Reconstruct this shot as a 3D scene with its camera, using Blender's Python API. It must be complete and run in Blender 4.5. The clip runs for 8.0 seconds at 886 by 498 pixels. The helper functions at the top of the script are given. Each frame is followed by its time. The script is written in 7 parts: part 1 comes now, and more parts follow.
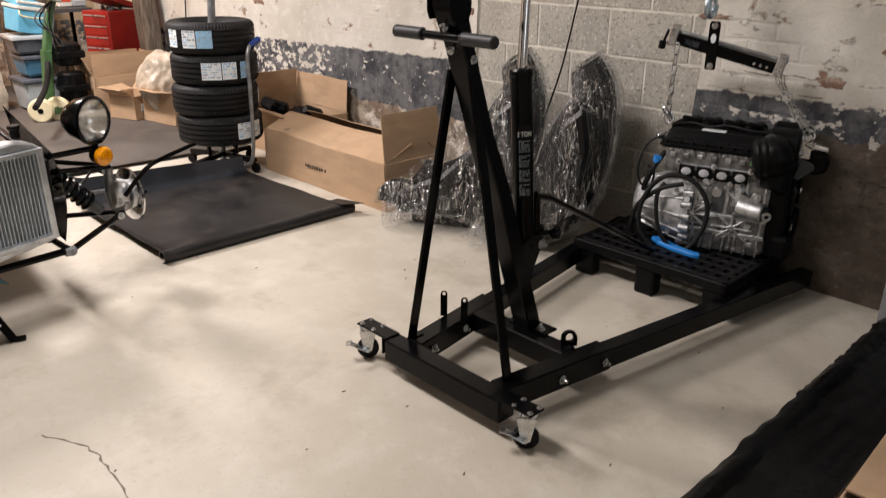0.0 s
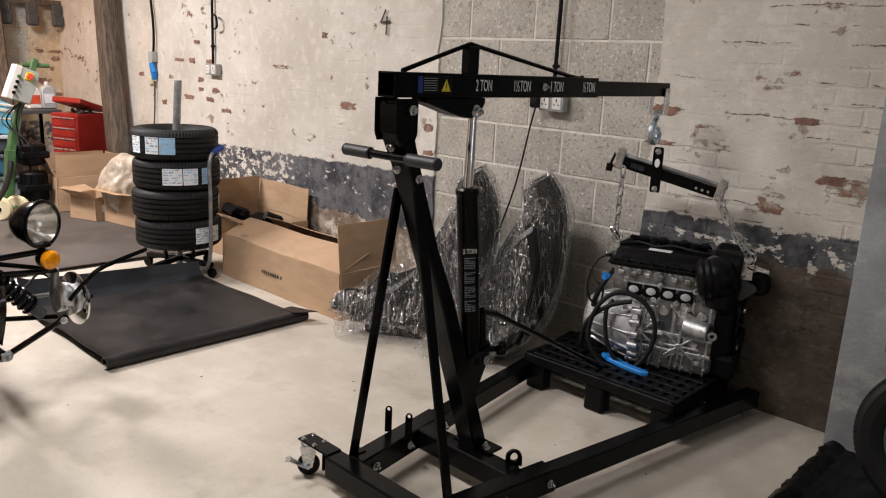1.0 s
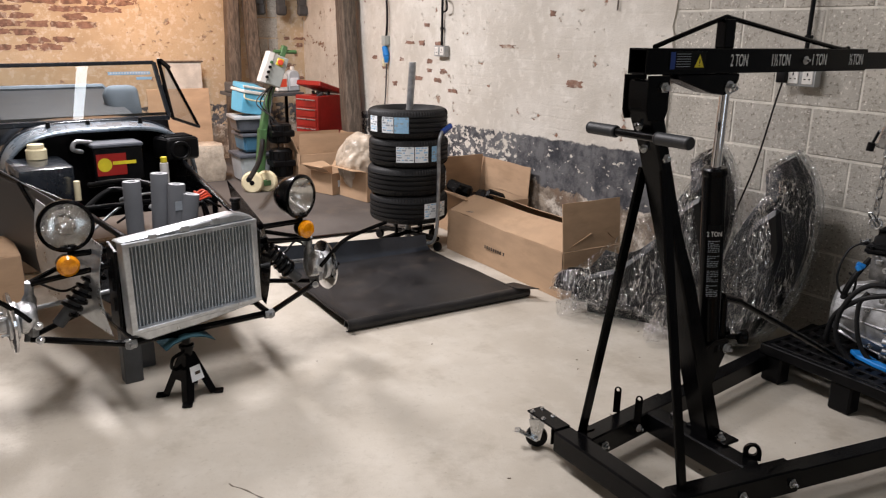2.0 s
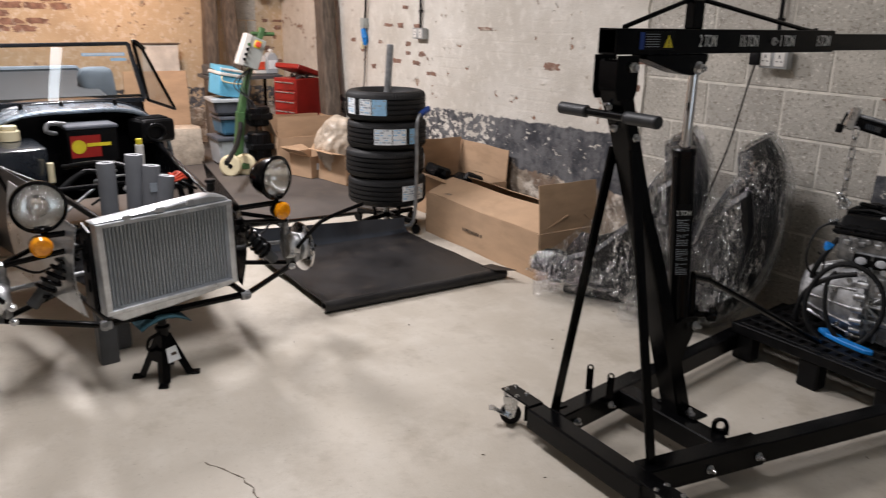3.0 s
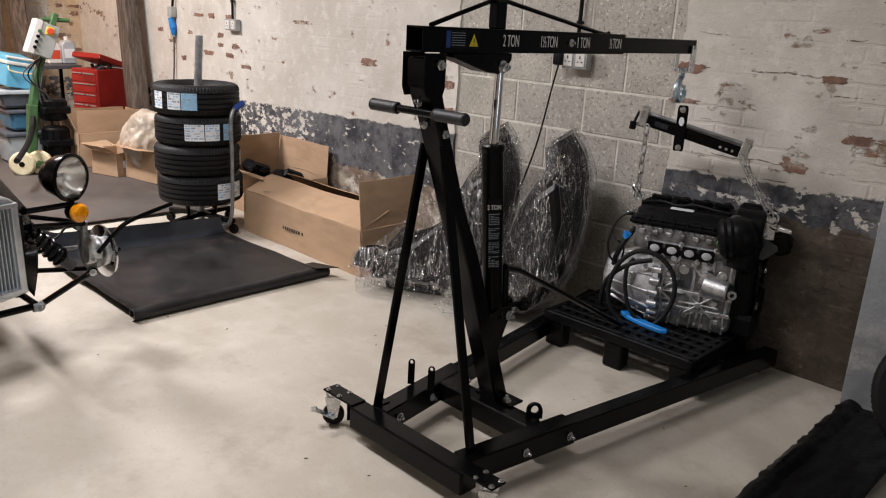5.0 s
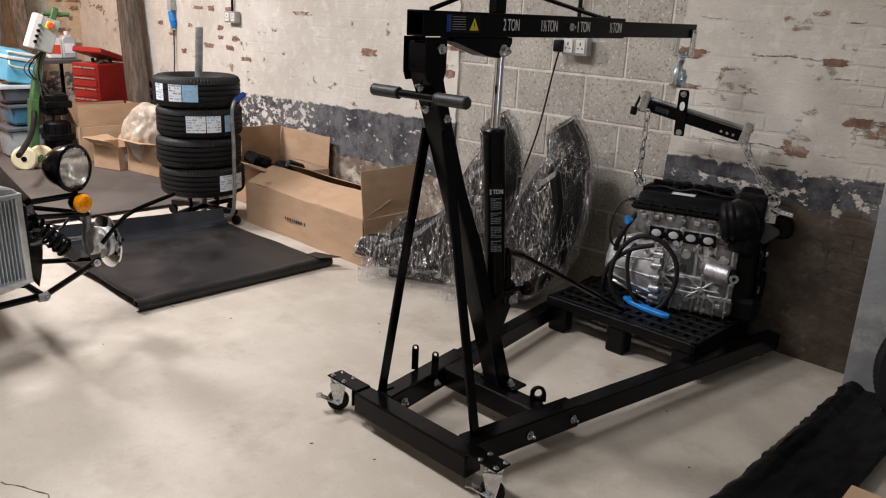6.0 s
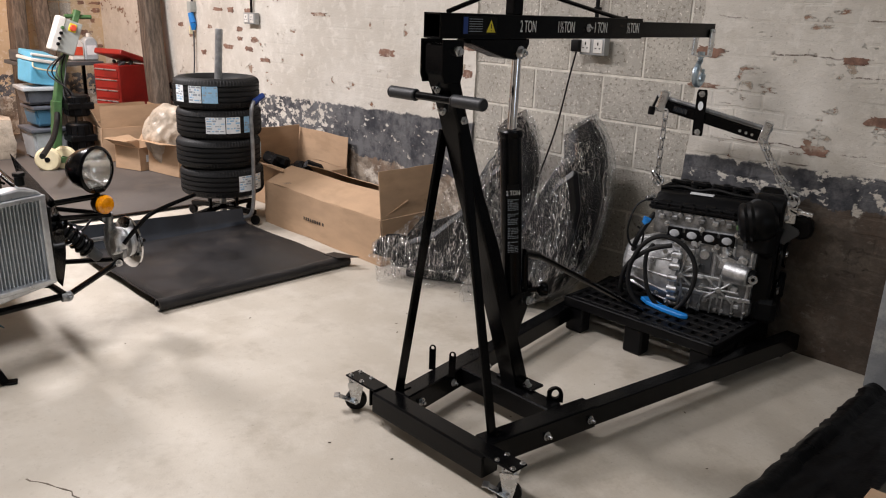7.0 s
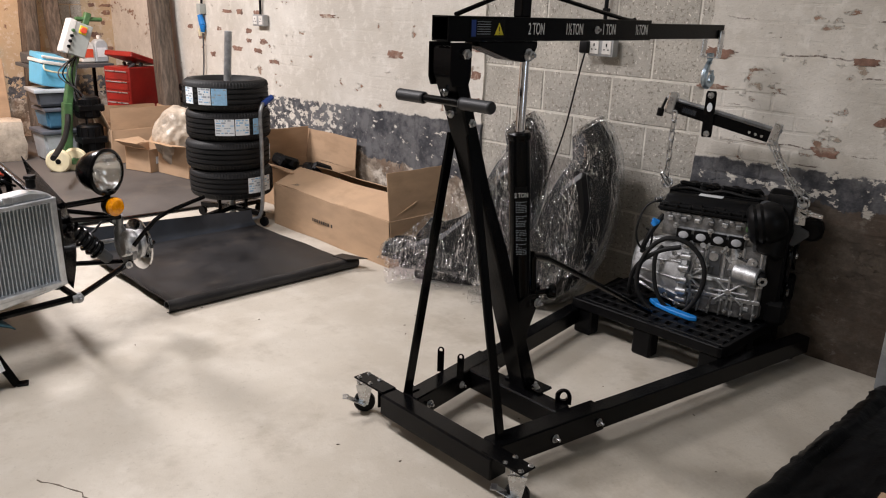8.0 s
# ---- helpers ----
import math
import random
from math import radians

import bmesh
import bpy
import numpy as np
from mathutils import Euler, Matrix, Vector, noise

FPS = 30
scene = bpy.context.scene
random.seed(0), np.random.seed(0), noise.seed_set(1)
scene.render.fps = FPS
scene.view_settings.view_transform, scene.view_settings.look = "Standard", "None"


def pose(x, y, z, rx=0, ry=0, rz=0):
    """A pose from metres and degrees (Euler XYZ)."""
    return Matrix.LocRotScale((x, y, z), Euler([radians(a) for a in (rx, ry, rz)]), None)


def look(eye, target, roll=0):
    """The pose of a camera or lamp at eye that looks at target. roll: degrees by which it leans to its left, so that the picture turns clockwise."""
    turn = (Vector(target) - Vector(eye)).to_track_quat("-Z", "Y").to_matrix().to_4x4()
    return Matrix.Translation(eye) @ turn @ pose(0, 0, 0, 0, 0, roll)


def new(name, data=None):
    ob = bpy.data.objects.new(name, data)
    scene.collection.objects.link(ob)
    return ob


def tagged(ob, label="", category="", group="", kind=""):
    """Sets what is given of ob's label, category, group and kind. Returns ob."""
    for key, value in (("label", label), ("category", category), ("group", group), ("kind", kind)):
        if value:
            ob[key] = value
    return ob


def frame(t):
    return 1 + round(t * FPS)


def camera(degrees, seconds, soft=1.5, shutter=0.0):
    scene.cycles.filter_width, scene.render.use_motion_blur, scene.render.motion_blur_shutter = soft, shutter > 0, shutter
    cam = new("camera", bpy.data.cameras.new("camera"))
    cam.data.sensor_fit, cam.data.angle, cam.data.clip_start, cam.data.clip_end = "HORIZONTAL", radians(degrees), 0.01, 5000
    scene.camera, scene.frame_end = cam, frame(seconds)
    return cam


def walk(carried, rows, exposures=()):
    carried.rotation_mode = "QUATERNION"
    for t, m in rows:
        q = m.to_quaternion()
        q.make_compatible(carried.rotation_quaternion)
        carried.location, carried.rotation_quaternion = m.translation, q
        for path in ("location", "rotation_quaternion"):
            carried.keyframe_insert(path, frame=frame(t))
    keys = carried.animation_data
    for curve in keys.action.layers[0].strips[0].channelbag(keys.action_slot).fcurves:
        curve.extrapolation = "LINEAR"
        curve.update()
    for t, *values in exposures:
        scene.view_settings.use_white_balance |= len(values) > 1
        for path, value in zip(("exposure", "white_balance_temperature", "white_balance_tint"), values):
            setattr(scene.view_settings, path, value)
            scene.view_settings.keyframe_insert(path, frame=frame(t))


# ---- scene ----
cam = camera(60.0, 8.0, soft=1.1, shutter=0.25)

PATH = [
    (0, (2.658, 0.246, 1.409), (1.329, 1.547, 0.671), 0.7),
    (0.5, (2.71, 0.301, 1.44), (1.357, 1.66, 0.87), 2.62),
    (1, (2.705, 0.299, 1.443), (1.372, 1.713, 0.968), 2.77),
    (1.5, (2.674, 0.236, 1.444), (1.173, 1.462, 0.95), 1.86),
    (1.7, (2.658, 0.195, 1.444), (1.043, 1.264, 0.942), 1.22),
    (2.8, (2.685, 0.198, 1.432), (1.018, 1.145, 0.863), 0.6),
    (3, (2.696, 0.207, 1.431), (1.081, 1.235, 0.851), 1.08),
    (3.5, (2.707, 0.208, 1.438), (1.186, 1.366, 0.848), 2.11),
    (4, (2.708, 0.222, 1.438), (1.264, 1.475, 0.851), 2.94),
    (4.5, (2.704, 0.245, 1.44), (1.331, 1.582, 0.867), 3.34),
    (4.7, (2.7, 0.256, 1.439), (1.355, 1.623, 0.868), 3.41),
    (6, (2.714, 0.24, 1.408), (1.378, 1.606, 0.816), 2.48),
    (6.5, (2.716, 0.234, 1.41), (1.362, 1.581, 0.815), 2.23),
    (7, (2.722, 0.236, 1.419), (1.355, 1.567, 0.822), 2.05),
    (7.5, (2.722, 0.236, 1.426), (1.344, 1.556, 0.829), 1.91),
    (8, (2.723, 0.237, 1.426), (1.34, 1.552, 0.829), 1.84),
]
LIGHT = [(0, 0.12, 6950, 11), (0.45, 0.04, 6900, 11), (1.5, 0.0, 6600, 10), (2.8, -0.2, 6450, 10), (4.0, -0.12, 6500, 10), (6, 0.0, 6550, 10), (8, 0.02, 6550, 10)]
walk(cam, [(t, look(e, g, r)) for t, e, g, r in PATH], LIGHT)

# ---- world and light ----
world = bpy.data.worlds.new("dim_surroundings")
scene.world = world
world.use_nodes = True
world.node_tree.nodes["Background"].inputs[0].default_value = (0.8, 0.9, 1.0, 1)
world.node_tree.nodes["Background"].inputs[1].default_value = 0.05
scene.view_settings.exposure = 0.0


def area_lamp(name, eye, target, sx, sy, watts, colour):
    d = bpy.data.lights.new(name, "AREA")
    d.shape, d.size, d.size_y, d.energy, d.color = "RECTANGLE", sx, sy, watts, colour
    ob = new(name, d)
    ob.matrix_world = look(eye, target)
    return ob


# tube lights along the ceiling, a warm lamp at the far end, an added cool fill behind the camera
def tube_light(name, x, y, z, n, turn, watts, colour):
    lamp = area_lamp(name, (x, y, z), (x, y, 0), n, 0.11 if watts < 20 else 0.4, watts, colour)
    lamp.matrix_world = pose(x, y, z, 0, 0, turn)


tube_light("tube_light_far", -3.3, 1.0, 3.1, 1.3, 0, 225, (0.99, 0.94, 0.96))
tube_light("tube_light_middle", -0.15, 0.75, 3.12, 1.3, 0, 90, (0.99, 0.95, 0.98))
tube_light("tube_light_near", 1.55, 2.10, 3.15, 2.6, 12.3, 5.5, (0.86, 0.93, 1.0))
area_lamp("far_warm_lamp", (-5.0, 1.5, 2.6), (-6.2, 1.8, 0.9), 0.3, 0.3, 30, (1.0, 0.47, 0.16))
area_lamp("assumed_cool_fill", (4.7, 1.0, 1.5), (-0.3, 0.9, 0.7), 0.9, 2.1, 12, (0.72, 0.86, 1.0))

# ---- mesh helpers ----
V = Vector


def as_m(m):
    return m if m is not None else Matrix.Identity(4)


def merge(bm, src, m=None):
    me = bpy.data.meshes.new("tmp")
    if m is not None:
        src.transform(m)
    src.to_mesh(me)
    src.free()
    bm.from_mesh(me)
    bpy.data.meshes.remove(me)


def rbox(bm, c, s, b=0.004, rot=(0, 0, 0), seg=1, m=None):
    """A bevelled box with centre c, size s and rotation in degrees."""
    t = bmesh.new()
    bmesh.ops.create_cube(t, size=1)
    bmesh.ops.scale(t, vec=s, verts=t.verts)
    if b > 0:
        bmesh.ops.bevel(t, geom=t.edges[:], offset=min(b, min(s) * 0.45), segments=seg, affect="EDGES", profile=0.6)
    merge(bm, t, as_m(m) @ pose(*c, *rot))
    return bm


def axis_m(p0, p1, up=(0, 0, 1)):
    """A frame at p0 whose z runs to p1 and whose y is nearest to up."""
    z = (V(p1) - V(p0)).normalized()
    x = V(up).cross(z)
    if x.length < 1e-4:
        x = V((1, 0, 0)).cross(z)
    x.normalize()
    y = z.cross(x)
    m = Matrix((x, y, z)).transposed().to_4x4()
    m.translation = V(p0)
    return m


def beam(bm, p0, p1, w, h, b=0.004, up=(0, 0, 1), m=None):
    n = (V(p1) - V(p0)).length
    t = bmesh.new()
    rbox(t, (0, 0, n / 2), (w, h, n), b)
    merge(bm, t, as_m(m) @ axis_m(p0, p1, up))
    return bm


def lathe(bm, prof, m=None, seg=24):
    """A body of revolution about z from (radius, height) pairs."""
    t = bmesh.new()
    rings = []
    for r, z in prof:
        if r < 1e-6:
            rings.append([t.verts.new((0, 0, z))])
        else:
            rings.append([t.verts.new((r * math.cos(2 * math.pi * i / seg), r * math.sin(2 * math.pi * i / seg), z)) for i in range(seg)])
    for a, b in zip(rings, rings[1:]):
        for i in range(seg):
            j = (i + 1) % seg
            if len(a) == 1 and len(b) == 1:
                continue
            if len(a) == 1:
                t.faces.new((a[0], b[j], b[i]))
            elif len(b) == 1:
                t.faces.new((a[i], a[j], b[0]))
            else:
                t.faces.new((a[i], a[j], b[j], b[i]))
    bmesh.ops.recalc_face_normals(t, faces=t.faces)
    merge(bm, t, m)
    return bm


def rod(bm, p0, p1, r, r1=None, seg=12, m=None):
    n = (V(p1) - V(p0)).length
    r1 = r if r1 is None else r1
    e = min(r, r1, n) * 0.15
    lathe(bm, [(0, 0), (r - e, 0), (r, e), (r1, n - e), (r1 - e, n), (0, n)], as_m(m) @ axis_m(p0, p1), seg)
    return bm


def tube(bm, pts, r, seg=8, closed=False, m=None):
    """A round tube swept along points."""
    t = bmesh.new()
    pts = [V(p) for p in pts]
    n = len(pts)
    rings, ref = [], None
    for i, p in enumerate(pts):
        a = pts[(i - 1) % n] if closed or i > 0 else p
        b = pts[(i + 1) % n] if closed or i < n - 1 else p
        d = (b - a).normalized()
        if ref is None:
            ref = d.orthogonal()
        ref = (ref - d * ref.dot(d)).normalized()
        k = d.cross(ref)
        rad = r[i] if isinstance(r, (list, tuple)) else r
        rings.append([t.verts.new(p + rad * (math.cos(q) * ref + math.sin(q) * k)) for q in (2 * math.pi * j / seg for j in range(seg))])
    for i in range(n if closed else n - 1):
        a, b = rings[i], rings[(i + 1) % n]
        for j in range(seg):
            t.faces.new((a[j], a[(j + 1) % seg], b[(j + 1) % seg], b[j]))
    if not closed:
        t.faces.new(list(reversed(rings[0])))
        t.faces.new(rings[-1])
    bmesh.ops.recalc_face_normals(t, faces=t.faces)
    merge(bm, t, m)
    return bm


def curve_pts(pts, n=8, closed=False):
    """Points on a smooth curve through pts."""
    pts = [V(p) for p in pts]
    out, k = [], len(pts)
    for i in range(k if closed else k - 1):
        p0, p1, p2, p3 = (pts[(i + d) % k] if closed else pts[max(0, min(k - 1, i + d))] for d in (-1, 0, 1, 2))
        for j in range(n):
            s = j / n
            out.append(0.5 * (2 * p1 + (p2 - p0) * s + (2 * p0 - 5 * p1 + 4 * p2 - p3) * s * s + (3 * p1 - p0 - 3 * p2 + p3) * s ** 3))
    if not closed:
        out.append(pts[-1])
    return out


def prism(bm, outline, h, m=None, b=0.0):
    """A flat outline in x, y made h thick along z, centred."""
    t = bmesh.new()
    lo = [t.verts.new((x, y, -h / 2)) for x, y in outline]
    hi = [t.verts.new((x, y, h / 2)) for x, y in outline]
    t.faces.new(list(reversed(lo)))
    t.faces.new(hi)
    for i in range(len(lo)):
        j = (i + 1) % len(lo)
        t.faces.new((lo[i], lo[j], hi[j], hi[i]))
    bmesh.ops.recalc_face_normals(t, faces=t.faces)
    if b > 0:
        bmesh.ops.bevel(t, geom=t.edges[:], offset=b, segments=1, affect="EDGES")
    merge(bm, t, m)
    return bm


def sheet(bm, fn, nu, nv, thick=0.0, m=None):
    """A grid fn(u, v) with u, v from 0 to 1; thick: a second face behind it, joined round the edge."""
    t = bmesh.new()
    pts = [[V(fn(i / nu, j / nv)) for j in range(nv + 1)] for i in range(nu + 1)]
    g = [[t.verts.new(p) for p in row] for row in pts]
    for i in range(nu):
        for j in range(nv):
            t.faces.new((g[i][j], g[i + 1][j], g[i + 1][j + 1], g[i][j + 1]))
    if thick:
        h = []
        for i in range(nu + 1):
            row = []
            for j in range(nv + 1):
                du = pts[min(i + 1, nu)][j] - pts[max(i - 1, 0)][j]
                dv = pts[i][min(j + 1, nv)] - pts[i][max(j - 1, 0)]
                row.append(t.verts.new(pts[i][j] - du.cross(dv).normalized() * thick))
            h.append(row)
        for i in range(nu):
            for j in range(nv):
                t.faces.new((h[i][j], h[i][j + 1], h[i + 1][j + 1], h[i + 1][j]))
        for i in range(nu):
            t.faces.new((g[i][0], h[i][0], h[i + 1][0], g[i + 1][0]))
            t.faces.new((g[i][nv], g[i + 1][nv], h[i + 1][nv], h[i][nv]))
        for j in range(nv):
            t.faces.new((g[0][j], g[0][j + 1], h[0][j + 1], h[0][j]))
            t.faces.new((g[nu][j], h[nu][j], h[nu][j + 1], g[nu][j + 1]))
    bmesh.ops.recalc_face_normals(t, faces=t.faces)
    merge(bm, t, m)
    return bm


def mesh_of(name, bm, material, smooth=35):
    me = bpy.data.meshes.new(name)
    bm.to_mesh(me)
    bm.free()
    me.materials.append(material)
    if smooth:
        for p in me.polygons:
            p.use_smooth = True
        me.set_sharp_from_angle(angle=radians(smooth))
    return me


def part(name, bm, material, parent=None, label="", smooth=35):
    ob = new(name, mesh_of(name, bm, material, smooth))
    ob.parent = parent
    return tagged(ob, label)


def thing(name, label, category, m=None, group="", kind=""):
    ob = new(name)
    ob.empty_display_size = 0.05
    ob.matrix_world = as_m(m)
    return tagged(ob, label, category, group, kind)


def setting(name, bm, material, label, category, smooth=35):
    return tagged(part(name, bm, material, None, label, smooth), category=category, kind="structure")


def share(name, me, parent, m):
    ob = new(name, me)
    ob.parent = parent
    ob.matrix_local = m
    return ob


def lettering(name, words, size, material, parent, m, depth=0.0006):
    cu = bpy.data.curves.new(name, "FONT")
    cu.body, cu.size, cu.extrude, cu.align_x, cu.align_y = words, size, depth, "CENTER", "CENTER"
    tmp = bpy.data.objects.new(name, cu)
    me = bpy.data.meshes.new_from_object(tmp)
    bpy.data.objects.remove(tmp)
    me.materials.append(material)
    ob = new(name, me)
    ob.parent = parent
    ob.matrix_local = m
    return ob


# ---- materials ----
def put(nt, sock, val):
    if isinstance(val, bpy.types.NodeSocket):
        nt.links.new(val, sock)
    elif isinstance(val, (tuple, list)) and len(val) == 3 and sock.type == "RGBA":
        sock.default_value = (*val, 1)
    else:
        sock.default_value = val


def start(name):
    m = bpy.data.materials.new(name)
    m.use_nodes = True
    nt = m.node_tree
    return m, nt, nt.nodes["Principled BSDF"]


def coords(nt, stretch=(1, 1, 1), shuffle=True):
    tc = nt.nodes.new("ShaderNodeTexCoord")
    mp = nt.nodes.new("ShaderNodeMapping")
    nt.links.new(tc.outputs["Object"], mp.inputs[0])
    mp.inputs["Scale"].default_value = stretch
    if shuffle:
        oi = nt.nodes.new("ShaderNodeObjectInfo")
        mu = nt.nodes.new("ShaderNodeMath")
        mu.operation = "MULTIPLY"
        mu.inputs[1].default_value = 37.0
        nt.links.new(oi.outputs["Random"], mu.inputs[0])
        nt.links.new(mu.outputs[0], mp.inputs["Location"])
    return mp.outputs[0]


def noise_t(nt, vec, scale, detail=4.0, rough=0.6):
    n = nt.nodes.new("ShaderNodeTexNoise")
    n.inputs["Scale"].default_value, n.inputs["Detail"].default_value, n.inputs["Roughness"].default_value = scale, detail, rough
    nt.links.new(vec, n.inputs["Vector"])
    return n.outputs[0]


def step_t(nt, val, lo, hi):
    n = nt.nodes.new("ShaderNodeMapRange")
    n.interpolation_type = "SMOOTHSTEP"
    n.inputs[1].default_value, n.inputs[2].default_value = lo, hi
    put(nt, n.inputs[0], val)
    return n.outputs[0]


def calc(nt, op, a, b=0.0):
    n = nt.nodes.new("ShaderNodeMath")
    n.operation = op
    put(nt, n.inputs[0], a)
    put(nt, n.inputs[1], b)
    return n.outputs[0]


def blend(nt, fac, a, b, mode="MIX"):
    n = nt.nodes.new("ShaderNodeMix")
    n.data_type, n.blend_type = "RGBA", mode
    put(nt, n.inputs[0], fac)
    put(nt, n.inputs[6], a)
    put(nt, n.inputs[7], b)
    return n.outputs[2]


def relief(nt, bsdf, height, dist, strength=1.0):
    n = nt.nodes.new("ShaderNodeBump")
    n.inputs["Strength"].default_value, n.inputs["Distance"].default_value = strength, dist
    put(nt, n.inputs["Height"], height)
    nt.links.new(n.outputs[0], bsdf.inputs["Normal"])


def mat(name, col, rough=0.5, metal=0.0, var=0.18, scale=7.0, fine=90.0, dist=0.0006, dirt=None, dirt_amount=0.35, coat=0.0, stretch=(1, 1, 1), strength=1.0, spec=0.5):
    """A surface with broad and fine variation of its colour, gloss and relief."""
    m, nt, b = start(name)
    v = coords(nt, stretch)
    big, small = noise_t(nt, v, scale), noise_t(nt, v, fine, 3)
    dark = tuple(c * (1 - var) for c in col)
    light = tuple(min(1, c * (1 + var)) for c in col)
    c = blend(nt, step_t(nt, big, 0.3, 0.7), dark, light)
    c = blend(nt, calc(nt, "MULTIPLY", step_t(nt, small, 0.35, 0.75), 0.35), c, dark)
    if dirt:
        c = blend(nt, calc(nt, "MULTIPLY", step_t(nt, noise_t(nt, v, scale * 0.6, 6, 0.7), 0.52, 0.68), dirt_amount), c, dirt)
    put(nt, b.inputs["Base Color"], c)
    put(nt, b.inputs["Roughness"], calc(nt, "ADD", calc(nt, "MULTIPLY", calc(nt, "SUBTRACT", big, 0.5), 0.25), rough))
    b.inputs["Metallic"].default_value = metal
    b.inputs["Coat Weight"].default_value = coat
    b.inputs["Specular IOR Level"].default_value = spec
    relief(nt, b, small, dist, strength)
    return m


M_BLACK = mat("black_enamel", (0.002, 0.002, 0.0023), 0.2, var=0.3, fine=260, dist=0.00015, dirt=(0.012, 0.0115, 0.011), dirt_amount=0.1, spec=0.14)
M_BLACKPL = mat("black_plastic", (0.004, 0.004, 0.0045), 0.4, var=0.35, fine=300, dist=0.0002, dirt=(0.014, 0.014, 0.014), dirt_amount=0.1, spec=0.14)
M_RUBBER = mat("tyre_rubber", (0.007, 0.007, 0.0075), 0.6, var=0.3, fine=200, dist=0.0003, spec=0.3)
M_SHEETRUB = mat("rubber_sheet", (0.017, 0.016, 0.0165), 0.42, var=0.45, scale=4, fine=120, dist=0.0005, dirt=(0.075, 0.062, 0.052), dirt_amount=0.45, spec=0.4)
M_GRIP = mat("grey_black_grip", (0.024, 0.025, 0.027), 0.5, var=0.25, fine=200, dist=0.0004, spec=0.4)
M_ZINC = mat("zinc_plate", (0.62, 0.63, 0.64), 0.28, 1.0, var=0.2, scale=25, dist=0.0001)
M_HOOK = mat("blue_zinc_plate", (0.42, 0.52, 0.6), 0.3, 1.0, var=0.25, scale=30, dist=0.0002)
M_CHROME = mat("chromed_steel", (0.75, 0.75, 0.76), 0.1, 1.0, var=0.08, dist=0.00003)
M_STEEL = mat("grey_steel", (0.35, 0.36, 0.37), 0.42, 0.7, var=0.25, scale=20)
M_ALLOY = mat("cast_alloy", (0.70, 0.71, 0.72), 0.42, 1.0, var=0.3, scale=18, fine=220, dist=0.0008, dirt=(0.13, 0.125, 0.12), dirt_amount=0.6)
M_ALLOYMID = mat("sand_cast_alloy", (0.50, 0.505, 0.51), 0.6, 0.7, var=0.3, scale=20, fine=260, dist=0.0009, dirt=(0.16, 0.155, 0.15), dirt_amount=0.6)
M_SCUTTLE = mat("blue_grey_satin_paint", (0.24, 0.29, 0.34), 0.28, 0.5, var=0.2, scale=9, dist=0.0002)
M_STRIP = mat("creased_black_polythene", (0.005, 0.005, 0.0055), 0.32, var=0.4, scale=7, fine=25, dist=0.003, dirt=(0.008, 0.008, 0.008), dirt_amount=0.2, spec=0.12)
# bluish reflection along the sheet's curled edge, put into its base colour
M_CURL = mat("rubber_curl_sheen", (0.022, 0.027, 0.035), 0.38, var=0.35, scale=5, fine=120, dist=0.0004, dirt=(0.05, 0.055, 0.065), dirt_amount=0.4, spec=0.5)
M_ALLOYDARK = mat("dull_cast_alloy", (0.29, 0.295, 0.30), 0.46, 0.9, var=0.4, scale=22, fine=200, dist=0.001, dirt=(0.09, 0.085, 0.08), dirt_amount=0.5)
M_RADALLOY = mat("welded_alloy", (0.66, 0.69, 0.72), 0.32, 0.8, var=0.2, scale=12, dist=0.0002)
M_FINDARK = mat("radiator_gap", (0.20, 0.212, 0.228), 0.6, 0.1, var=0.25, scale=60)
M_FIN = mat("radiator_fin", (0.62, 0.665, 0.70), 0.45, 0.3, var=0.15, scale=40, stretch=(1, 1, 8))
M_CARD = mat("brown_cardboard", (0.45, 0.30, 0.185), 0.85, var=0.1, scale=4, fine=150, dist=0.0003, dirt=(0.28, 0.18, 0.1), dirt_amount=0.35, stretch=(1, 1, 3))
M_CARDIN = mat("cardboard_inside", (0.30, 0.21, 0.135), 0.9, var=0.12, scale=5, fine=150, dist=0.0003)
M_PRINT = mat("dark_print", (0.05, 0.035, 0.025), 0.7)
M_WHITEPRINT = mat("white_print", (0.78, 0.78, 0.76), 0.5, var=0.08)
M_LABEL = mat("white_label", (0.75, 0.78, 0.8), 0.5, var=0.06, scale=20)
M_LABELBLUE = mat("pale_blue_label", (0.30, 0.52, 0.72), 0.5, var=0.12, scale=40)
M_LABELGREY = mat("grey_print", (0.32, 0.36, 0.4), 0.6)
M_YELLOW = mat("warning_yellow", (0.75, 0.62, 0.03), 0.45)
M_BLUE = mat("bright_blue_plastic", (0.01, 0.21, 0.62), 0.4, var=0.15)
M_BLUEGRIP = mat("blue_grip", (0.012, 0.05, 0.25), 0.5)
M_GREEN = mat("green_paint", (0.06, 0.14, 0.05), 0.45, var=0.25, scale=14, dirt=(0.05, 0.05, 0.04))
M_RED = mat("red_enamel", (0.31, 0.019, 0.015), 0.35, var=0.15, dirt=(0.08, 0.02, 0.02), dirt_amount=0.3)
M_REDPL = mat("red_cable", (0.62, 0.07, 0.03), 0.45)
M_ORANGE, _nt, _b = start("amber_lens")
_v = coords(_nt)
put(_nt, _b.inputs["Base Color"], blend(_nt, step_t(_nt, noise_t(_nt, _v, 60), 0.35, 0.65), (0.75, 0.24, 0.0), (0.95, 0.38, 0.01)))
_b.inputs["Roughness"].default_value = 0.12
_b.inputs["Coat Weight"].default_value = 0.6
M_CREAM = mat("cream_nylon", (0.72, 0.64, 0.42), 0.5, var=0.12, dirt=(0.4, 0.33, 0.2))
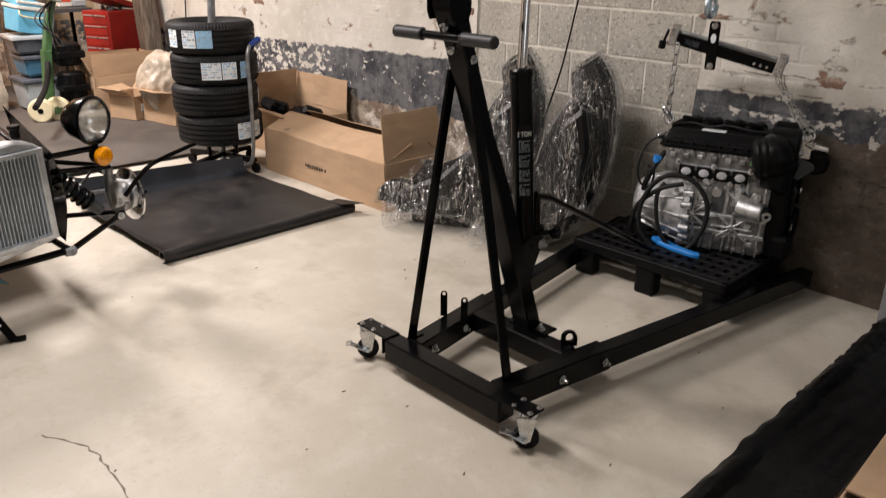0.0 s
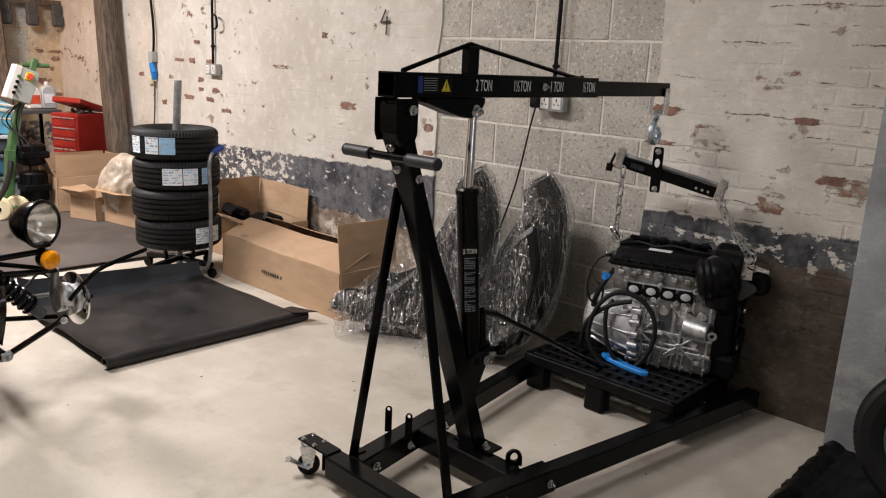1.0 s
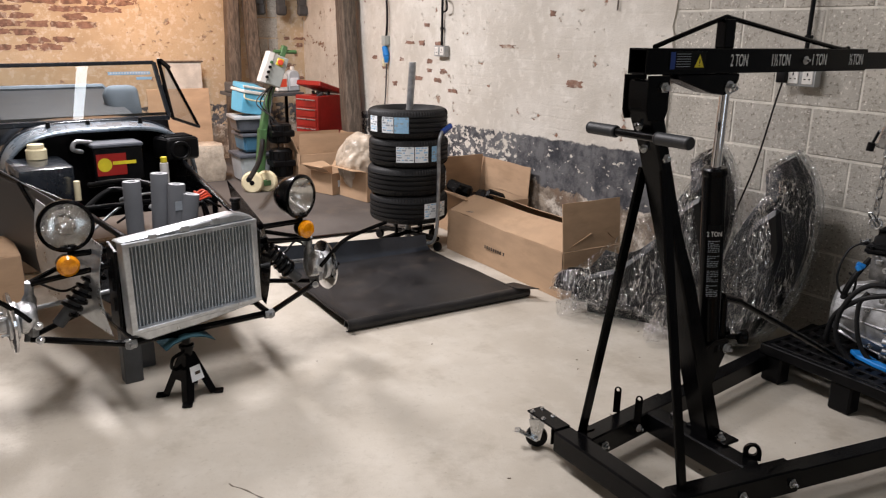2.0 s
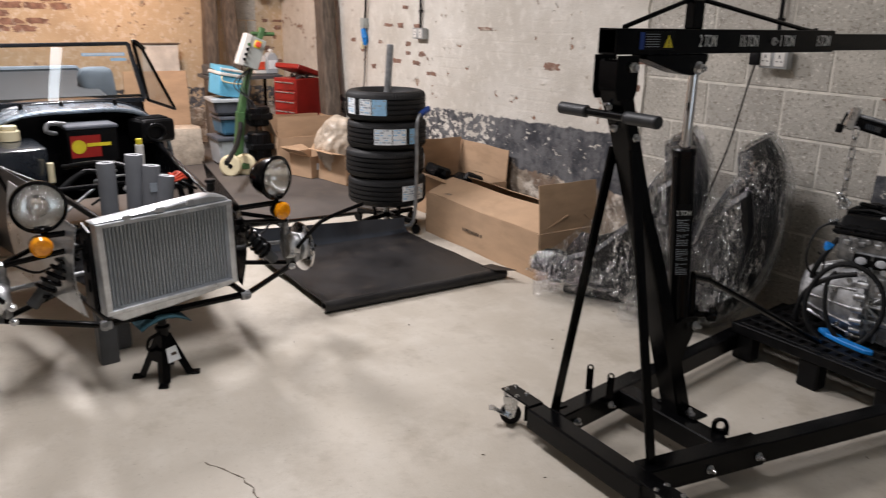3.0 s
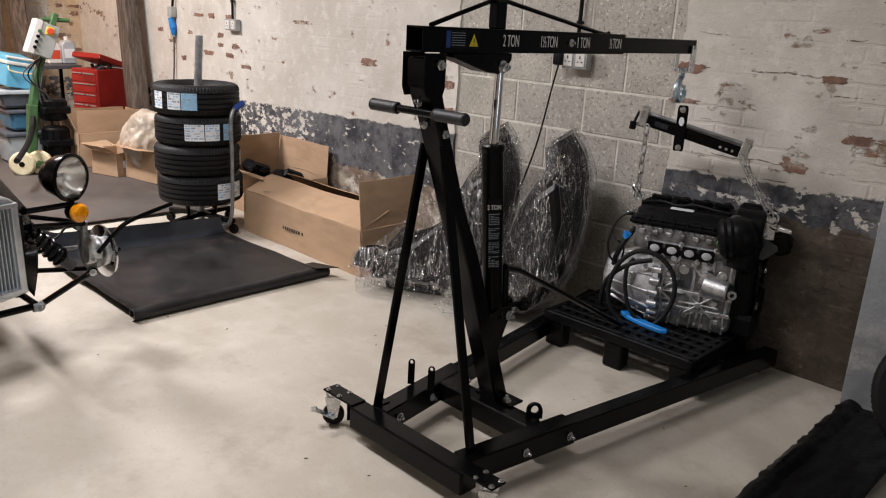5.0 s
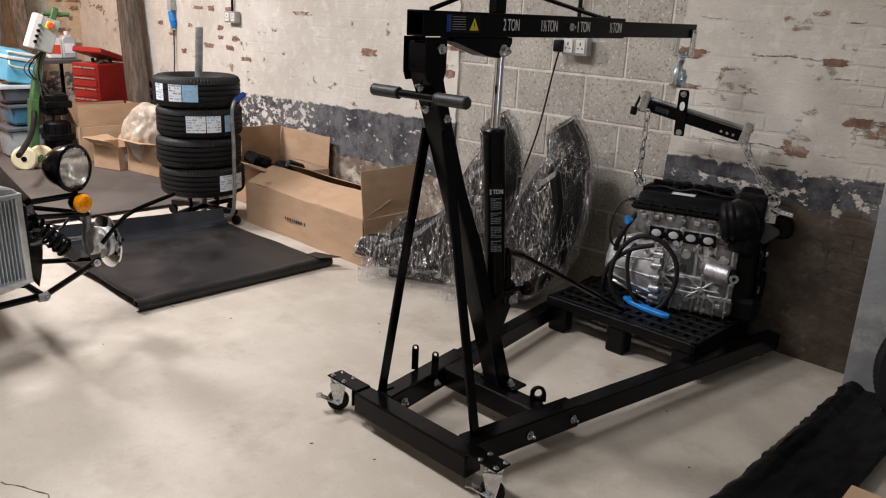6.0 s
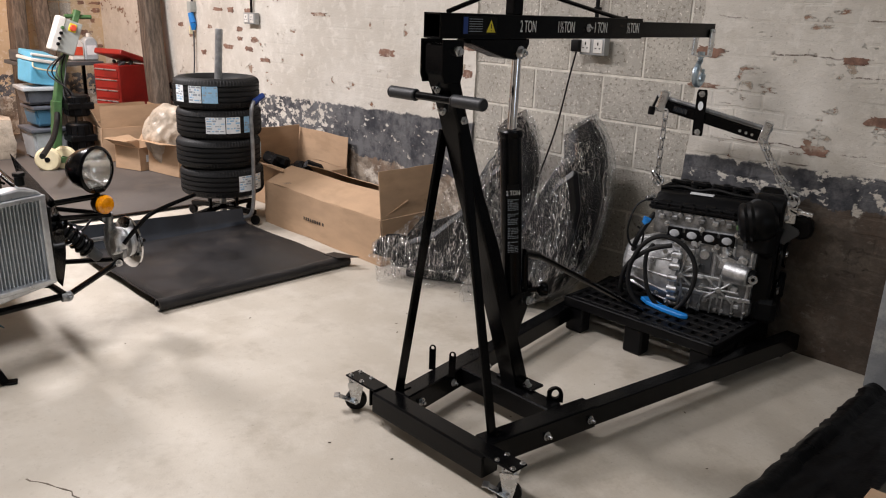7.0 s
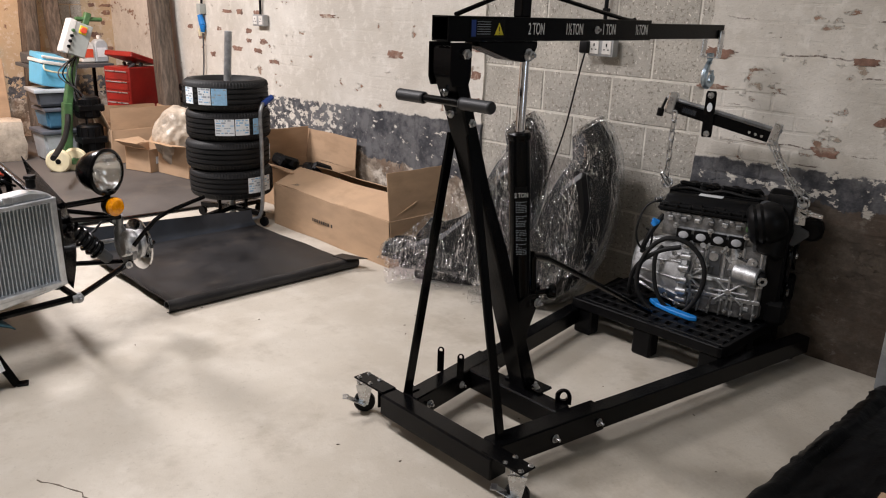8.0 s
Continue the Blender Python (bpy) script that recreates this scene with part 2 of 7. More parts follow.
M_FOAM = mat("grey_foam", (0.11, 0.115, 0.125), 0.9, var=0.12, fine=400, dist=0.0004)
M_FOAMEND = mat("pale_foam_end", (0.5, 0.51, 0.53), 0.9, fine=400)
M_COVER = mat("dark_blue_grey_cover", (0.006, 0.0075, 0.01), 0.6, var=0.35, scale=6, fine=60, dist=0.003, dirt=(0.03, 0.034, 0.04), dirt_amount=0.3)
M_BODY = mat("dark_blue_grey_paint", (0.018, 0.022, 0.028), 0.2, var=0.15, coat=0.6, dist=0.00005)
M_SILVERTRIM = mat("brushed_trim", (0.5, 0.53, 0.56), 0.3, 0.7, var=0.2, scale=10)
M_GREYPAINT = mat("grey_paint", (0.34, 0.36, 0.34), 0.5, var=0.1)
M_GREYPOST = mat("grey_stand_paint", (0.06, 0.063, 0.067), 0.5, var=0.2)
M_WOOD = mat("old_timber", (0.12, 0.092, 0.07), 0.85, var=0.5, scale=9, fine=60, dist=0.004, stretch=(5, 5, 0.7), dirt=(0.035, 0.028, 0.022), dirt_amount=0.8)
M_WHITEPL = mat("white_plastic", (0.68, 0.66, 0.62), 0.45, var=0.1)
M_ESKYBLUE = mat("sky_blue_plastic", (0.12, 0.42, 0.62), 0.45, var=0.12)
M_SOCKET = mat("metal_clad_socket", (0.36, 0.37, 0.37), 0.45, 0.4, var=0.15)
M_MIRROR = mat("headlamp_reflector", (0.8, 0.8, 0.8), 0.12, 1.0, var=0.05)
M_TEAL = mat("blue_rag", (0.02, 0.07, 0.09), 0.95, var=0.4, fine=300, dist=0.001)
M_SEAT = mat("black_seat_vinyl", (0.006, 0.006, 0.0065), 0.4, var=0.3, fine=200, dist=0.0004, spec=0.3)


def clear(name, tint, gloss, rough, bump_scale=0.0, bump_dist=0.0, glossy=(1, 1, 1)):
    """Thin clear film or pane: light passes, a share is mirrored."""
    m = bpy.data.materials.new(name)
    m.use_nodes = True
    nt = m.node_tree
    nt.nodes.remove(nt.nodes["Principled BSDF"])
    tr, gl, mx = nt.nodes.new("ShaderNodeBsdfTransparent"), nt.nodes.new("ShaderNodeBsdfGlossy"), nt.nodes.new("ShaderNodeMixShader")
    tr.inputs[0].default_value = (*tint, 1)
    gl.inputs[0].default_value = (*glossy, 1)
    gl.inputs["Roughness"].default_value = rough
    mx.inputs[0].default_value = gloss
    nt.links.new(tr.outputs[0], mx.inputs[1])
    nt.links.new(gl.outputs[0], mx.inputs[2])
    nt.links.new(mx.outputs[0], nt.nodes["Material Output"].inputs[0])
    if bump_scale:
        v = coords(nt)
        vo = nt.nodes.new("ShaderNodeTexVoronoi")
        vo.inputs["Scale"].default_value = bump_scale
        wob = noise_t(nt, v, bump_scale * 0.5, 3)
        ad = nt.nodes.new("ShaderNodeVectorMath")
        ad.operation = "ADD"
        nt.links.new(v, ad.inputs[0])
        nt.links.new(wob, ad.inputs[1])
        nt.links.new(ad.outputs[0], vo.inputs["Vector"])
        bp = nt.nodes.new("ShaderNodeBump")
        bp.inputs["Distance"].default_value = bump_dist
        nt.links.new(calc(nt, "ADD", vo.outputs[0], noise_t(nt, v, bump_scale * 3, 4)), bp.inputs["Height"])
        nt.links.new(bp.outputs[0], gl.inputs["Normal"])
    return m


M_GLASS = clear("window_glass", (0.86, 0.9, 0.9), 0.12, 0.01)
M_SIDEGLASS = clear("hazy_side_glass", (0.55, 0.57, 0.56), 0.14, 0.08)
M_LENS = clear("lamp_glass", (0.9, 0.9, 0.88), 0.2, 0.04, 60, 0.002)


def film_mat():
    """Crumpled clear film: nearly invisible where it is flat, bright along its creases."""
    m = clear("clear_plastic_film", (0.93, 0.935, 0.94), 0.1, 0.12, 16, 0.03)
    nt = m.node_tree
    mx = [n for n in nt.nodes if n.bl_idname == "ShaderNodeMixShader"][0]
    v = coords(nt, (1.7, 1.7, 0.26))
    r1 = calc(nt, "ABSOLUTE", calc(nt, "SUBTRACT", noise_t(nt, v, 9, 3, 0.6), 0.5))
    r2 = calc(nt, "ABSOLUTE", calc(nt, "SUBTRACT", noise_t(nt, v, 26, 3, 0.6), 0.5))
    crease = calc(nt, "MAXIMUM", step_t(nt, r1, 0.02, 0.0), calc(nt, "MULTIPLY", step_t(nt, r2, 0.02, 0.0), 0.8))
    crease = calc(nt, "MULTIPLY", crease, step_t(nt, noise_t(nt, v, 6, 3), 0.38, 0.52))
    nt.links.new(calc(nt, "ADD", calc(nt, "MULTIPLY", crease, 0.8), 0.045), mx.inputs[0])
    return m


M_FILM = film_mat()
M_MILKY = mat("milky_polythene", (0.46, 0.39, 0.31), 0.3, var=0.25, scale=9, fine=40, dist=0.006)


def plastered_wall(name="flaking_painted_brick", tint=(1, 1, 1)):
    """Thick flaking white paint on old brick, with a black painted band and bare dirty masonry below it."""
    m, nt, b = start(name)
    v = coords(nt, shuffle=False)
    sep = nt.nodes.new("ShaderNodeSeparateXYZ")
    nt.links.new(v, sep.inputs[0])
    x, z = sep.outputs[0], sep.outputs[2]
    vs = coords(nt, (0.78, 1, 1.1), shuffle=False)
    n_big, n_mid, n_fine = noise_t(nt, v, 1.1, 5), noise_t(nt, vs, 7, 7, 0.68), noise_t(nt, v, 45, 5, 0.7)
    vt = coords(nt, (0.3, 1, 2.6), shuffle=False)
    n_flake = calc(nt, "ADD", noise_t(nt, vs, 11, 8, 0.62), calc(nt, "MULTIPLY", step_t(nt, x, 0.95, 1.2), calc(nt, "MULTIPLY", step_t(nt, noise_t(nt, vt, 9, 8, 0.7), 0.54, 0.62), 0.05)))
    # brick courses under the paint
    br = nt.nodes.new("ShaderNodeTexBrick")
    br.inputs["Scale"].default_value = 1.0
    br.inputs["Brick Width"].default_value, br.inputs["Row Height"].default_value, br.inputs["Mortar Size"].default_value = 0.225, 0.075, 0.009
    br.inputs["Mortar Smooth"].default_value = 0.6
    put(nt, br.inputs["Color1"], (0.30, 0.12, 0.075))
    put(nt, br.inputs["Color2"], (0.22, 0.085, 0.05))
    put(nt, br.inputs["Mortar"], (0.36, 0.31, 0.25))
    cx = nt.nodes.new("ShaderNodeCombineXYZ")
    nt.links.new(calc(nt, "ADD", x, sep.outputs[1]), cx.inputs[0])
    nt.links.new(z, cx.inputs[1])
    wob = nt.nodes.new("ShaderNodeVectorMath")
    wob.operation = "MULTIPLY_ADD"
    wn = nt.nodes.new("ShaderNodeTexNoise")
    wn.inputs["Scale"].default_value = 9
    nt.links.new(v, wn.inputs["Vector"])
    nt.links.new(wn.outputs[1], wob.inputs[0])
    wob.inputs[1].default_value = (0.02, 0.02, 0)
    nt.links.new(cx.outputs[0], wob.inputs[2])
    nt.links.new(wob.outputs[0], br.inputs["Vector"])
    brick_c = blend(nt, step_t(nt, noise_t(nt, v, 9, 6, 0.7), 0.42, 0.6), (0.27, 0.15, 0.10), (0.36, 0.30, 0.235))
    brick_c = blend(nt, calc(nt, "MULTIPLY", step_t(nt, n_fine, 0.4, 0.7), 0.5), brick_c, (0.17, 0.13, 0.10))
    white = blend(nt, step_t(nt, n_big, 0.3, 0.7), (0.50, 0.465, 0.405), (0.68, 0.65, 0.59))
    white = blend(nt, calc(nt, "MULTIPLY", step_t(nt, n_mid, 0.5, 0.72), 0.45), white, (0.50, 0.46, 0.39))
    white = blend(nt, calc(nt, "MULTIPLY", step_t(nt, noise_t(nt, v, 110, 4, 0.7), 0.58, 0.7), 0.45), white, (0.25, 0.22, 0.18))
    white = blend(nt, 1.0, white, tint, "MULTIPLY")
    # flakes fallen off, more of them in some stretches
    course = calc(nt, "FRACT", calc(nt, "ADD", calc(nt, "DIVIDE", z, 0.075), calc(nt, "MULTIPLY", noise_t(nt, v, 3.5, 4), 0.9)))
    course = step_t(nt, calc(nt, "ABSOLUTE", calc(nt, "SUBTRACT", course, 0.5)), 0.055, 0.02)
    worn = calc(nt, "MULTIPLY", step_t(nt, noise_t(nt, coords(nt, (0.8, 1, 1.8), shuffle=False), 6, 6, 0.65), 0.545, 0.585), step_t(nt, x, 0.93, 1.05))
    worn = calc(nt, "MULTIPLY", calc(nt, "MULTIPLY", course, worn), step_t(nt, n_fine, 0.36, 0.5))
    white = blend(nt, worn, white, (0.13, 0.10, 0.08))
    mottle = calc(nt, "MULTIPLY", step_t(nt, noise_t(nt, v, 14, 6, 0.7), 0.5, 0.62), 0.3)
    white = blend(nt, mottle, white, (0.78, 0.75, 0.69))
    flake = step_t(nt, calc(nt, "ADD", n_flake, calc(nt, "MULTIPLY", n_big, 0.3)), 0.80, 0.812)
    col = blend(nt, flake, white, brick_c)
    rim = step_t(nt, calc(nt, "ADD", n_flake, calc(nt, "MULTIPLY", n_big, 0.3)), 0.775, 0.80)
    # black band between two ragged lines
    jag = calc(nt, "MULTIPLY", calc(nt, "SUBTRACT", noise_t(nt, v, 13, 6, 0.7), 0.5), 0.12)
    zj = calc(nt, "ADD", z, calc(nt, "MULTIPLY", jag, 0.6))
    top = calc(nt, "ADD", calc(nt, "MULTIPLY", x, 0.0265), 0.782)
    low = calc(nt, "ADD", calc(nt, "MULTIPLY", step_t(nt, x, -0.3, 1.0), 0.27), 0.40)
    under_top = step_t(nt, calc(nt, "SUBTRACT", top, zj), -0.006, 0.006)
    zl = calc(nt, "ADD", z, calc(nt, "MULTIPLY", jag, 1.6))
    under_low = step_t(nt, calc(nt, "SUBTRACT", low, zl), -0.006, 0.006)
    dark = blend(nt, step_t(nt, noise_t(nt, v, 6, 8, 0.72), 0.38, 0.62), (0.04, 0.042, 0.05), (0.15, 0.15, 0.155))
    chips_n = calc(nt, "ADD", noise_t(nt, vs, 17, 7, 0.66), calc(nt, "MULTIPLY", step_t(nt, x, -1.85, -2.0), 0.09))
    chips = step_t(nt, calc(nt, "ADD", chips_n, calc(nt, "MULTIPLY", step_t(nt, x, 0.95, 1.3), 0.055)), 0.61, 0.622)
    dark = blend(nt, chips, dark, white)
    bare = blend(nt, step_t(nt, n_mid, 0.38, 0.62), (0.14, 0.11, 0.085), (0.36, 0.30, 0.235))
    bare = blend(nt, calc(nt, "MULTIPLY", step_t(nt, noise_t(nt, v, 5.5, 6, 0.7), 0.48, 0.6), step_t(nt, x, 0.7, 0.3)), bare, (0.66, 0.6, 0.52))
    bare = blend(nt, calc(nt, "MULTIPLY", step_t(nt, noise_t(nt, vs, 6, 7, 0.72), 0.5, 0.58), 0.7), bare, (0.20, 0.13, 0.09))
    bare = blend(nt, step_t(nt, noise_t(nt, vs, 15, 7, 0.7), 0.6, 0.64), bare, (0.46, 0.41, 0.34))
    # darker to the right: dirty brick, with the corner's shade painted in
    dirt_shade = calc(nt, "MULTIPLY", step_t(nt, calc(nt, "ADD", x, calc(nt, "MULTIPLY", n_mid, 0.8)), 1.2, 1.5), calc(nt, "ADD", calc(nt, "MULTIPLY", n_fine, 0.5), 0.55))
    bare = blend(nt, dirt_shade, bare, (0.055, 0.043, 0.034))
    col = blend(nt, under_top, col, dark)
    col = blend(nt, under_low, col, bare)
    put(nt, b.inputs["Base Color"], col)
    b.inputs["Roughness"].default_value = 0.75
    b.inputs["Specular IOR Level"].default_value = 0.3
    h = calc(nt, "ADD", calc(nt, "MULTIPLY", calc(nt, "MULTIPLY", br.outputs[1], calc(nt, "MULTIPLY", step_t(nt, noise_t(nt, v, 2.3, 4), 0.42, 0.62), calc(nt, "ADD", calc(nt, "MULTIPLY", step_t(nt, x, 0.9, 1.1), 0.7), 0.3))), -0.22), calc(nt, "MULTIPLY", n_mid, 0.8))
    h = calc(nt, "ADD", h, calc(nt, "MULTIPLY", rim, -0.35))
    h = calc(nt, "ADD", h, calc(nt, "MULTIPLY", n_fine, 0.18))
    relief(nt, b, h, 0.011)
    return m


def block_mat():
    m, nt, b = start("concrete_block")
    v = coords(nt)
    oi = nt.nodes.new("ShaderNodeObjectInfo")
    big, grit = noise_t(nt, v, 5, 4), noise_t(nt, v, 55, 5, 0.8)
    c = blend(nt, step_t(nt, big, 0.3, 0.7), (0.40, 0.375, 0.325), (0.52, 0.49, 0.43))
    c = blend(nt, calc(nt, "MULTIPLY", oi.outputs["Random"], 0.35), c, (0.36, 0.345, 0.32))
    c = blend(nt, step_t(nt, grit, 0.53, 0.63), c, (0.22, 0.2, 0.165))
    c = blend(nt, step_t(nt, noise_t(nt, v, 62, 4, 0.78), 0.57, 0.66), c, (0.78, 0.75, 0.68))
    put(nt, b.inputs["Base Color"], c)
    b.inputs["Roughness"].default_value = 0.9
    relief(nt, b, grit, 0.006)
    return m


def floor_mat():
    m, nt, b = start("pale_concrete_screed")
    v = coords(nt, shuffle=False)
    big, mid, fine = noise_t(nt, v, 0.9, 5, 0.6), noise_t(nt, v, 5, 7, 0.68), noise_t(nt, v, 70, 5, 0.7)
    c = blend(nt, step_t(nt, big, 0.35, 0.68), (0.45, 0.405, 0.335), (0.56, 0.515, 0.44))
    c = blend(nt, calc(nt, "MULTIPLY", step_t(nt, mid, 0.45, 0.7), 0.5), c, (0.60, 0.56, 0.49))
    c = blend(nt, calc(nt, "MULTIPLY", step_t(nt, noise_t(nt, v, 2.2, 8, 0.72), 0.5, 0.68), 0.5), c, (0.31, 0.265, 0.205))
    c = blend(nt, calc(nt, "MULTIPLY", step_t(nt, noise_t(nt, v, 26, 6, 0.75), 0.55, 0.66), 0.4), c, (0.40, 0.355, 0.285))
    c = blend(nt, calc(nt, "MULTIPLY", step_t(nt, fine, 0.61, 0.72), 0.6), c, (0.22, 0.19, 0.155))
    put(nt, b.inputs["Base Color"], c)
    put(nt, b.inputs["Roughness"], calc(nt, "ADD", calc(nt, "MULTIPLY", mid, 0.3), 0.42))
    relief(nt, b, calc(nt, "ADD", fine, mid), 0.0015)
    return m


M_WALL, M_BLOCK, M_FLOOR = plastered_wall(), block_mat(), floor_mat()
# the end wall's warm light is put into its paint by this tint
M_WALLWEST = plastered_wall("flaking_brick_warm_tint", (0.84, 0.68, 0.50))
M_MORTAR = mat("grey_mortar", (0.66, 0.63, 0.56), 0.95, var=0.18, scale=8, fine=120, dist=0.003)
M_PIER = mat("blue_grey_painted_pier", (0.27, 0.285, 0.295), 0.7, var=0.22, scale=6, fine=80, dist=0.002, dirt=(0.5, 0.5, 0.47), dirt_amount=0.6)
M_DARKFLOOR = mat("dark_floor_sheet", (0.085, 0.075, 0.068), 0.6, var=0.25, scale=2, fine=60, dist=0.0006, dirt=(0.15, 0.125, 0.1), dirt_amount=0.5)
M_CEIL = mat("plain_ceiling", (0.55, 0.52, 0.47), 0.9)
M_BRICK = mat("exposed_brick", (0.22, 0.125, 0.09), 0.9, var=0.4, scale=16, fine=110, dist=0.003, dirt=(0.52, 0.45, 0.37), dirt_amount=0.8)
M_CRACK = mat("floor_crack", (0.16, 0.13, 0.1), 0.95, var=0.3)

# ---- the room ----
X0, X1, Y0, Y1, TOP = -6.2, 4.8, -3.2, 3.6, 3.3
bm = bmesh.new()
rbox(bm, ((X0 + X1) / 2, (Y0 + Y1) / 2 + 0.1, -0.06), (X1 - X0 + 0.6, Y1 - Y0 + 0.6, 0.12), 0)
floor = setting("floor", bm, M_FLOOR, "pale beige concrete screed floor, dusty and stained", "floor", 0)
bm = bmesh.new()
sheet(bm, lambda u, v: (X0 + 0.02 + u * (3.78 + 0.012 * math.sin(v * 23)), Y0 + 0.02 + v * (Y1 - Y0 - 0.06), 0.007 + 0.003 * noise.noise((u * 9, v * 14, 0))), 40, 60)
setting("floor_covering", bm, M_DARKFLOOR, "dark worn sheet covering at the far end of the floor", "floor covering")
bm = bmesh.new()
beam(bm, (-2.41, 1.35, 0.012), (-2.36, 2.75, 0.012), 0.035, 0.012, 0.004)
setting("trim", bm, M_BLACK, "thin dark edging strip along the floor covering", "trim")
bm = bmesh.new()
rbox(bm, ((X0 + X1) / 2, (Y0 + Y1) / 2, TOP + 0.06), (X1 - X0 + 0.6, Y1 - Y0 + 0.6, 0.12), 0)
setting("ceiling", bm, M_CEIL, "plain pale ceiling high above the workshop", "ceiling", 0)


def plaster(bm, x0, x1, jag0, jag1, z1=TOP, step=0.045):
    """A skin of thick paint and plaster in front of the wall, with ragged upright edges."""
    nu, nv = int((x1 - x0) / step), int(z1 / step)
    rows = []
    for i in range(nu + 1):
        row = []
        for j in range(nv + 1):
            z = z1 * j / nv
            a = x0 + jag0 * (noise.noise((z * 5, 1, 3)) + 0.6 * noise.noise((z * 19, 1, 3)))
            c = x1 + jag1 * (noise.noise((z * 5, 7, 3)) + 0.6 * noise.noise((z * 19, 7, 3)))
            x = a + (c - a) * i / nu
            row.append(bm.verts.new((x, 3.588 + 0.006 * noise.noise((x * 2, z * 2, 0)) + 0.003 * noise.noise((x * 9, z * 13, 5)), z)))
        rows.append(row)
    for i in range(nu):
        for j in range(nv):
            bm.faces.new((rows[i][j], rows[i + 1][j], rows[i + 1][j + 1], rows[i][j + 1]))
    for side in (rows[0], rows[-1]):
        back = [bm.verts.new((w.co.x, 3.62, w.co.z)) for w in side]
        for j in range(nv):
            bm.faces.new((side[j], side[j + 1], back[j + 1], back[j]))
    bmesh.ops.recalc_face_normals(bm, faces=bm.faces)


bm = bmesh.new()
rbox(bm, ((X0 + X1) / 2, 3.756, TOP / 2), (X1 - X0 + 0.6, 0.3, TOP), 0)
wall_north = setting("wall_north", bm, M_MORTAR, "old brick wall with flaking white paint, a black band and a block infill", "wall", 0)
bm = bmesh.new()
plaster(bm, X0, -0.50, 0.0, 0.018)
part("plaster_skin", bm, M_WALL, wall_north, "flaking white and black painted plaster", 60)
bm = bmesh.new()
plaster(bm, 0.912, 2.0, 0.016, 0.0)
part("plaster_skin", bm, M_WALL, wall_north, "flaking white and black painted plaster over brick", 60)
bm = bmesh.new()
plaster(bm, 2.4, X1, 0.0, 0.0)
part("plaster_skin", bm, M_PIER, wall_north, "grey painted plaster", 60)

bm = bmesh.new()
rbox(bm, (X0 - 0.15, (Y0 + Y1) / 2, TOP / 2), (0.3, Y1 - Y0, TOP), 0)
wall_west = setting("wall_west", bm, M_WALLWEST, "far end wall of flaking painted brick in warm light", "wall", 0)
bm = bmesh.new()
rbox(bm, ((X0 + X1) / 2, Y0 - 0.15, TOP / 2), (X1 - X0 + 0.6, 0.3, TOP), 0)
setting("wall_south", bm, M_CEIL, "plain wall closing the workshop", "wall", 0)
bm = bmesh.new()
rbox(bm, (X1 + 0.15, (Y0 + Y1) / 2, TOP / 2), (0.3, Y1 - Y0, TOP), 0)
setting("wall_east", bm, M_CEIL, "plain wall closing the workshop", "wall", 0)

bm = bmesh.new()
rbox(bm, (2.24, 3.53, TOP / 2), (0.70, 0.13, TOP), 0.012, seg=2)
pier = setting("pier", bm, M_PIER, "blue-grey painted masonry pier with chipped edges", "pillar")
bm = bmesh.new()
crack = [(2.10 - 0.05 * k / 14 + 0.012 * noise.noise((k * 0.9, 3, 1)), 1.55 - 1.1 * k / 14) for k in range(15)]
prism(bm, [(x, z) for x, z in crack] + [(x + 0.006, z) for x, z in reversed(crack)], 0.003, pose(0, 3.4655, 0, 90, 0, 0))
part("crack", bm, M_CRACK, pier)

# floor crack, a jagged dark line
bm = bmesh.new()
line = curve_pts([(0.40, 0.747, 0.001), (0.555, 0.824, 0.001), (0.687, 0.829, 0.001), (0.846, 0.821, 0.001), (1.1, 0.79, 0.001)], 6)
edge = [(p.x + 0.008 * noise.noise((p.x * 40, 0, 0)), p.y + 0.012 * noise.noise((p.x * 30, 5, 0))) for p in line]
prism(bm, edge + [(x + 0.002, y + 0.004 + 0.003 * math.sin(9 * i)) for i, (x, y) in reversed(list(enumerate(edge)))], 0.003, pose(0, 0, 0.0005))
part("crack", bm, M_CRACK, floor)
for i in range(26):
    bm = bmesh.new()
    rbox(bm, (random.uniform(-0.6, 2.2), random.uniform(0.6, 3.0), 0.0015), (random.uniform(0.004, 0.014), 0.004, 0.003), 0.001, (0, 0, random.uniform(0, 180)))
    part("grit", bm, M_CRACK, floor)

# ---- engine crane ----
crane = thing("engine_crane", "black two-ton folding engine crane with hydraulic ram, parked on the floor", "engine crane", pose(1.08, 1.79, 0))


def nut(bm, p, axis, r=0.013, h=0.012):
    """A washer and a hexagon nut on a stud."""
    a, d = V(p), V(axis).normalized()
    rod(bm, a, a + d * 0.003, r * 1.45, seg=16)
    rod(bm, a + d * 0.003, a + d * h, r, seg=6)
    rod(bm, a + d * h, a + d * (h + 0.01), r * 0.55, seg=10)


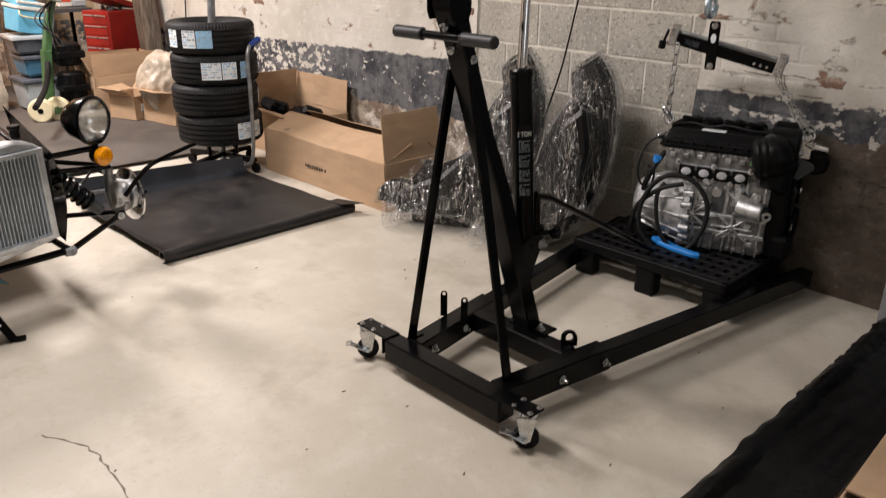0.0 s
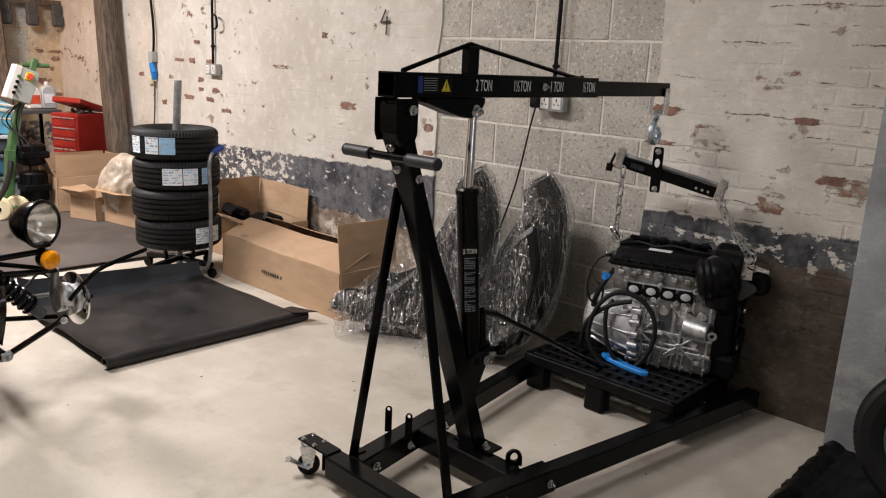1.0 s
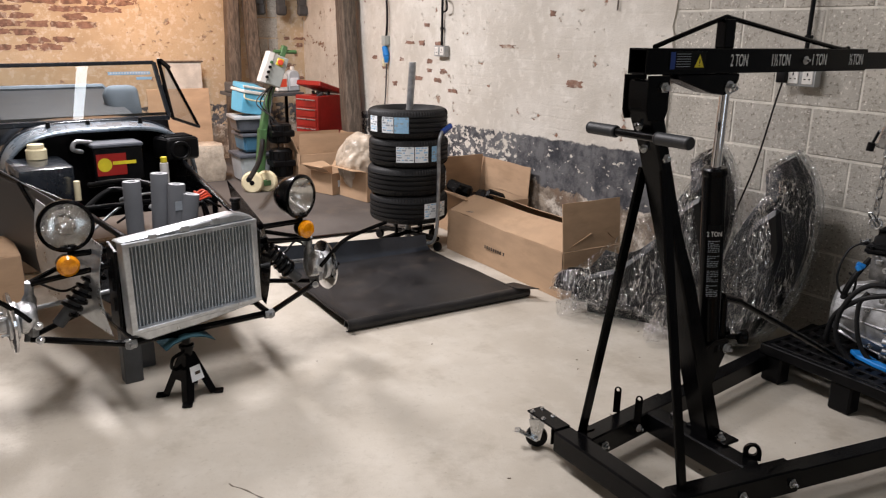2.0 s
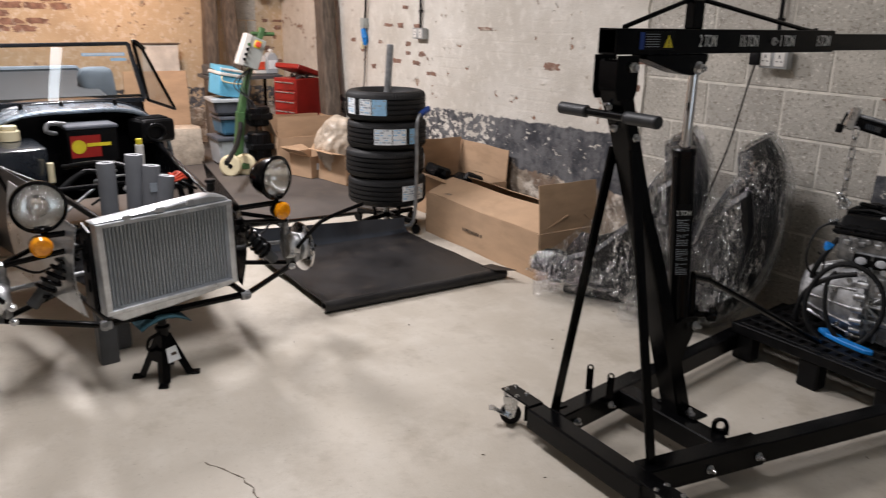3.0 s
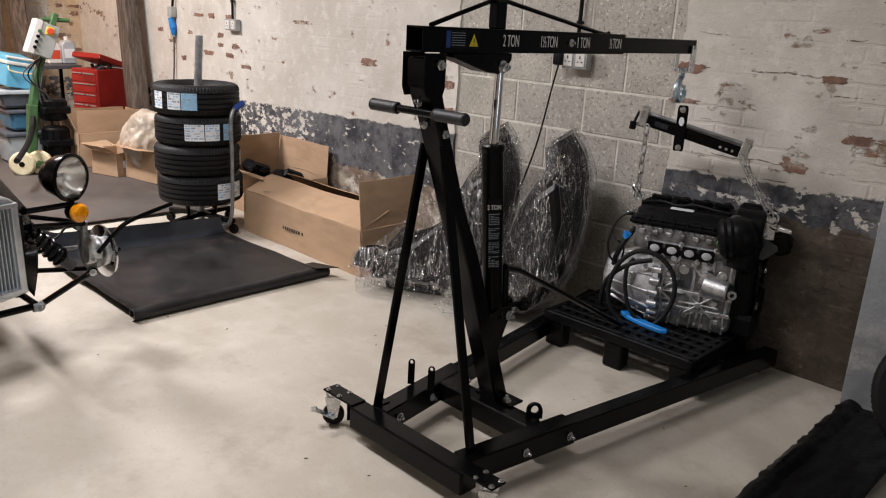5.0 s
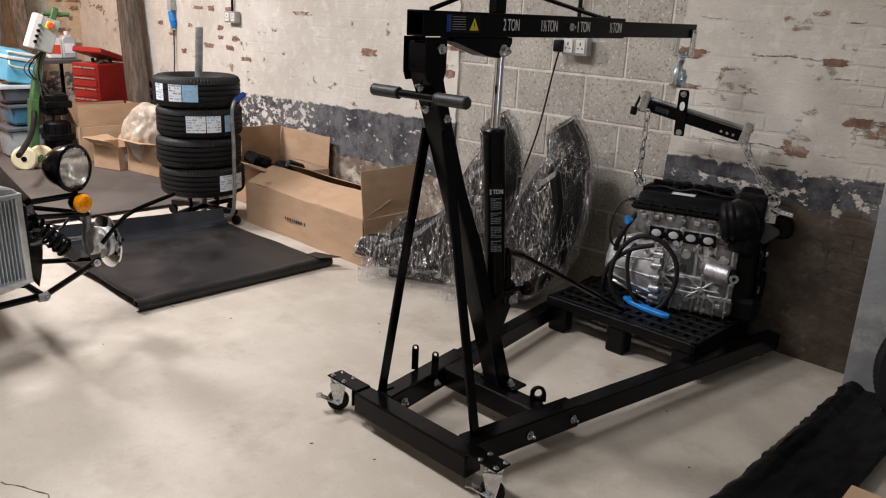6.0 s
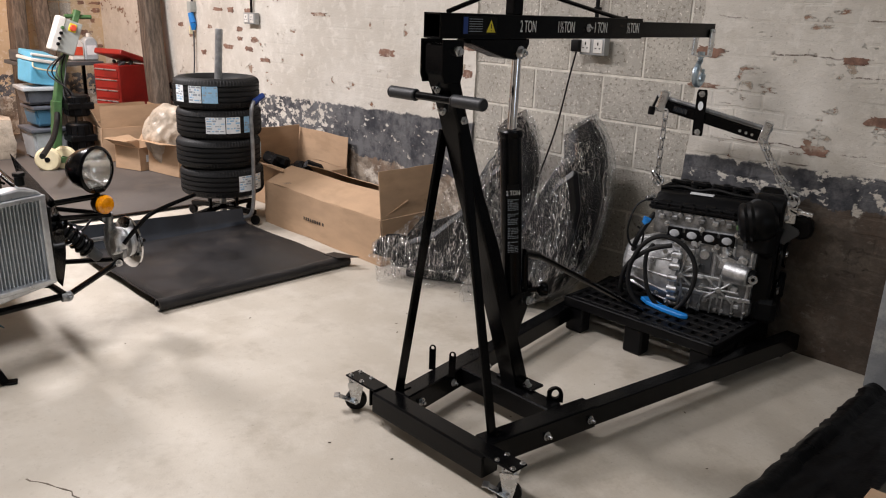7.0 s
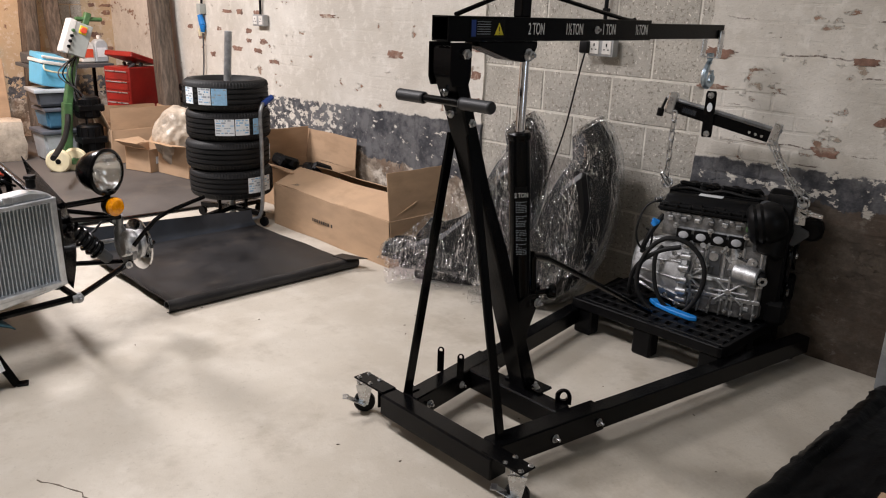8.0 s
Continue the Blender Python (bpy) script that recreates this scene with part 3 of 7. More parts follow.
def eyelet(bm, m, w=0.0125, h=0.1, r=0.006, t=0.006):
    """An upright flat lug with a round top and a hole."""
    n = 20
    outer, inner = [], []
    for k in range(n):
        a = 2 * math.pi * k / n
        x, y = w * math.cos(a), w * math.sin(a)
        outer.append((x, h - w + y) if y >= -1e-6 else (max(-w, min(w, x * 1.6)), 0.0))
        inner.append((r * math.cos(a), h - w + (1.6 * r if y > 0 else r) * math.sin(a)))
    rings = [[bm.verts.new(m @ V((x, y, z))) for x, y in pts] for z in (-t / 2, t / 2) for pts in (outer, inner)]
    for k in range(n):
        j = (k + 1) % n
        for a, b in ((0, 1), (3, 2), (2, 0), (1, 3)):
            bm.faces.new((rings[a][k], rings[a][j], rings[b][j], rings[b][k]))
    bmesh.ops.recalc_face_normals(bm, faces=bm.faces)


C = V((1.08, 1.79, 0))


def loc(x, y, z):
    return V((x, y, z)) - C


bm = bmesh.new()
beam(bm, loc(0.83, 1.79, 0.09), loc(1.37, 1.79, 0.09), 0.075, 0.08, 0.006)
part("rear_tube", bm, M_BLACK, crane)
for side in (-1, 1):
    sx = side
    bm = bmesh.new()
    rbox(bm, (sx * 0.325, 0.0, 0.132), (0.165, 0.066, 0.008), 0.003)
    rbox(bm, (sx * 0.262, 0.0, 0.10), (0.006, 0.07, 0.06), 0.001)
    plate = part("caster_plate", bm, M_BLACK, crane)
    for dx, dy in ((-0.026, -0.03), (-0.026, 0.014), (0.036, -0.03), (0.036, 0.014)):
        bm = bmesh.new()
        rod(bm, (sx * 0.36 + dx, 0.008 + dy, 0.136), (sx * 0.36 + dx, 0.008 + dy, 0.138), 0.009, seg=14)
        rod(bm, (sx * 0.36 + dx, 0.008 + dy, 0.138), (sx * 0.36 + dx, 0.008 + dy, 0.143), 0.0065, 0.0055, seg=6)
        part("bolt", bm, M_ZINC, plate, "bright zinc bolt")
    bm = bmesh.new()
    wx, wy, turn = sx * 0.375, -0.008, (35 if sx > 0 else 50)
    rod(bm, (wx, wy + 0.01, 0.128), (wx, wy + 0.01, 0.112), 0.026, seg=20)
    for d in (-0.02, 0.02):
        prism(bm, [(-0.03, 0.115), (0.03, 0.115), (0.014, 0.035), (-0.014, 0.035)], 0.003, pose(wx, wy, 0, 0, 0, turn) @ pose(0, d, 0, 90, 0, 0))
    fork = part("caster_fork", bm, M_ZINC, plate, "zinc-plated caster fork")
    bm = bmesh.new()
    rot = pose(wx, wy, 0.04, 0, 0, turn)
    lathe(bm, [(0.012, -0.013), (0.034, -0.013), (0.039, -0.008), (0.04, 0), (0.039, 0.008), (0.034, 0.013), (0.012, 0.013)], rot @ pose(0, 0, 0, 90, 0, 0), 28)
    part("caster_wheel", bm, M_BLACKPL, plate, "black caster wheel")
    bm = bmesh.new()
    beam(bm, (0.0, -0.026, 0.0), (-0.062, -0.026, 0.03), 0.028, 0.004, 0.001, m=rot)
    rod(bm, (0, -0.03, 0), (0, 0.03, 0), 0.008, m=rot)
    rbox(bm, (-0.068, -0.026, 0.032), (0.02, 0.035, 0.005), 0.002, m=rot)
    part("brake_lever", bm, M_ZINC, plate, "zinc brake lever")
    # side stub that holds the folding leg
    bm = bmesh.new()
    beam(bm, (0.025 + sx * 0.195, 0.03, 0.09), (0.025 + sx * 0.269, 0.50, 0.09), 0.075, 0.085, 0.005)
    stub = part("side_rail", bm, M_BLACK, crane)
    for q in (0.105, 0.295) if side < 0 else (0.266, 0.463):
        bm = bmesh.new()
        px = 0.025 + sx * (0.195 + 0.158 * (q - 0.03))
        nut(bm, (px + 0.038, q, 0.087), (1, 0, 0), 0.0105, 0.011)
        part("bolt", bm, M_ZINC, stub, "bright zinc bolt")
    bm = bmesh.new()
    beam(bm, (0.025 + sx * 0.238, 0.30, 0.088), (0.025 + sx * 0.464, 1.73, 0.082), 0.064, 0.074, 0.004)
    leg = part("leg", bm, M_BLACK, crane)
    bm = bmesh.new()
    lathe(bm, [(0.01, -0.014), (0.03, -0.014), (0.034, 0), (0.03, 0.014), (0.01, 0.014)], pose(0.025 + sx * 0.43, 1.70, 0.034, 90, 0, 90), 20)
    part("leg_wheel", bm, M_BLACKPL, leg, "small black leg wheel")
    # flat strut from the rear tube to the mast
    bm = bmesh.new()
    fx, fy = (-0.2, 0.05) if side < 0 else (0.222, 0.075)
    beam(bm, (fx, fy, 0.13), (sx * 0.04, 0.07, 1.07), 0.036, 0.012, 0.003, up=(1, 0, 0.1))
    beam(bm, (fx, fy, 0.133), (fx, fy + 0.04, 0.133), 0.04, 0.008, 0.002)
    part("strut", bm, M_BLACK, crane)
    bm = bmesh.new()
    if side < 0:
        for lx, ly in ((-0.246, 0.25), (-0.155, 0.264)):
            bm = bmesh.new()
            eyelet(bm, pose(lx, ly, 0.128, 90, 0, 38))
            part("locking_lug", bm, M_BLACK, crane)
    else:
        bm.free()
bm = bmesh.new()
beam(bm, loc(0.89, 2.168, 0.092), loc(1.315, 2.168, 0.092), 0.075, 0.078, 0.005)
beam(bm, loc(1.03, 2.215, 0.136), loc(1.20, 2.215, 0.136), 0.07, 0.01, 0.003)
cross = part("cross_tube", bm, M_BLACK, crane)
for dx in (-0.11, 0.085):
    bm = bmesh.new()
    nut(bm, (dx, 0.407, 0.141), (0, 0, 1), 0.012)
    part("bolt", bm, M_ZINC, cross, "bright zinc bolt")
bm = bmesh.new()
eyelet(bm, pose(0.205, 0.415, 0.124, 90, 0, 45), 0.028, 0.056, 0.013, 0.014)
part("swivel_lug", bm, M_BLACK, cross)

# mast, cranked at the top
bm = bmesh.new()
prism(bm, [(0.395, 0.085), (0.46, 0.085), (0.25, 0.69), (0.165, 0.883), (0.082, 1.13), (0.05, 1.235), (0.05, 1.325), (-0.02, 1.325), (-0.02, 1.245), (-0.012, 1.23), (0.03, 1.14), (0.122, 0.874), (0.20, 0.66)], 0.08,
      Matrix(((0, -0.019, 1, 0.025), (1, 0, 0, 0), (0, 1, 0, 0), (0, 0, 0, 1))), 0.005)
mast = part("mast", bm, M_BLACK, crane)
for s in (-1, 1):
    bm = bmesh.new()
    prism(bm, [(-0.02, 1.215), (0.045, 1.215), (0.055, 1.24), (0.055, 1.337), (-0.029, 1.337), (-0.029, 1.24)], 0.006, Matrix(((0, 0, 1, s * 0.0445), (1, 0, 0, 0), (0, 1, 0, 0), (0, 0, 0, 1))), 0.002)
    part("cheek_plate", bm, M_BLACK, mast)
bm = bmesh.new()
rod(bm, loc(1.02, 1.82, 1.305), loc(1.14, 1.82, 1.305), 0.011)
nut(bm, loc(1.12, 1.815, 1.305), (1, 0, 0), 0.016, 0.02)
part("pivot_bolt", bm, M_ZINC, mast, "large bright zinc pivot bolt")
for q, zz in ((1.815, 1.195), (1.84, 1.13)):
    bm = bmesh.new()
    nut(bm, loc(1.075, q - 0.02, zz), (0, -1, 0.3), 0.009)
    part("bolt", bm, M_ZINC, mast, "bright zinc bolt")
bm = bmesh.new()
nut(bm, loc(1.112, 1.86, 1.105), (1, 0, 0), 0.014, 0.014)
part("bolt", bm, M_ZINC, mast, "bright zinc bolt")
# handle bar across the mast
bm = bmesh.new()
rod(bm, loc(0.9, 1.785, 1.171), loc(1.26, 1.785, 1.171), 0.012, seg=16)
handle = part("push_handle", bm, M_BLACK, crane, "black steel push handle bar")
for a, b in ((0.877, 0.995), (1.15, 1.272)):
    bm = bmesh.new()
    lathe(bm, [(0, 0), (0.016, 0), (0.0185, 0.004)] + [(0.0185 if k % 2 else 0.0165, 0.008 + k * (b - a - 0.016) / 15) for k in range(16)] + [(0.0185, b - a - 0.004), (0.016, b - a), (0, b - a)], axis_m(loc(a, 1.785, 1.171), loc(b, 1.785, 1.171)), 20)
    part("grip", bm, M_GRIP, handle, "ribbed black rubber grip")

# boom, hollow at its rear end
def hollow(bm, y0, y1, w, z0, z1, t=0.005):
    zc = (z0 + z1) / 2
    for s in (-1, 1):
        rbox(bm, (s * (w / 2 - t / 2), (y0 + y1) / 2, zc), (t, y1 - y0, z1 - z0), 0.0015)
    rbox(bm, (0, (y0 + y1) / 2, z1 - t / 2), (w - 2 * t, y1 - y0, t), 0)
    rbox(bm, (0, (y0 + y1) / 2, z0 + t / 2), (w - 2 * t, y1 - y0, t), 0)


bm = bmesh.new()
hollow(bm, -0.03, 0.988, 0.07, 1.339, 1.409)
boom = part("boom", bm, M_BLACK, crane)
bm = bmesh.new()
hollow(bm, 0.80, 1.545, 0.056, 1.343, 1.398)
rbox(bm, (0, 1.54, 1.37), (0.05, 0.006, 0.05), 0.001)
inner = part("boom_extension", bm, M_BLACK, crane)
bm = bmesh.new()
prism(bm, [(0.10, 1.338), (0.36, 1.338), (0.36, 1.32), (0.335, 1.285), (0.30, 1.275), (0.24, 1.283), (0.10, 1.325)], 0.064, Matrix(((0, 0, 1, 0), (1, 0, 0, 0), (0, 1, 0, 0), (0, 0, 0, 1))), 0.003)
part("ram_bracket", bm, M_BLACK, boom)
bm = bmesh.new()
beam(bm, (0, 0.315, 1.409), (0, 0.315, 1.492), 0.036, 0.045, 0.003, up=(0, 1, 0))
part("truss_post", bm, M_BLACK, boom)
bm = bmesh.new()
tube(bm, curve_pts([(0, 0.03, 1.412), (0, 0.285, 1.49), (0, 0.32, 1.496), (0, 0.36, 1.49), (0, 0.85, 1.413), (0, 0.93, 1.411)], 5), 0.007, 8)
part("truss_rod", bm, M_BLACK, boom)
bm = bmesh.new()
nut(bm, (0.032, 0.318, 1.297), (1, 0, 0), 0.014, 0.018)
part("ram_pin", bm, M_ZINC, boom, "bright zinc ram pin")
bm = bmesh.new()
nut(bm, (0.035, 0.658, 1.374), (1, 0, 0), 0.009, 0.006)
part("locking_pin", bm, M_ZINC, boom, "round zinc locking pin head")
FACE = Matrix(((0, 0, 1, 0), (1, 0, 0, 0), (0, 1, 0, 0), (0, 0, 0, 1)))
for words, q in (("2 TON", 0.345), ("1\u00bdTON", 0.535), ("1 TON", 0.727), ("\u00bdTON", 0.925)):
    lettering("load_mark", words, 0.05, M_WHITEPRINT, boom, Matrix.Translation((0.0356, q, 1.374)) @ FACE @ Matrix.Diagonal((0.52, 1, 1, 1)))
bm = bmesh.new()
rbox(bm, (0.0358, 0.128, 1.376), (0.0012, 0.145, 0.052), 0)
sticker = part("sticker", bm, M_BLACKPL, boom, "black sticker with white lines and a yellow warning triangle")
for k in range(6):
    bm = bmesh.new()
    rbox(bm, (0.0368, 0.11, 1.394 - 0.0068 * k), (0.0008, 0.055, 0.0016), 0)
    part("print_line", bm, M_LABELGREY, sticker)
bm = bmesh.new()
prism(bm, [(0.155, 1.357), (0.193, 1.357), (0.174, 1.392)], 0.001, Matrix(((0, 0, 1, 0.037), (1, 0, 0, 0), (0, 1, 0, 0), (0, 0, 0, 1))))
part("warning_triangle", bm, M_YELLOW, sticker, "yellow warning triangle")
bm = bmesh.new()
rbox(bm, (0.0378, 0.174, 1.374), (0.0008, 0.003, 0.013), 0)
rbox(bm, (0.0378, 0.174, 1.362), (0.0008, 0.003, 0.003), 0)
part("exclamation_mark", bm, M_PRINT, sticker)
bm = bmesh.new()
rbox(bm, (0.0366, 0.068, 1.376), (0.0008, 0.018, 0.046), 0)
part("blue_corner", bm, M_BLUEGRIP, sticker)

# hydraulic ram
bm = bmesh.new()
rod(bm, loc(1.096, 2.165, 0.46), loc(1.086, 2.117, 1.05), 0.036, seg=28)
lathe(bm, [(0.037, 0), (0.039, 0.004), (0.039, 0.02), (0.034, 0.026), (0.018, 0.027)], axis_m(loc(1.086, 2.119, 1.03), loc(1.086, 2.117, 1.056)), 28)
rod(bm, loc(1.096, 2.166, 0.445), loc(1.095, 2.165, 0.475), 0.04, seg=28)
rbox(bm, (0.016, 0.425, 0.485), (0.05, 0.07, 0.06), 0.01, (3, 0, 0))
rod(bm, loc(1.110, 2.210, 0.48), loc(1.108, 2.202, 0.62), 0.014)
ram = part("hydraulic_ram", bm, M_BLACK, crane)
bm = bmesh.new()
rod(bm, loc(1.086, 2.119, 1.04), loc(1.082, 2.128, 1.29), 0.0155, seg=20)
part("piston_rod", bm, M_CHROME, ram, "polished chrome piston rod")
bm = bmesh.new()
m = axis_m(loc(1.093, 2.147, 0.64), loc(1.088, 2.129, 0.9))
t = bmesh.new()
for k in range(9):
    q0, q1 = -0.95 + k * 0.13, -0.95 + (k + 1) * 0.13
    q = [t.verts.new((0.0364 * math.cos(a), 0.0364 * math.sin(a), z)) for a, z in ((q0, 0), (q1, 0), (q1, 0.24), (q0, 0.24))]
    t.faces.new(q)
merge(bm, t, m)
lab = part("ram_label", bm, M_BLACKPL, ram, "black label with white lettering")
rng = random.Random(5)
for para in range(4):
    bm = bmesh.new()
    t = bmesh.new()
    for row in range(7):
        zz = 0.006 + para * 0.049 + row * 0.0058
        q = -0.88
        while q < 0.05:
            w = rng.uniform(0.07, 0.26)
            end = min(q + w, 0.12)
            quad = [t.verts.new((0.0368 * math.cos(g), 0.0368 * math.sin(g), z)) for g, z in ((q, zz), (end, zz), (end, zz + 0.0022), (q, zz + 0.0022))]
            t.faces.new(quad)
            q = end + rng.uniform(0.03, 0.12)
            if rng.random() < 0.08:
                break
    merge(bm, t, m)
    part("print_block", bm, M_LABELGREY, lab)
lettering("load_mark", "2 TON", 0.022, M_WHITEPRINT, lab, m @ pose(0.0372 * math.cos(-0.4), 0.0372 * math.sin(-0.4), 0.212, 90, 0, 67) @ Matrix.Diagonal((0.7, 1, 1, 1)))
bm = bmesh.new()
rod(bm, loc(1.110, 2.205, 0.485), loc(1.135, 2.255, 0.487), 0.011)
lathe(bm, [(0, 0), (0.018, 0), (0.024, 0.006), (0.027, 0.012), (0.027, 0.028), (0.023, 0.034), (0.012, 0.034), (0.01, 0.03), (0, 0.03)], axis_m(loc(1.135, 2.255, 0.487), loc(1.160, 2.280, 0.488)), 24)
part("release_knob", bm, M_BLACK, ram, "round black release knob")
bm = bmesh.new()
nut(bm, loc(1.134, 2.211, 0.455), (1, 0, 0), 0.012)
part("bolt", bm, M_ZINC, ram, "bright zinc bolt")
for s in (-1, 1):
    bm = bmesh.new()
    prism(bm, [(0.30, 0.40), (0.32, 0.47), (0.36, 0.492), (0.425, 0.49), (0.435, 0.465), (0.385, 0.36), (0.36, 0.28)], 0.006, Matrix(((0, 0, 1, 0.014 + s * 0.036), (1, 0, 0, 0), (0, 1, 0, 0), (0, 0, 0, 1))), 0.0015)
    part("ram_gusset", bm, M_BLACK, crane)
bm = bmesh.new()
rod(bm, loc(1.103, 2.200, 0.625), loc(1.103, 2.285, 0.597), 0.015)
rod(bm, loc(1.103, 2.255, 0.613), loc(1.090, 3.050, 0.19), 0.0105, seg=14)
part("pump_lever", bm, M_BLACK, ram, "long black pump lever")

# hook on a shackle under the boom end
bm = bmesh.new()
for s in (-1, 1):
    beam(bm, (s * 0.036, 1.515, 1.375), (s * 0.036, 1.51, 1.268), 0.034, 0.008, 0.001, up=(1, 0, 0))
beam(bm, (-0.036, 1.51, 1.268), (0.036, 1.51, 1.268), 0.03, 0.005, 0.001)
rod(bm, (-0.045, 1.515, 1.37), (0.045, 1.515, 1.37), 0.008)
shackle = part("shackle", bm, M_ZINC, crane, "bright zinc boom shackle")
bm = bmesh.new()
HK = V((0, 1.51, 0))
rod(bm, HK + V((0, 0, 1.275)), HK + V((0, 0, 1.24)), 0.011)
rod(bm, HK + V((0, 0, 1.285)), HK + V((0, 0, 1.262)), 0.015, seg=6)
tube(bm, curve_pts([HK + V(p) for p in ((0, 0, 1.25), (0, -0.018, 1.225), (0, -0.03, 1.195), (0, -0.024, 1.165), (0, 0, 1.15), (0, 0.024, 1.163), (0, 0.031, 1.19), (0, 0.027, 1.213))], 5), [0.012] * 6 + [0.014] * 25 + [0.008] * 5, 10)
hook = part("hook", bm, M_HOOK, shackle, "blue-tinged zinc lifting hook")
bm = bmesh.new()
beam(bm, HK + V((0, -0.012, 1.235)), HK + V((0, 0.026, 1.20)), 0.014, 0.003, 0.001, up=(1, 0, 0))
part("safety_latch", bm, M_ZINC, hook)

# ---- on the long wall ----
def flat_bars(parent, rows, m, material, name="print_line"):
    """Plain bars that stand for small print: (x, y, width, height) in the plane of m."""
    for x, y, w, h in rows:
        bm = bmesh.new()
        rbox(bm, (x, y, 0), (w, h, 0.0012), 0, m=m)
        part(name, bm, material, parent)


WALLFACE = Matrix(((1, 0, 0, 0), (0, 0, -1, 3.58), (0, 1, 0, 0), (0, 0, 0, 1)))


def socket(x, z, w=0.15, twin=True):
    s = thing("wall_socket", "grey metal-clad wall socket with a dark conduit above", "socket", pose(x, 3.578, z))
    bm = bmesh.new()
    rbox(bm, (0, -0.02, 0), (w, 0.045, 0.088), 0.006, seg=2)
    body = part("body", bm, M_SOCKET, s)
    for dx in ((-w / 4, w / 4) if twin else (0,)):
        bm = bmesh.new()
        rbox(bm, (dx, -0.044, 0.0), (0.055, 0.006, 0.066), 0.002)
        face = part("faceplate", bm, M_WHITEPL, body, "white socket face")
        bm = bmesh.new()
        rbox(bm, (dx, -0.0475, 0.012), (0.006, 0.002, 0.014), 0)
        rbox(bm, (dx - 0.012, -0.0475, -0.01), (0.009, 0.002, 0.005), 0)
        rbox(bm, (dx + 0.012, -0.0475, -0.01), (0.009, 0.002, 0.005), 0)
        part("pin_holes", bm, M_BLACKPL, body)
    bm = bmesh.new()
    tube(bm, [(-0.01, -0.012, 0.044), (-0.006, -0.012, 0.5), (0.0, -0.012, TOP - z)], 0.0105, 10)
    part("conduit", bm, M_BLACKPL, s, "thin dark conduit")
    for k in range(4):
        bm = bmesh.new()
        rbox(bm, (-0.006, -0.012, 0.18 + 0.37 * k), (0.034, 0.026, 0.018), 0.004)
        part("saddle_clip", bm, M_BLACKPL, s)
    return s


s1 = socket(0.355, 1.265)
bm = bmesh.new()
rbox(bm, (-0.088, -0.05, -0.002), (0.05, 0.045, 0.06), 0.008, seg=2)
part("plug", bm, M_BLACKPL, s1, "black mains plug")
bm = bmesh.new()
tube(bm, curve_pts([(-0.088, -0.05, -0.03), (-0.10, -0.07, -0.14), (-0.125, -0.12, -0.42), (-0.155, -0.19, -0.66), (-0.175, -0.25, -0.84), (-0.18, -0.28, -0.93)], 6), 0.0045, 6)
part("cable", bm, M_BLACKPL, s1, "thin black cable")
s2 = socket(-2.985, 1.293, 0.17)
bm = bmesh.new()
tube(bm, curve_pts([(0.03, -0.02, 0.42), (0.10, -0.04, 0.40), (0.11, -0.04, 0.33), (0.05, -0.03, 0.31)], 5), 0.008, 8)
part("cable_loop", bm, M_BLACKPL, s2)
s3 = thing("industrial_plug", "blue industrial plug hanging from a dark cable on the wall", "plug", pose(-4.0, 3.56, 1.22))
bm = bmesh.new()
rod(bm, (0, 0, 0.0), (-0.02, -0.01, 0.09), 0.03, 0.025, seg=18)
rod(bm, (0.0, 0.0, -0.06), (0, 0, 0.0), 0.018, 0.028, seg=18)
part("plug_body", bm, M_BLUE, s3)
bm = bmesh.new()
rbox(bm, (-0.01, 0.0, 0.14), (0.07, 0.06, 0.09), 0.008, seg=2)
part("socket_body", bm, M_GREYPAINT, s3)
bm = bmesh.new()
tube(bm, curve_pts([(0, 0, 0.17), (0.02, 0, 0.4), (-0.03, 0.0, 0.9), (0, 0, TOP - 1.24)], 6), 0.011, 8)
part("supply_cable", bm, M_BLACKPL, s3)
bm = bmesh.new()
tube(bm, curve_pts([(0, 0, -0.07), (-0.03, 0, -0.4), (-0.06, -0.05, -0.9), (-0.02, -0.15, -1.2)], 6), 0.007, 8)
part("flex", bm, M_GREYPOST, s3)
bm = bmesh.new()
rbox(bm, (-0.012, -0.02, -0.06), (0.02, 0.03, 0.07), 0.004)
part("yellow_clip", bm, M_CREAM, s3)

# a painted numeral
four = thing("painted_numeral", "dark hand-painted figure four on the white wall", "numeral", pose(-0.965, 3.576, 1.66))
bm = bmesh.new()
for a, b in (((0.005, 0.075), (-0.04, -0.005)), ((-0.04, -0.005), (0.045, 0.005)), ((0.018, 0.035), (0.012, -0.075))):
    beam(bm, (a[0], 0, a[1]), (b[0], 0, b[1]), 0.012, 0.003, 0.001, up=(0, 1, 0))
part("strokes", bm, M_PRINT, four)

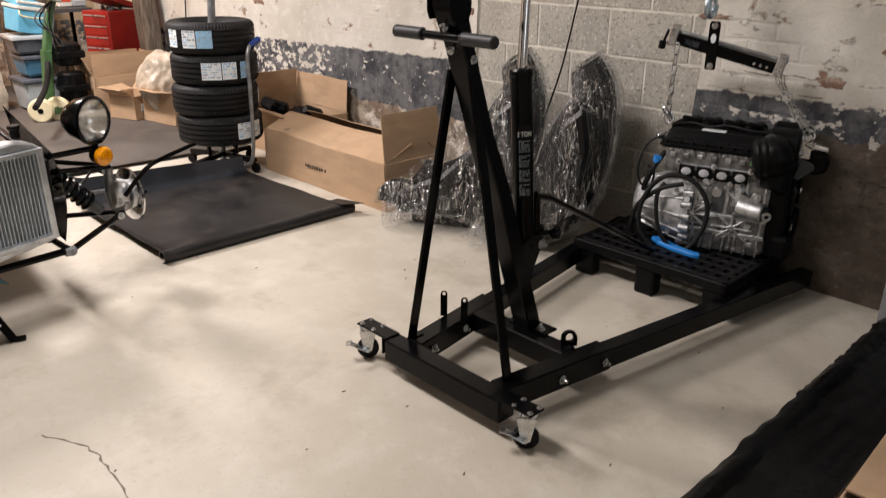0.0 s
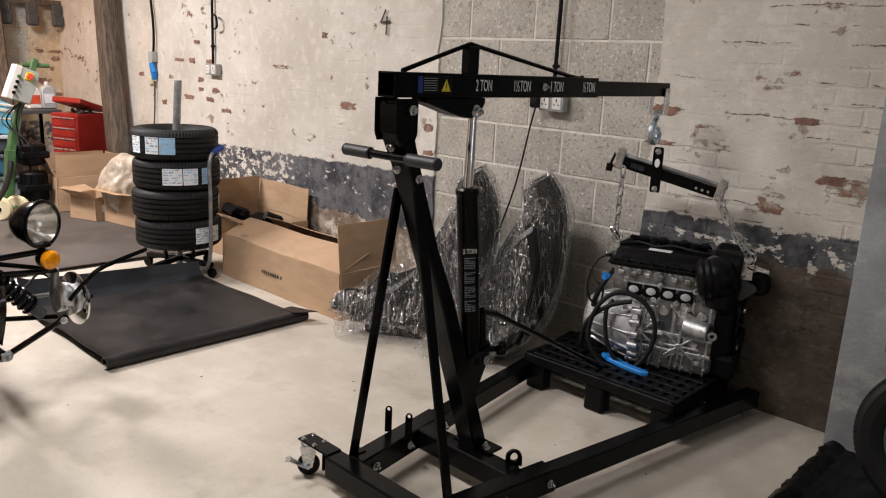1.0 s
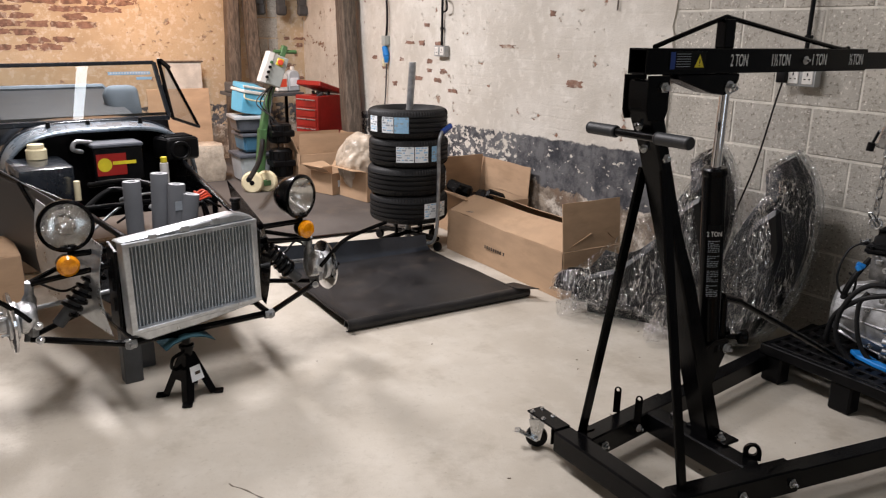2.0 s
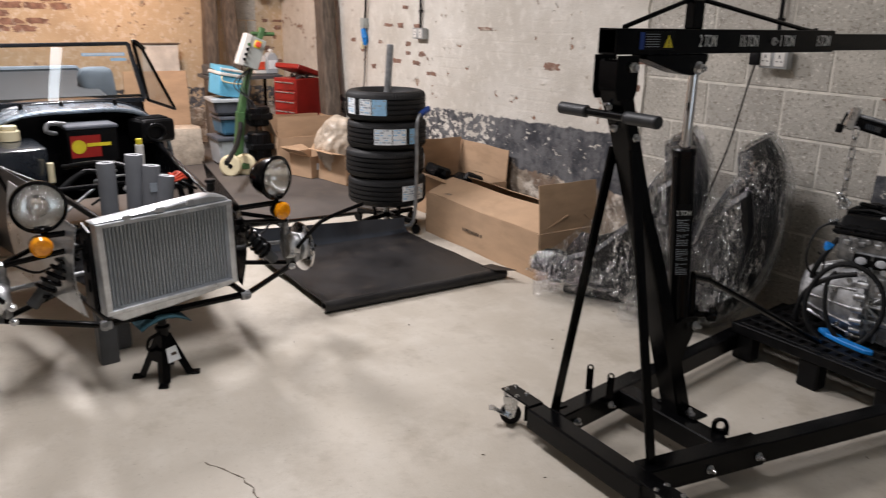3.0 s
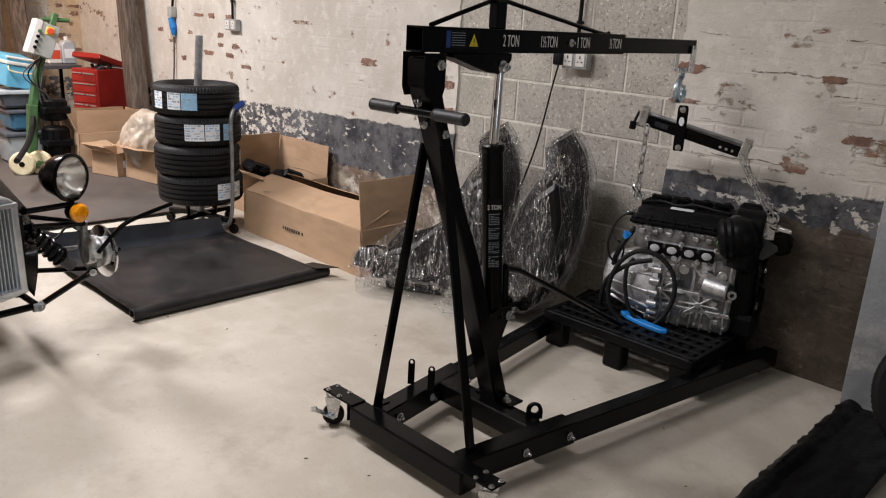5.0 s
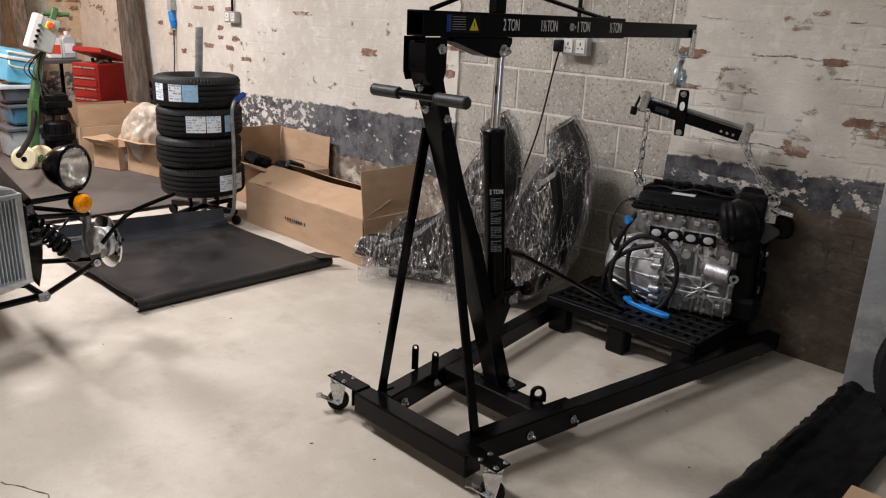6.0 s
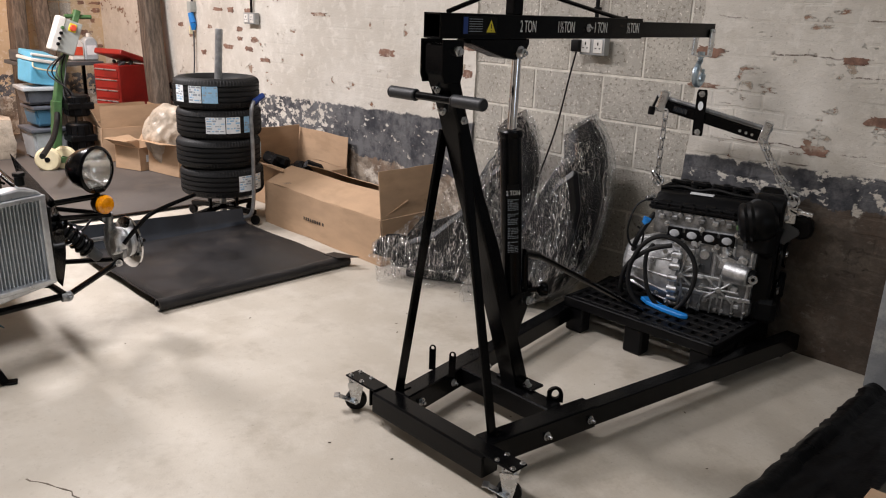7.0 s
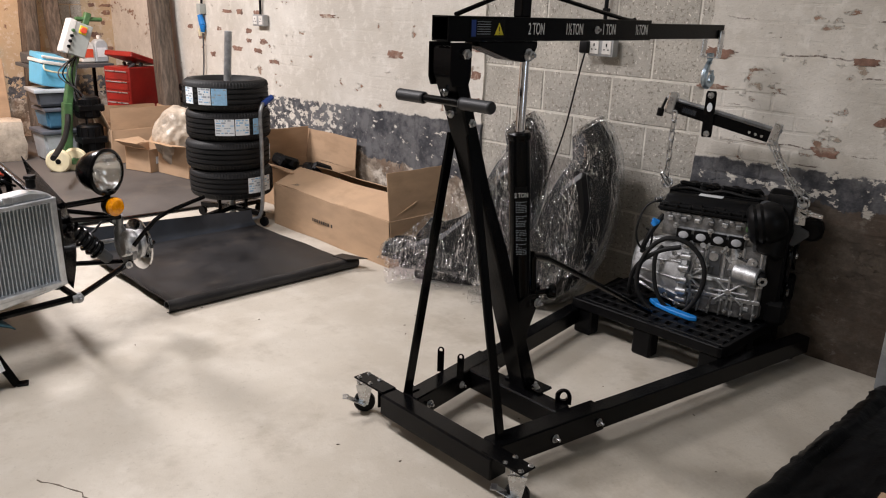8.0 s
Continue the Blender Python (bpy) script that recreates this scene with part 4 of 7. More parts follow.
# leaning timbers
def timber(name, p0, p1, w, d, seed, label):
    ob = thing(name, label, "timber", Matrix.Translation(p0))
    n = (V(p1) - V(p0)).length
    bm = bmesh.new()
    t = bmesh.new()
    ring = []
    for k in range(25):
        z = n * k / 24
        row = []
        for i in range(12):
            a = 2 * math.pi * i / 12
            sx, sy = math.copysign(abs(math.cos(a)) ** 0.45, math.cos(a)), math.copysign(abs(math.sin(a)) ** 0.45, math.sin(a))
            r = 1 + 0.13 * noise.noise((sx * 2 + seed, sy * 2, z * 1.3)) + 0.05 * noise.noise((sx * 6, sy * 6 + seed, z * 5))
            row.append(t.verts.new((sx * w / 2 * r + 0.03 * noise.noise((seed, 0, z * 1.2)), sy * d / 2 * r, z)))
        ring.append(row)
    for a, b in zip(ring, ring[1:]):
        for i in range(12):
            t.faces.new((a[i], a[(i + 1) % 12], b[(i + 1) % 12], b[i]))
    t.faces.new(ring[-1])
    merge(bm, t, axis_m((0, 0, 0), V(p1) - V(p0), (0, 1, 0)))
    part("beam", bm, M_WOOD, ob)
    return ob


timber("timber_post", (-4.50, 3.44, 0.0), (-4.78, 3.45, 2.7), 0.19, 0.17, 3.1, "rough weathered timber post leaning along the painted wall")
timber("timber_beam", (-5.75, 2.58, 0.0), (-6.05, 2.72, 2.3), 0.17, 0.14, 8.2, "rough dark timber beam leaning on the end wall")
timber("timber_beam", (-5.62, 2.86, 0.0), (-6.08, 2.88, 2.35), 0.15, 0.13, 15.7, "rough dark timber beam leaning on the end wall")
rack = thing("hook_rack", "dark iron hooks hanging from a board near the corner", "rack", pose(-6.12, 3.3, 1.72))
bm = bmesh.new()
rbox(bm, (0, 0, 0.12), (0.03, 0.62, 0.06), 0.006)
part("board", bm, M_WOOD, rack)
for dy in (-0.27, -0.02, 0.23):
    bm = bmesh.new()
    rbox(bm, (0.04, dy, 0.05), (0.05, 0.1, 0.12), 0.01)
    rbox(bm, (0.06, dy, -0.06), (0.06, 0.12, 0.12), 0.02)
    part("hook", bm, M_GREYPOST, rack)

# ---- plastic pallet ----
PM = pose(0.718, 2.985, 0, 0, 0, 0.5)
pallet = thing("plastic_pallet", "black slatted plastic pallet on moulded feet", "pallet", PM)
PW, PD, PZ = 0.745, 0.57, 0.165
bm = bmesh.new()
for a, b in (((0, 0.012), (PW, 0.012)), ((0, PD - 0.012), (PW, PD - 0.012)), ((0.012, 0), (0.012, PD)), ((PW - 0.012, 0), (PW - 0.012, PD))):
    beam(bm, (*a, PZ - 0.022), (*b, PZ - 0.022), 0.024, 0.044, 0.003)
part("rim", bm, M_BLACKPL, pallet)
for k in range(8):
    bm = bmesh.new()
    rbox(bm, (PW / 2, 0.05 + k * (PD - 0.1) / 7, PZ - 0.012), (PW - 0.045, 0.026, 0.02), 0.002)
    part("slat", bm, M_BLACKPL, pallet)
for k in range(13):
    bm = bmesh.new()
    rbox(bm, (0.05 + k * (PW - 0.1) / 12, PD / 2, PZ - 0.0125), (0.03, PD - 0.045, 0.018), 0.001)
    part("rib", bm, M_BLACKPL, pallet)
for i in range(3):
    for j in range(3):
        bm = bmesh.new()
        prism(bm, [(-0.046, -0.036), (0.046, -0.036), (0.046, 0.036), (-0.046, 0.036)], 0.124, pose(0.058 + i * (PW - 0.116) / 2, 0.045 + j * (PD - 0.09) / 2, 0.062), 0.008)
        part("foot", bm, M_BLACKPL, pallet)
strap = thing("blue_strap", "bright blue plastic wedge lying on the black pallet", "strap", PM)
bm = bmesh.new()
prism(bm, [(0.26, 0.235), (0.31, 0.20), (0.40, 0.175), (0.50, 0.165), (0.53, 0.18), (0.52, 0.20), (0.42, 0.21), (0.34, 0.24), (0.29, 0.265)], 0.02, pose(0, 0, PZ + 0.009), 0.004)
part("wedge", bm, M_BLUE, strap)

# ---- car engine ----
EM = pose(1.066, 3.236, 0, 0, 0, 17)
engine = thing("car_engine", "alloy car engine with black cam cover on a pallet", "engine", EM)
bm = bmesh.new()
rbox(bm, (0.215, 0.15, 0.37), (0.33, 0.26, 0.26), 0.02, seg=2)
block = part("cylinder_block", bm, M_ALLOYDARK, engine)


def rib(parent, p0, p1, w, h, up=(0, 1, 0), name="rib"):
    bm = bmesh.new()
    beam(bm, p0, p1, w, h, min(w, h) * 0.3, up=up)
    part(name, bm, M_ALLOY, parent)


for k in range(5):
    rib(block, (0.06 + 0.075 * k, 0.018, 0.25), (0.06 + 0.075 * k, 0.018, 0.49), 0.012, 0.014)
rib(block, (0.05, 0.016, 0.33), (0.38, 0.016, 0.33), 0.016, 0.012)
rib(block, (0.05, 0.014, 0.255), (0.38, 0.014, 0.255), 0.02, 0.014)
# panels between the ribs; dark grey ones paint in the pockets' shade
for k in range(4):
    bm = bmesh.new()
    q = 0.0975 + 0.075 * k
    rbox(bm, (q, 0.019, 0.395), (0.05, 0.006, 0.10), 0.003)
    rbox(bm, (q - 0.012, 0.016, 0.37), (0.02, 0.01, 0.035), 0.004)
    part("water_jacket_panel", bm, (M_ALLOY, M_GREYPOST, M_ALLOYDARK, M_GREYPOST)[k], block)
for k in range(4):
    bm = bmesh.new()
    rod(bm, (0.085 + 0.08 * k, 0.025, 0.43), (0.085 + 0.08 * k, 0.012, 0.43), 0.024, 0.021, seg=16)
    part("core_plug", bm, M_ALLOY, block)
bm = bmesh.new()
prism(bm, [(0.05, 0.25), (0.385, 0.25), (0.385, 0.19), (0.36, 0.168), (0.08, 0.168), (0.05, 0.19)], 0.27, pose(0, 0.15, 0, 90, 0, 0), 0.008)
sump = part("sump", bm, M_ALLOYDARK, engine, "ribbed cast alloy sump")
for k in range(8):
    a = math.pi * 2 * k / 8
    rib(sump, (0.245, 0.010, 0.285), (0.245 + 0.085 * math.cos(a), 0.010, 0.285 + 0.07 * math.sin(a)), 0.008, 0.018)
for k in range(7):
    rib(sump, (0.075 + 0.047 * k, 0.011, 0.17), (0.085 + 0.045 * k, 0.011, 0.248), 0.007, 0.014)
bm = bmesh.new()
rod(bm, (0.245, 0.03, 0.285), (0.245, -0.002, 0.285), 0.014, seg=12)
part("rib_boss", bm, M_ALLOY, sump)
# bell housing, a ribbed cone lying along the crankshaft
bm = bmesh.new()
BX = pose(-0.20, 0.14, 0.315, 0, 90, 0)
lathe(bm, [(0.0, 0), (0.085, 0), (0.10, 0.015), (0.105, 0.05), (0.135, 0.11), (0.16, 0.19), (0.168, 0.235), (0.178, 0.24), (0.178, 0.262), (0.15, 0.264), (0, 0.264)], BX, 40)
bell = part("bell_housing", bm, M_ALLOYMID, engine, "bright ribbed alloy bell housing")
for k in range(14):
    a = 2 * math.pi * k / 14
    c, s = math.cos(a), math.sin(a)
    rib(bell, (-0.16, 0.14 + 0.104 * c, 0.315 + 0.104 * s), (0.04, 0.14 + 0.172 * c, 0.315 + 0.172 * s), 0.008, 0.02, (0, c, s))
for k in range(9):
    a = math.pi * (0.62 + 0.76 * k / 8)
    bm = bmesh.new()
    rod(bm, (0.03, 0.14 + 0.178 * math.cos(a), 0.315 + 0.178 * math.sin(a)), (0.075, 0.14 + 0.178 * math.cos(a), 0.315 + 0.178 * math.sin(a)), 0.016, seg=12)
    part("bolt_boss", bm, M_ALLOY, bell)
# star ribs on the side of the housing
for k in range(9):
    a = 2 * math.pi * k / 9
    rib(bell, (0.075, 0.002, 0.325), (0.075 + 0.1 * math.cos(a), 0.012, 0.325 + 0.1 * math.sin(a)), 0.009, 0.016)
bm = bmesh.new()
rod(bm, (0.075, 0.02, 0.325), (0.075, -0.014, 0.325), 0.016, seg=14)
part("rib_boss", bm, M_ALLOY, bell)
bm = bmesh.new()
rbox(bm, (0.13, 0.15, 0.545), (0.41, 0.24, 0.11), 0.012, seg=2)
for k in range(9):
    rod(bm, (-0.05 + 0.045 * k, 0.035, 0.585), (-0.05 + 0.045 * k, 0.02, 0.585), 0.012, seg=8)
rbox(bm, (0.14, 0.026, 0.508), (0.30, 0.02, 0.06), 0.006)
head = part("cylinder_head", bm, M_ALLOYDARK, engine, "machined alloy cylinder head")
bm = bmesh.new()
for q in (0.027, 0.102, 0.176, 0.25):
    rbox(bm, (q, 0.011, 0.508), (0.064, 0.012, 0.054), 0.018, seg=3)
for q in (0.064, 0.139, 0.213):
    rbox(bm, (q, 0.012, 0.500), (0.05, 0.008, 0.03), 0.004)
gasket = part("port_gasket", bm, M_BLACKPL, head, "black exhaust port gasket")
for q in (0.027, 0.102, 0.176, 0.25):
    bm = bmesh.new()
    lathe(bm, [(0, 0.002), (0.016, 0.002), (0.019, 0), (0.019, -0.004)], pose(q, 0.002, 0.509, 90, 0, 0) @ Matrix.Diagonal((1.12, 0.86, 1, 1)), 20)
    part("port_cover", bm, M_FOAMEND, gasket, "pale blanking cover on exhaust port")
for q, z in ((-0.01, 0.545), (0.064, 0.478), (0.139, 0.54), (0.213, 0.475), (0.287, 0.54)):
    bm = bmesh.new()
    nut(bm, (q, 0.012, z), (0, -1, 0), 0.009, 0.02)
    part("stud_nut", bm, M_ZINC, head, "bright zinc nut")
for k in range(7):
    bm = bmesh.new()
    rbox(bm, (-0.04 + 0.058 * k, 0.022, 0.572), (0.026, 0.014, 0.022), 0.004, (0, 9 * math.sin(5 * k), 0))
    part("casting_pad", bm, (M_ALLOY, M_ALLOYDARK)[k % 2], head)
bm = bmesh.new()
prism(bm, [(-0.10, 0.0), (0.335, 0.0), (0.335, 0.24), (-0.10, 0.24)], 0.04, pose(0, 0.03, 0.615), 0.008)
prism(bm, [(0.01, -0.03), (0.055, 0.025), (0.215, 0.025), (0.23, -0.03)], 0.405, pose(0.1175, 0.03, 0.648) @ pose(0, 0, 0, 90, 0, 90), 0.01)
for k in range(4):
    rbox(bm, (-0.03 + 0.095 * k, 0.044, 0.628), (0.05, 0.02, 0.03), 0.006, (-18, 0, 0))
rbox(bm, (0.118, 0.03, 0.612), (0.44, 0.022, 0.014), 0.003)
for k in range(8):
    rod(bm, (-0.075 + 0.056 * k, 0.026, 0.60), (-0.075 + 0.056 * k, 0.026, 0.632), 0.007, seg=8)
for k in range(4):
    rbox(bm, (0.12, 0.13 + 0.03 * k, 0.675), (0.36, 0.012, 0.008), 0.002)
for k in range(9):
    rbox(bm, (-0.07 + 0.046 * k, 0.175, 0.673), (0.008, 0.1, 0.01), 0.002)
cam_cover = part("cam_cover", bm, M_BLACKPL, engine, "black plastic cam cover")
for k in range(4):
    bm = bmesh.new()
    q = -0.03 + 0.09 * k
    rod(bm, (q, 0.16, 0.66), (q, 0.16, 0.702), 0.022, 0.018, seg=16)
    rbox(bm, (q + 0.015, 0.17, 0.704), (0.07, 0.036, 0.02), 0.008, (0, 8, 18))
    rbox(bm, (q + 0.04, 0.21, 0.692), (0.045, 0.05, 0.035), 0.01, (10, 0, 30))
    part("ignition_coil", bm, M_BLACKPL, cam_cover)
bm = bmesh.new()
rbox(bm, (0.105, 0.104, 0.6755), (0.1, 0.036, 0.004), 0.0005)
part("label_plate", bm, M_LABEL, cam_cover, "small white printed label")
bm = bmesh.new()
tube(bm, curve_pts([(-0.11, 0.12, 0.65), (-0.04, 0.20, 0.69), (0.06, 0.215, 0.70), (0.13, 0.2, 0.685), (0.2, 0.215, 0.70), (0.31, 0.18, 0.68), (0.36, 0.1, 0.65)], 6), 0.011, 8)
tube(bm, curve_pts([(-0.09, 0.12, 0.675), (0.0, 0.145, 0.69), (0.08, 0.14, 0.682), (0.15, 0.145, 0.694), (0.25, 0.14, 0.684), (0.32, 0.15, 0.68)], 6), 0.007, 8)
part("wiring_loom", bm, M_RUBBER, engine, "black wiring loom")
bm = bmesh.new()
prism(bm, [(0.335, 0.17), (0.42, 0.17), (0.45, 0.22), (0.45, 0.62), (0.425, 0.69), (0.37, 0.715), (0.335, 0.68)], 0.25, pose(0, 0.16, 0, 90, 0, 0), 0.012)
rod(bm, (0.33, 0.08, 0.65), (0.455, 0.08, 0.65), 0.075, seg=24)
rod(bm, (0.33, 0.22, 0.65), (0.455, 0.22, 0.65), 0.075, seg=24)
timing = part("timing_cover", bm, M_BLACKPL, engine, "black timing cover")
bm = bmesh.new()
lathe(bm, [(0, 0), (0.045, 0), (0.062, 0.008), (0.07, 0.022), (0.066, 0.034), (0.072, 0.046), (0.068, 0.058), (0.074, 0.072), (0.07, 0.10), (0.058, 0.125), (0.03, 0.14), (0, 0.142)], pose(0.285, -0.01, 0.60, 0, 78, 12) @ Matrix.Diagonal((1.2, 1.2, 1.12, 1)), 28)
lathe(bm, [(0, 0), (0.05, 0), (0.058, 0.01), (0.056, 0.09), (0.05, 0.15), (0.035, 0.17), (0, 0.172)], pose(0.385, 0.02, 0.48, -6, 4, 0), 24)
for k in range(3):
    rod(bm, (0.33 + 0.035 * k, -0.03, 0.655 - 0.03 * k), (0.35 + 0.035 * k, -0.055, 0.66 - 0.03 * k), 0.012, seg=10)
part("intake_elbow", bm, M_BLACKPL, engine, "ribbed black intake elbow")
bm = bmesh.new()
rod(bm, (0.345, 0.02, 0.67), (0.345, 0.0, 0.69), 0.028, seg=16)
part("filler_cap", bm, M_GREYPOST, timing)
bm = bmesh.new()
rod(bm, (0.26, 0.03, 0.375), (0.365, 0.0, 0.372), 0.05, 0.042, seg=20)
rbox(bm, (0.27, 0.03, 0.41), (0.07, 0.05, 0.08), 0.02, (0, 20, 0), seg=2)
rod(bm, (0.255, 0.02, 0.43), (0.24, 0.03, 0.49), 0.02, seg=12)
part("water_pump", bm, M_ALLOY, engine, "cast alloy water pump housing")


def pulley(p, r, w, name="pulley"):
    bm = bmesh.new()
    lathe(bm, [(0, 0), (r * 0.35, 0), (r * 0.4, 0.006), (r * 0.8, 0.006), (r, 0), (r, 0.005), (r * 0.9, w / 2), (r, w - 0.005), (r, w), (0, w)], Matrix.Translation(p) @ pose(0, 0, 0, 0, 90, 0), 28)
    pl = part(name, bm, M_BLACK, engine, "black belt pulley")
    bm = bmesh.new()
    lathe(bm, [(0, 0.006), (r * 0.2, 0.006), (r * 0.28, 0), (r * 0.28, -0.002)], Matrix.Translation(V(p) + V((w, 0, 0))) @ pose(0, 0, 0, 0, 90, 0), 16)
    part("pulley_bolt", bm, M_ZINC, pl, "bright bolt head")


pulley((0.44, 0.14, 0.29), 0.075, 0.03)
pulley((0.455, 0.10, 0.47), 0.05, 0.028)
pulley((0.45, 0.25, 0.42), 0.055, 0.028)
bm = bmesh.new()
rod(bm, (0.362, 0.0, 0.372), (0.39, -0.003, 0.371), 0.032, 0.03, seg=20)
tp = part("idler_boss", bm, M_BLACKPL, engine)
bm = bmesh.new()
lathe(bm, [(0.009, -0.003), (0.02, -0.003), (0.02, 0.004), (0.009, 0.004), (0.009, -0.003)], pose(0.38, -0.033, 0.371, 90, 0, 25), 20)
part("bright_ring", bm, M_ZINC, tp, "bright steel ring")
bm = bmesh.new()
rod(bm, (0.40, 0.2, 0.30), (0.49, 0.2, 0.30), 0.06, seg=24)
part("alternator", bm, M_BLACKPL, engine)
bm = bmesh.new()
rbox(bm, (0.44, 0.12, 0.22), (0.09, 0.2, 0.11), 0.02)
part("compressor", bm, M_BLACKPL, engine)
bm = bmesh.new()
rbox(bm, (0.42, 0.05, 0.53), (0.06, 0.08, 0.16), 0.02, (0, 12, 0))
part("belt_guard", bm, M_BLACKPL, engine)
bm = bmesh.new()
tube(bm, curve_pts([(0.46, 0.1, 0.37), (0.465, 0.15, 0.22), (0.468, 0.21, 0.30), (0.472, 0.3, 0.42), (0.475, 0.15, 0.52), (0.468, 0.055, 0.47)], 5, True), 0.009, 6, True)
part("drive_belt", bm, M_RUBBER, engine, "black ribbed drive belt")
drng = random.Random(21)
for k in range(26):
    q, z = drng.uniform(0.05, 0.38), drng.uniform(0.18, 0.50)
    bm = bmesh.new()
    if k % 3 == 0:
        rod(bm, (q, 0.022, z), (q, 0.004, z), drng.uniform(0.007, 0.014), seg=12)
    elif k % 3 == 1:
        rbox(bm, (q, 0.014, z), (drng.uniform(0.012, 0.035), 0.012, drng.uniform(0.012, 0.03)), 0.003, (0, drng.uniform(-25, 25), 0))
    else:
        e = drng.uniform(-0.9, 0.9)
        beam(bm, (q, 0.014, z), (q + 0.05 * math.cos(e), 0.012, z + 0.05 * math.sin(e)), 0.006, 0.014, 0.001, up=(0, 1, 0))
    part("casting_detail", bm, drng.choice((M_ALLOY, M_ALLOYMID, M_GREYPOST)), block)
# brackets at the front and lifting eyes
bm = bmesh.new()
prism(bm, [(0.44, 0.52), (0.465, 0.51), (0.52, 0.565), (0.515, 0.585), (0.48, 0.60), (0.465, 0.68), (0.445, 0.68)], 0.014, pose(0, 0.09, 0, 90, 0, 0), 0.003)
bracket = part("engine_bracket", bm, M_GREYPOST, engine, "dark cast engine bracket")
bm = bmesh.new()
rod(bm, (0.47, 0.09, 0.665), (0.56, 0.07, 0.655), 0.014, 0.012)
rod(bm, (0.50, 0.083, 0.66), (0.51, 0.081, 0.659), 0.018, seg=10)
part("pipe_stub", bm, M_CHROME, bracket, "bright steel pipe stub")
bm = bmesh.new()
prism(bm, [(0.45, 0.55), (0.54, 0.53), (0.575, 0.57), (0.55, 0.63), (0.47, 0.62)], 0.09, pose(0, 0.16, 0, 90, 0, 0), 0.015)
part("pump_body", bm, M_BLACKPL, engine)
for q, yy in ((-0.095, 0.09), (0.475, 0.08)):
    bm = bmesh.new()
    prism(bm, [(-0.02, -0.08), (0.02, -0.08), (0.022, 0.0), (0.012, 0.018), (-0.012, 0.018), (-0.022, 0.0)], 0.008, pose(q, yy, 0.69, 90, 0, 0), 0.001)
    rod(bm, (q - 0.012, yy, 0.63), (q - 0.035, yy - 0.02, 0.63), 0.014)
    part("lifting_eye", bm, M_ZINC, engine, "zinc lifting eye")
bm = bmesh.new()
rod(bm, (-0.09, 0.03, 0.54), (-0.12, 0.022, 0.552), 0.01)
rod(bm, (-0.115, 0.014, 0.545), (-0.10, 0.012, 0.528), 0.013)
part("sensor_cap", bm, M_BLUE, engine, "bright blue cap")
bm = bmesh.new()
rbox(bm, (0.30, 0.015, 0.575), (0.04, 0.03, 0.025), 0.005)
part("connector", bm, M_GREEN, engine, "green connector")
bm = bmesh.new()
loop = [(0.0 + 0.145 * math.cos(a) * (1 + 0.06 * math.sin(2 * a)), -0.035 + 0.012 * math.sin(a), 0.315 + 0.178 * math.sin(a)) for a in (2 * math.pi * k / 40 for k in range(40))]
tube(bm, loop, 0.0105, 10, True)
part("hose_loop", bm, M_RUBBER, engine, "looped black rubber hose")
bm = bmesh.new()
tube(bm, curve_pts([(0.03, -0.03, 0.46), (-0.07, -0.03, 0.42), (-0.16, -0.01, 0.33), (-0.185, 0.0, 0.23), (-0.18, 0.02, 0.185)], 6), 0.0105, 10)
tube(bm, curve_pts([(-0.05, -0.025, 0.45), (-0.075, -0.03, 0.40), (-0.07, -0.035, 0.31), (-0.045, -0.04, 0.23), (0.0, -0.045, 0.18), (0.05, -0.04, 0.178)], 6), 0.0095, 10)
part("hose", bm, M_RUBBER, engine, "black rubber hose")
bm = bmesh.new()
tube(bm, curve_pts([(-0.1, 0.06, 0.64), (-0.16, 0.04, 0.60), (-0.185, 0.02, 0.5), (-0.17, 0.03, 0.42), (-0.13, 0.05, 0.40), (-0.12, 0.05, 0.47), (-0.15, 0.05, 0.5)], 6), 0.005, 6)
tube(bm, curve_pts([(-0.09, 0.1, 0.56), (-0.12, 0.05, 0.5), (-0.15, 0.04, 0.42), (-0.17, 0.1, 0.35)], 6), 0.012, 8)
part("breather_pipe", bm, M_RUBBER, engine)
for k, (q, z) in enumerate(((0.06, 0.47), (0.13, 0.465), (0.2, 0.46), (0.27, 0.455), (0.33, 0.43), (0.1, 0.2), (0.17, 0.195), (0.24, 0.19), (0.31, 0.188), (0.36, 0.2), (0.0, 0.42), (-0.05, 0.37), (-0.02, 0.22), (0.03, 0.19))):
    bm = bmesh.new()
    nut(bm, (q, 0.018 if q > 0.04 else 0.0, z), (0, -1, 0), 0.008, 0.014)
    part("bolt", bm, M_ZINC, engine, "bright zinc bolt")

# ---- load leveller between hook and engine ----
LM = pose(1.062, 3.335, 0, 0, 0, 17)
lev = thing("load_leveller", "black load leveller with zinc chains on a crane hook", "load leveller", LM)
bm = bmesh.new()
beam(bm, (-0.125, 0, 1.05), (0.30, 0, 0.955), 0.036, 0.046, 0.003)
bar = part("bar", bm, M_BLACK, lev)
for q, z in ((0.20, 0.972), (0.225, 0.966), (0.25, 0.961)):
    bm = bmesh.new()
    rod(bm, (q, -0.017, z), (q, -0.0195, z - 0.0), 0.006, seg=12)
    part("hole_ring", bm, M_ZINC, bar)
bm = bmesh.new()
rbox(bm, (-0.055, -0.0195, 1.035), (0.06, 0.002, 0.022), 0, (0, 12.6, 0))
part("badge", bm, M_BODY, bar, "small dark blue badge")
bm = bmesh.new()
prism(bm, [(-0.02, 0.935), (0.02, 0.935), (0.022, 0.95), (0.022, 1.115), (0.018, 1.13), (-0.018, 1.13), (-0.022, 1.115), (-0.022, 0.95)], 0.008, pose(0.03, -0.026, 0, 90, 0, 0), 0.002)
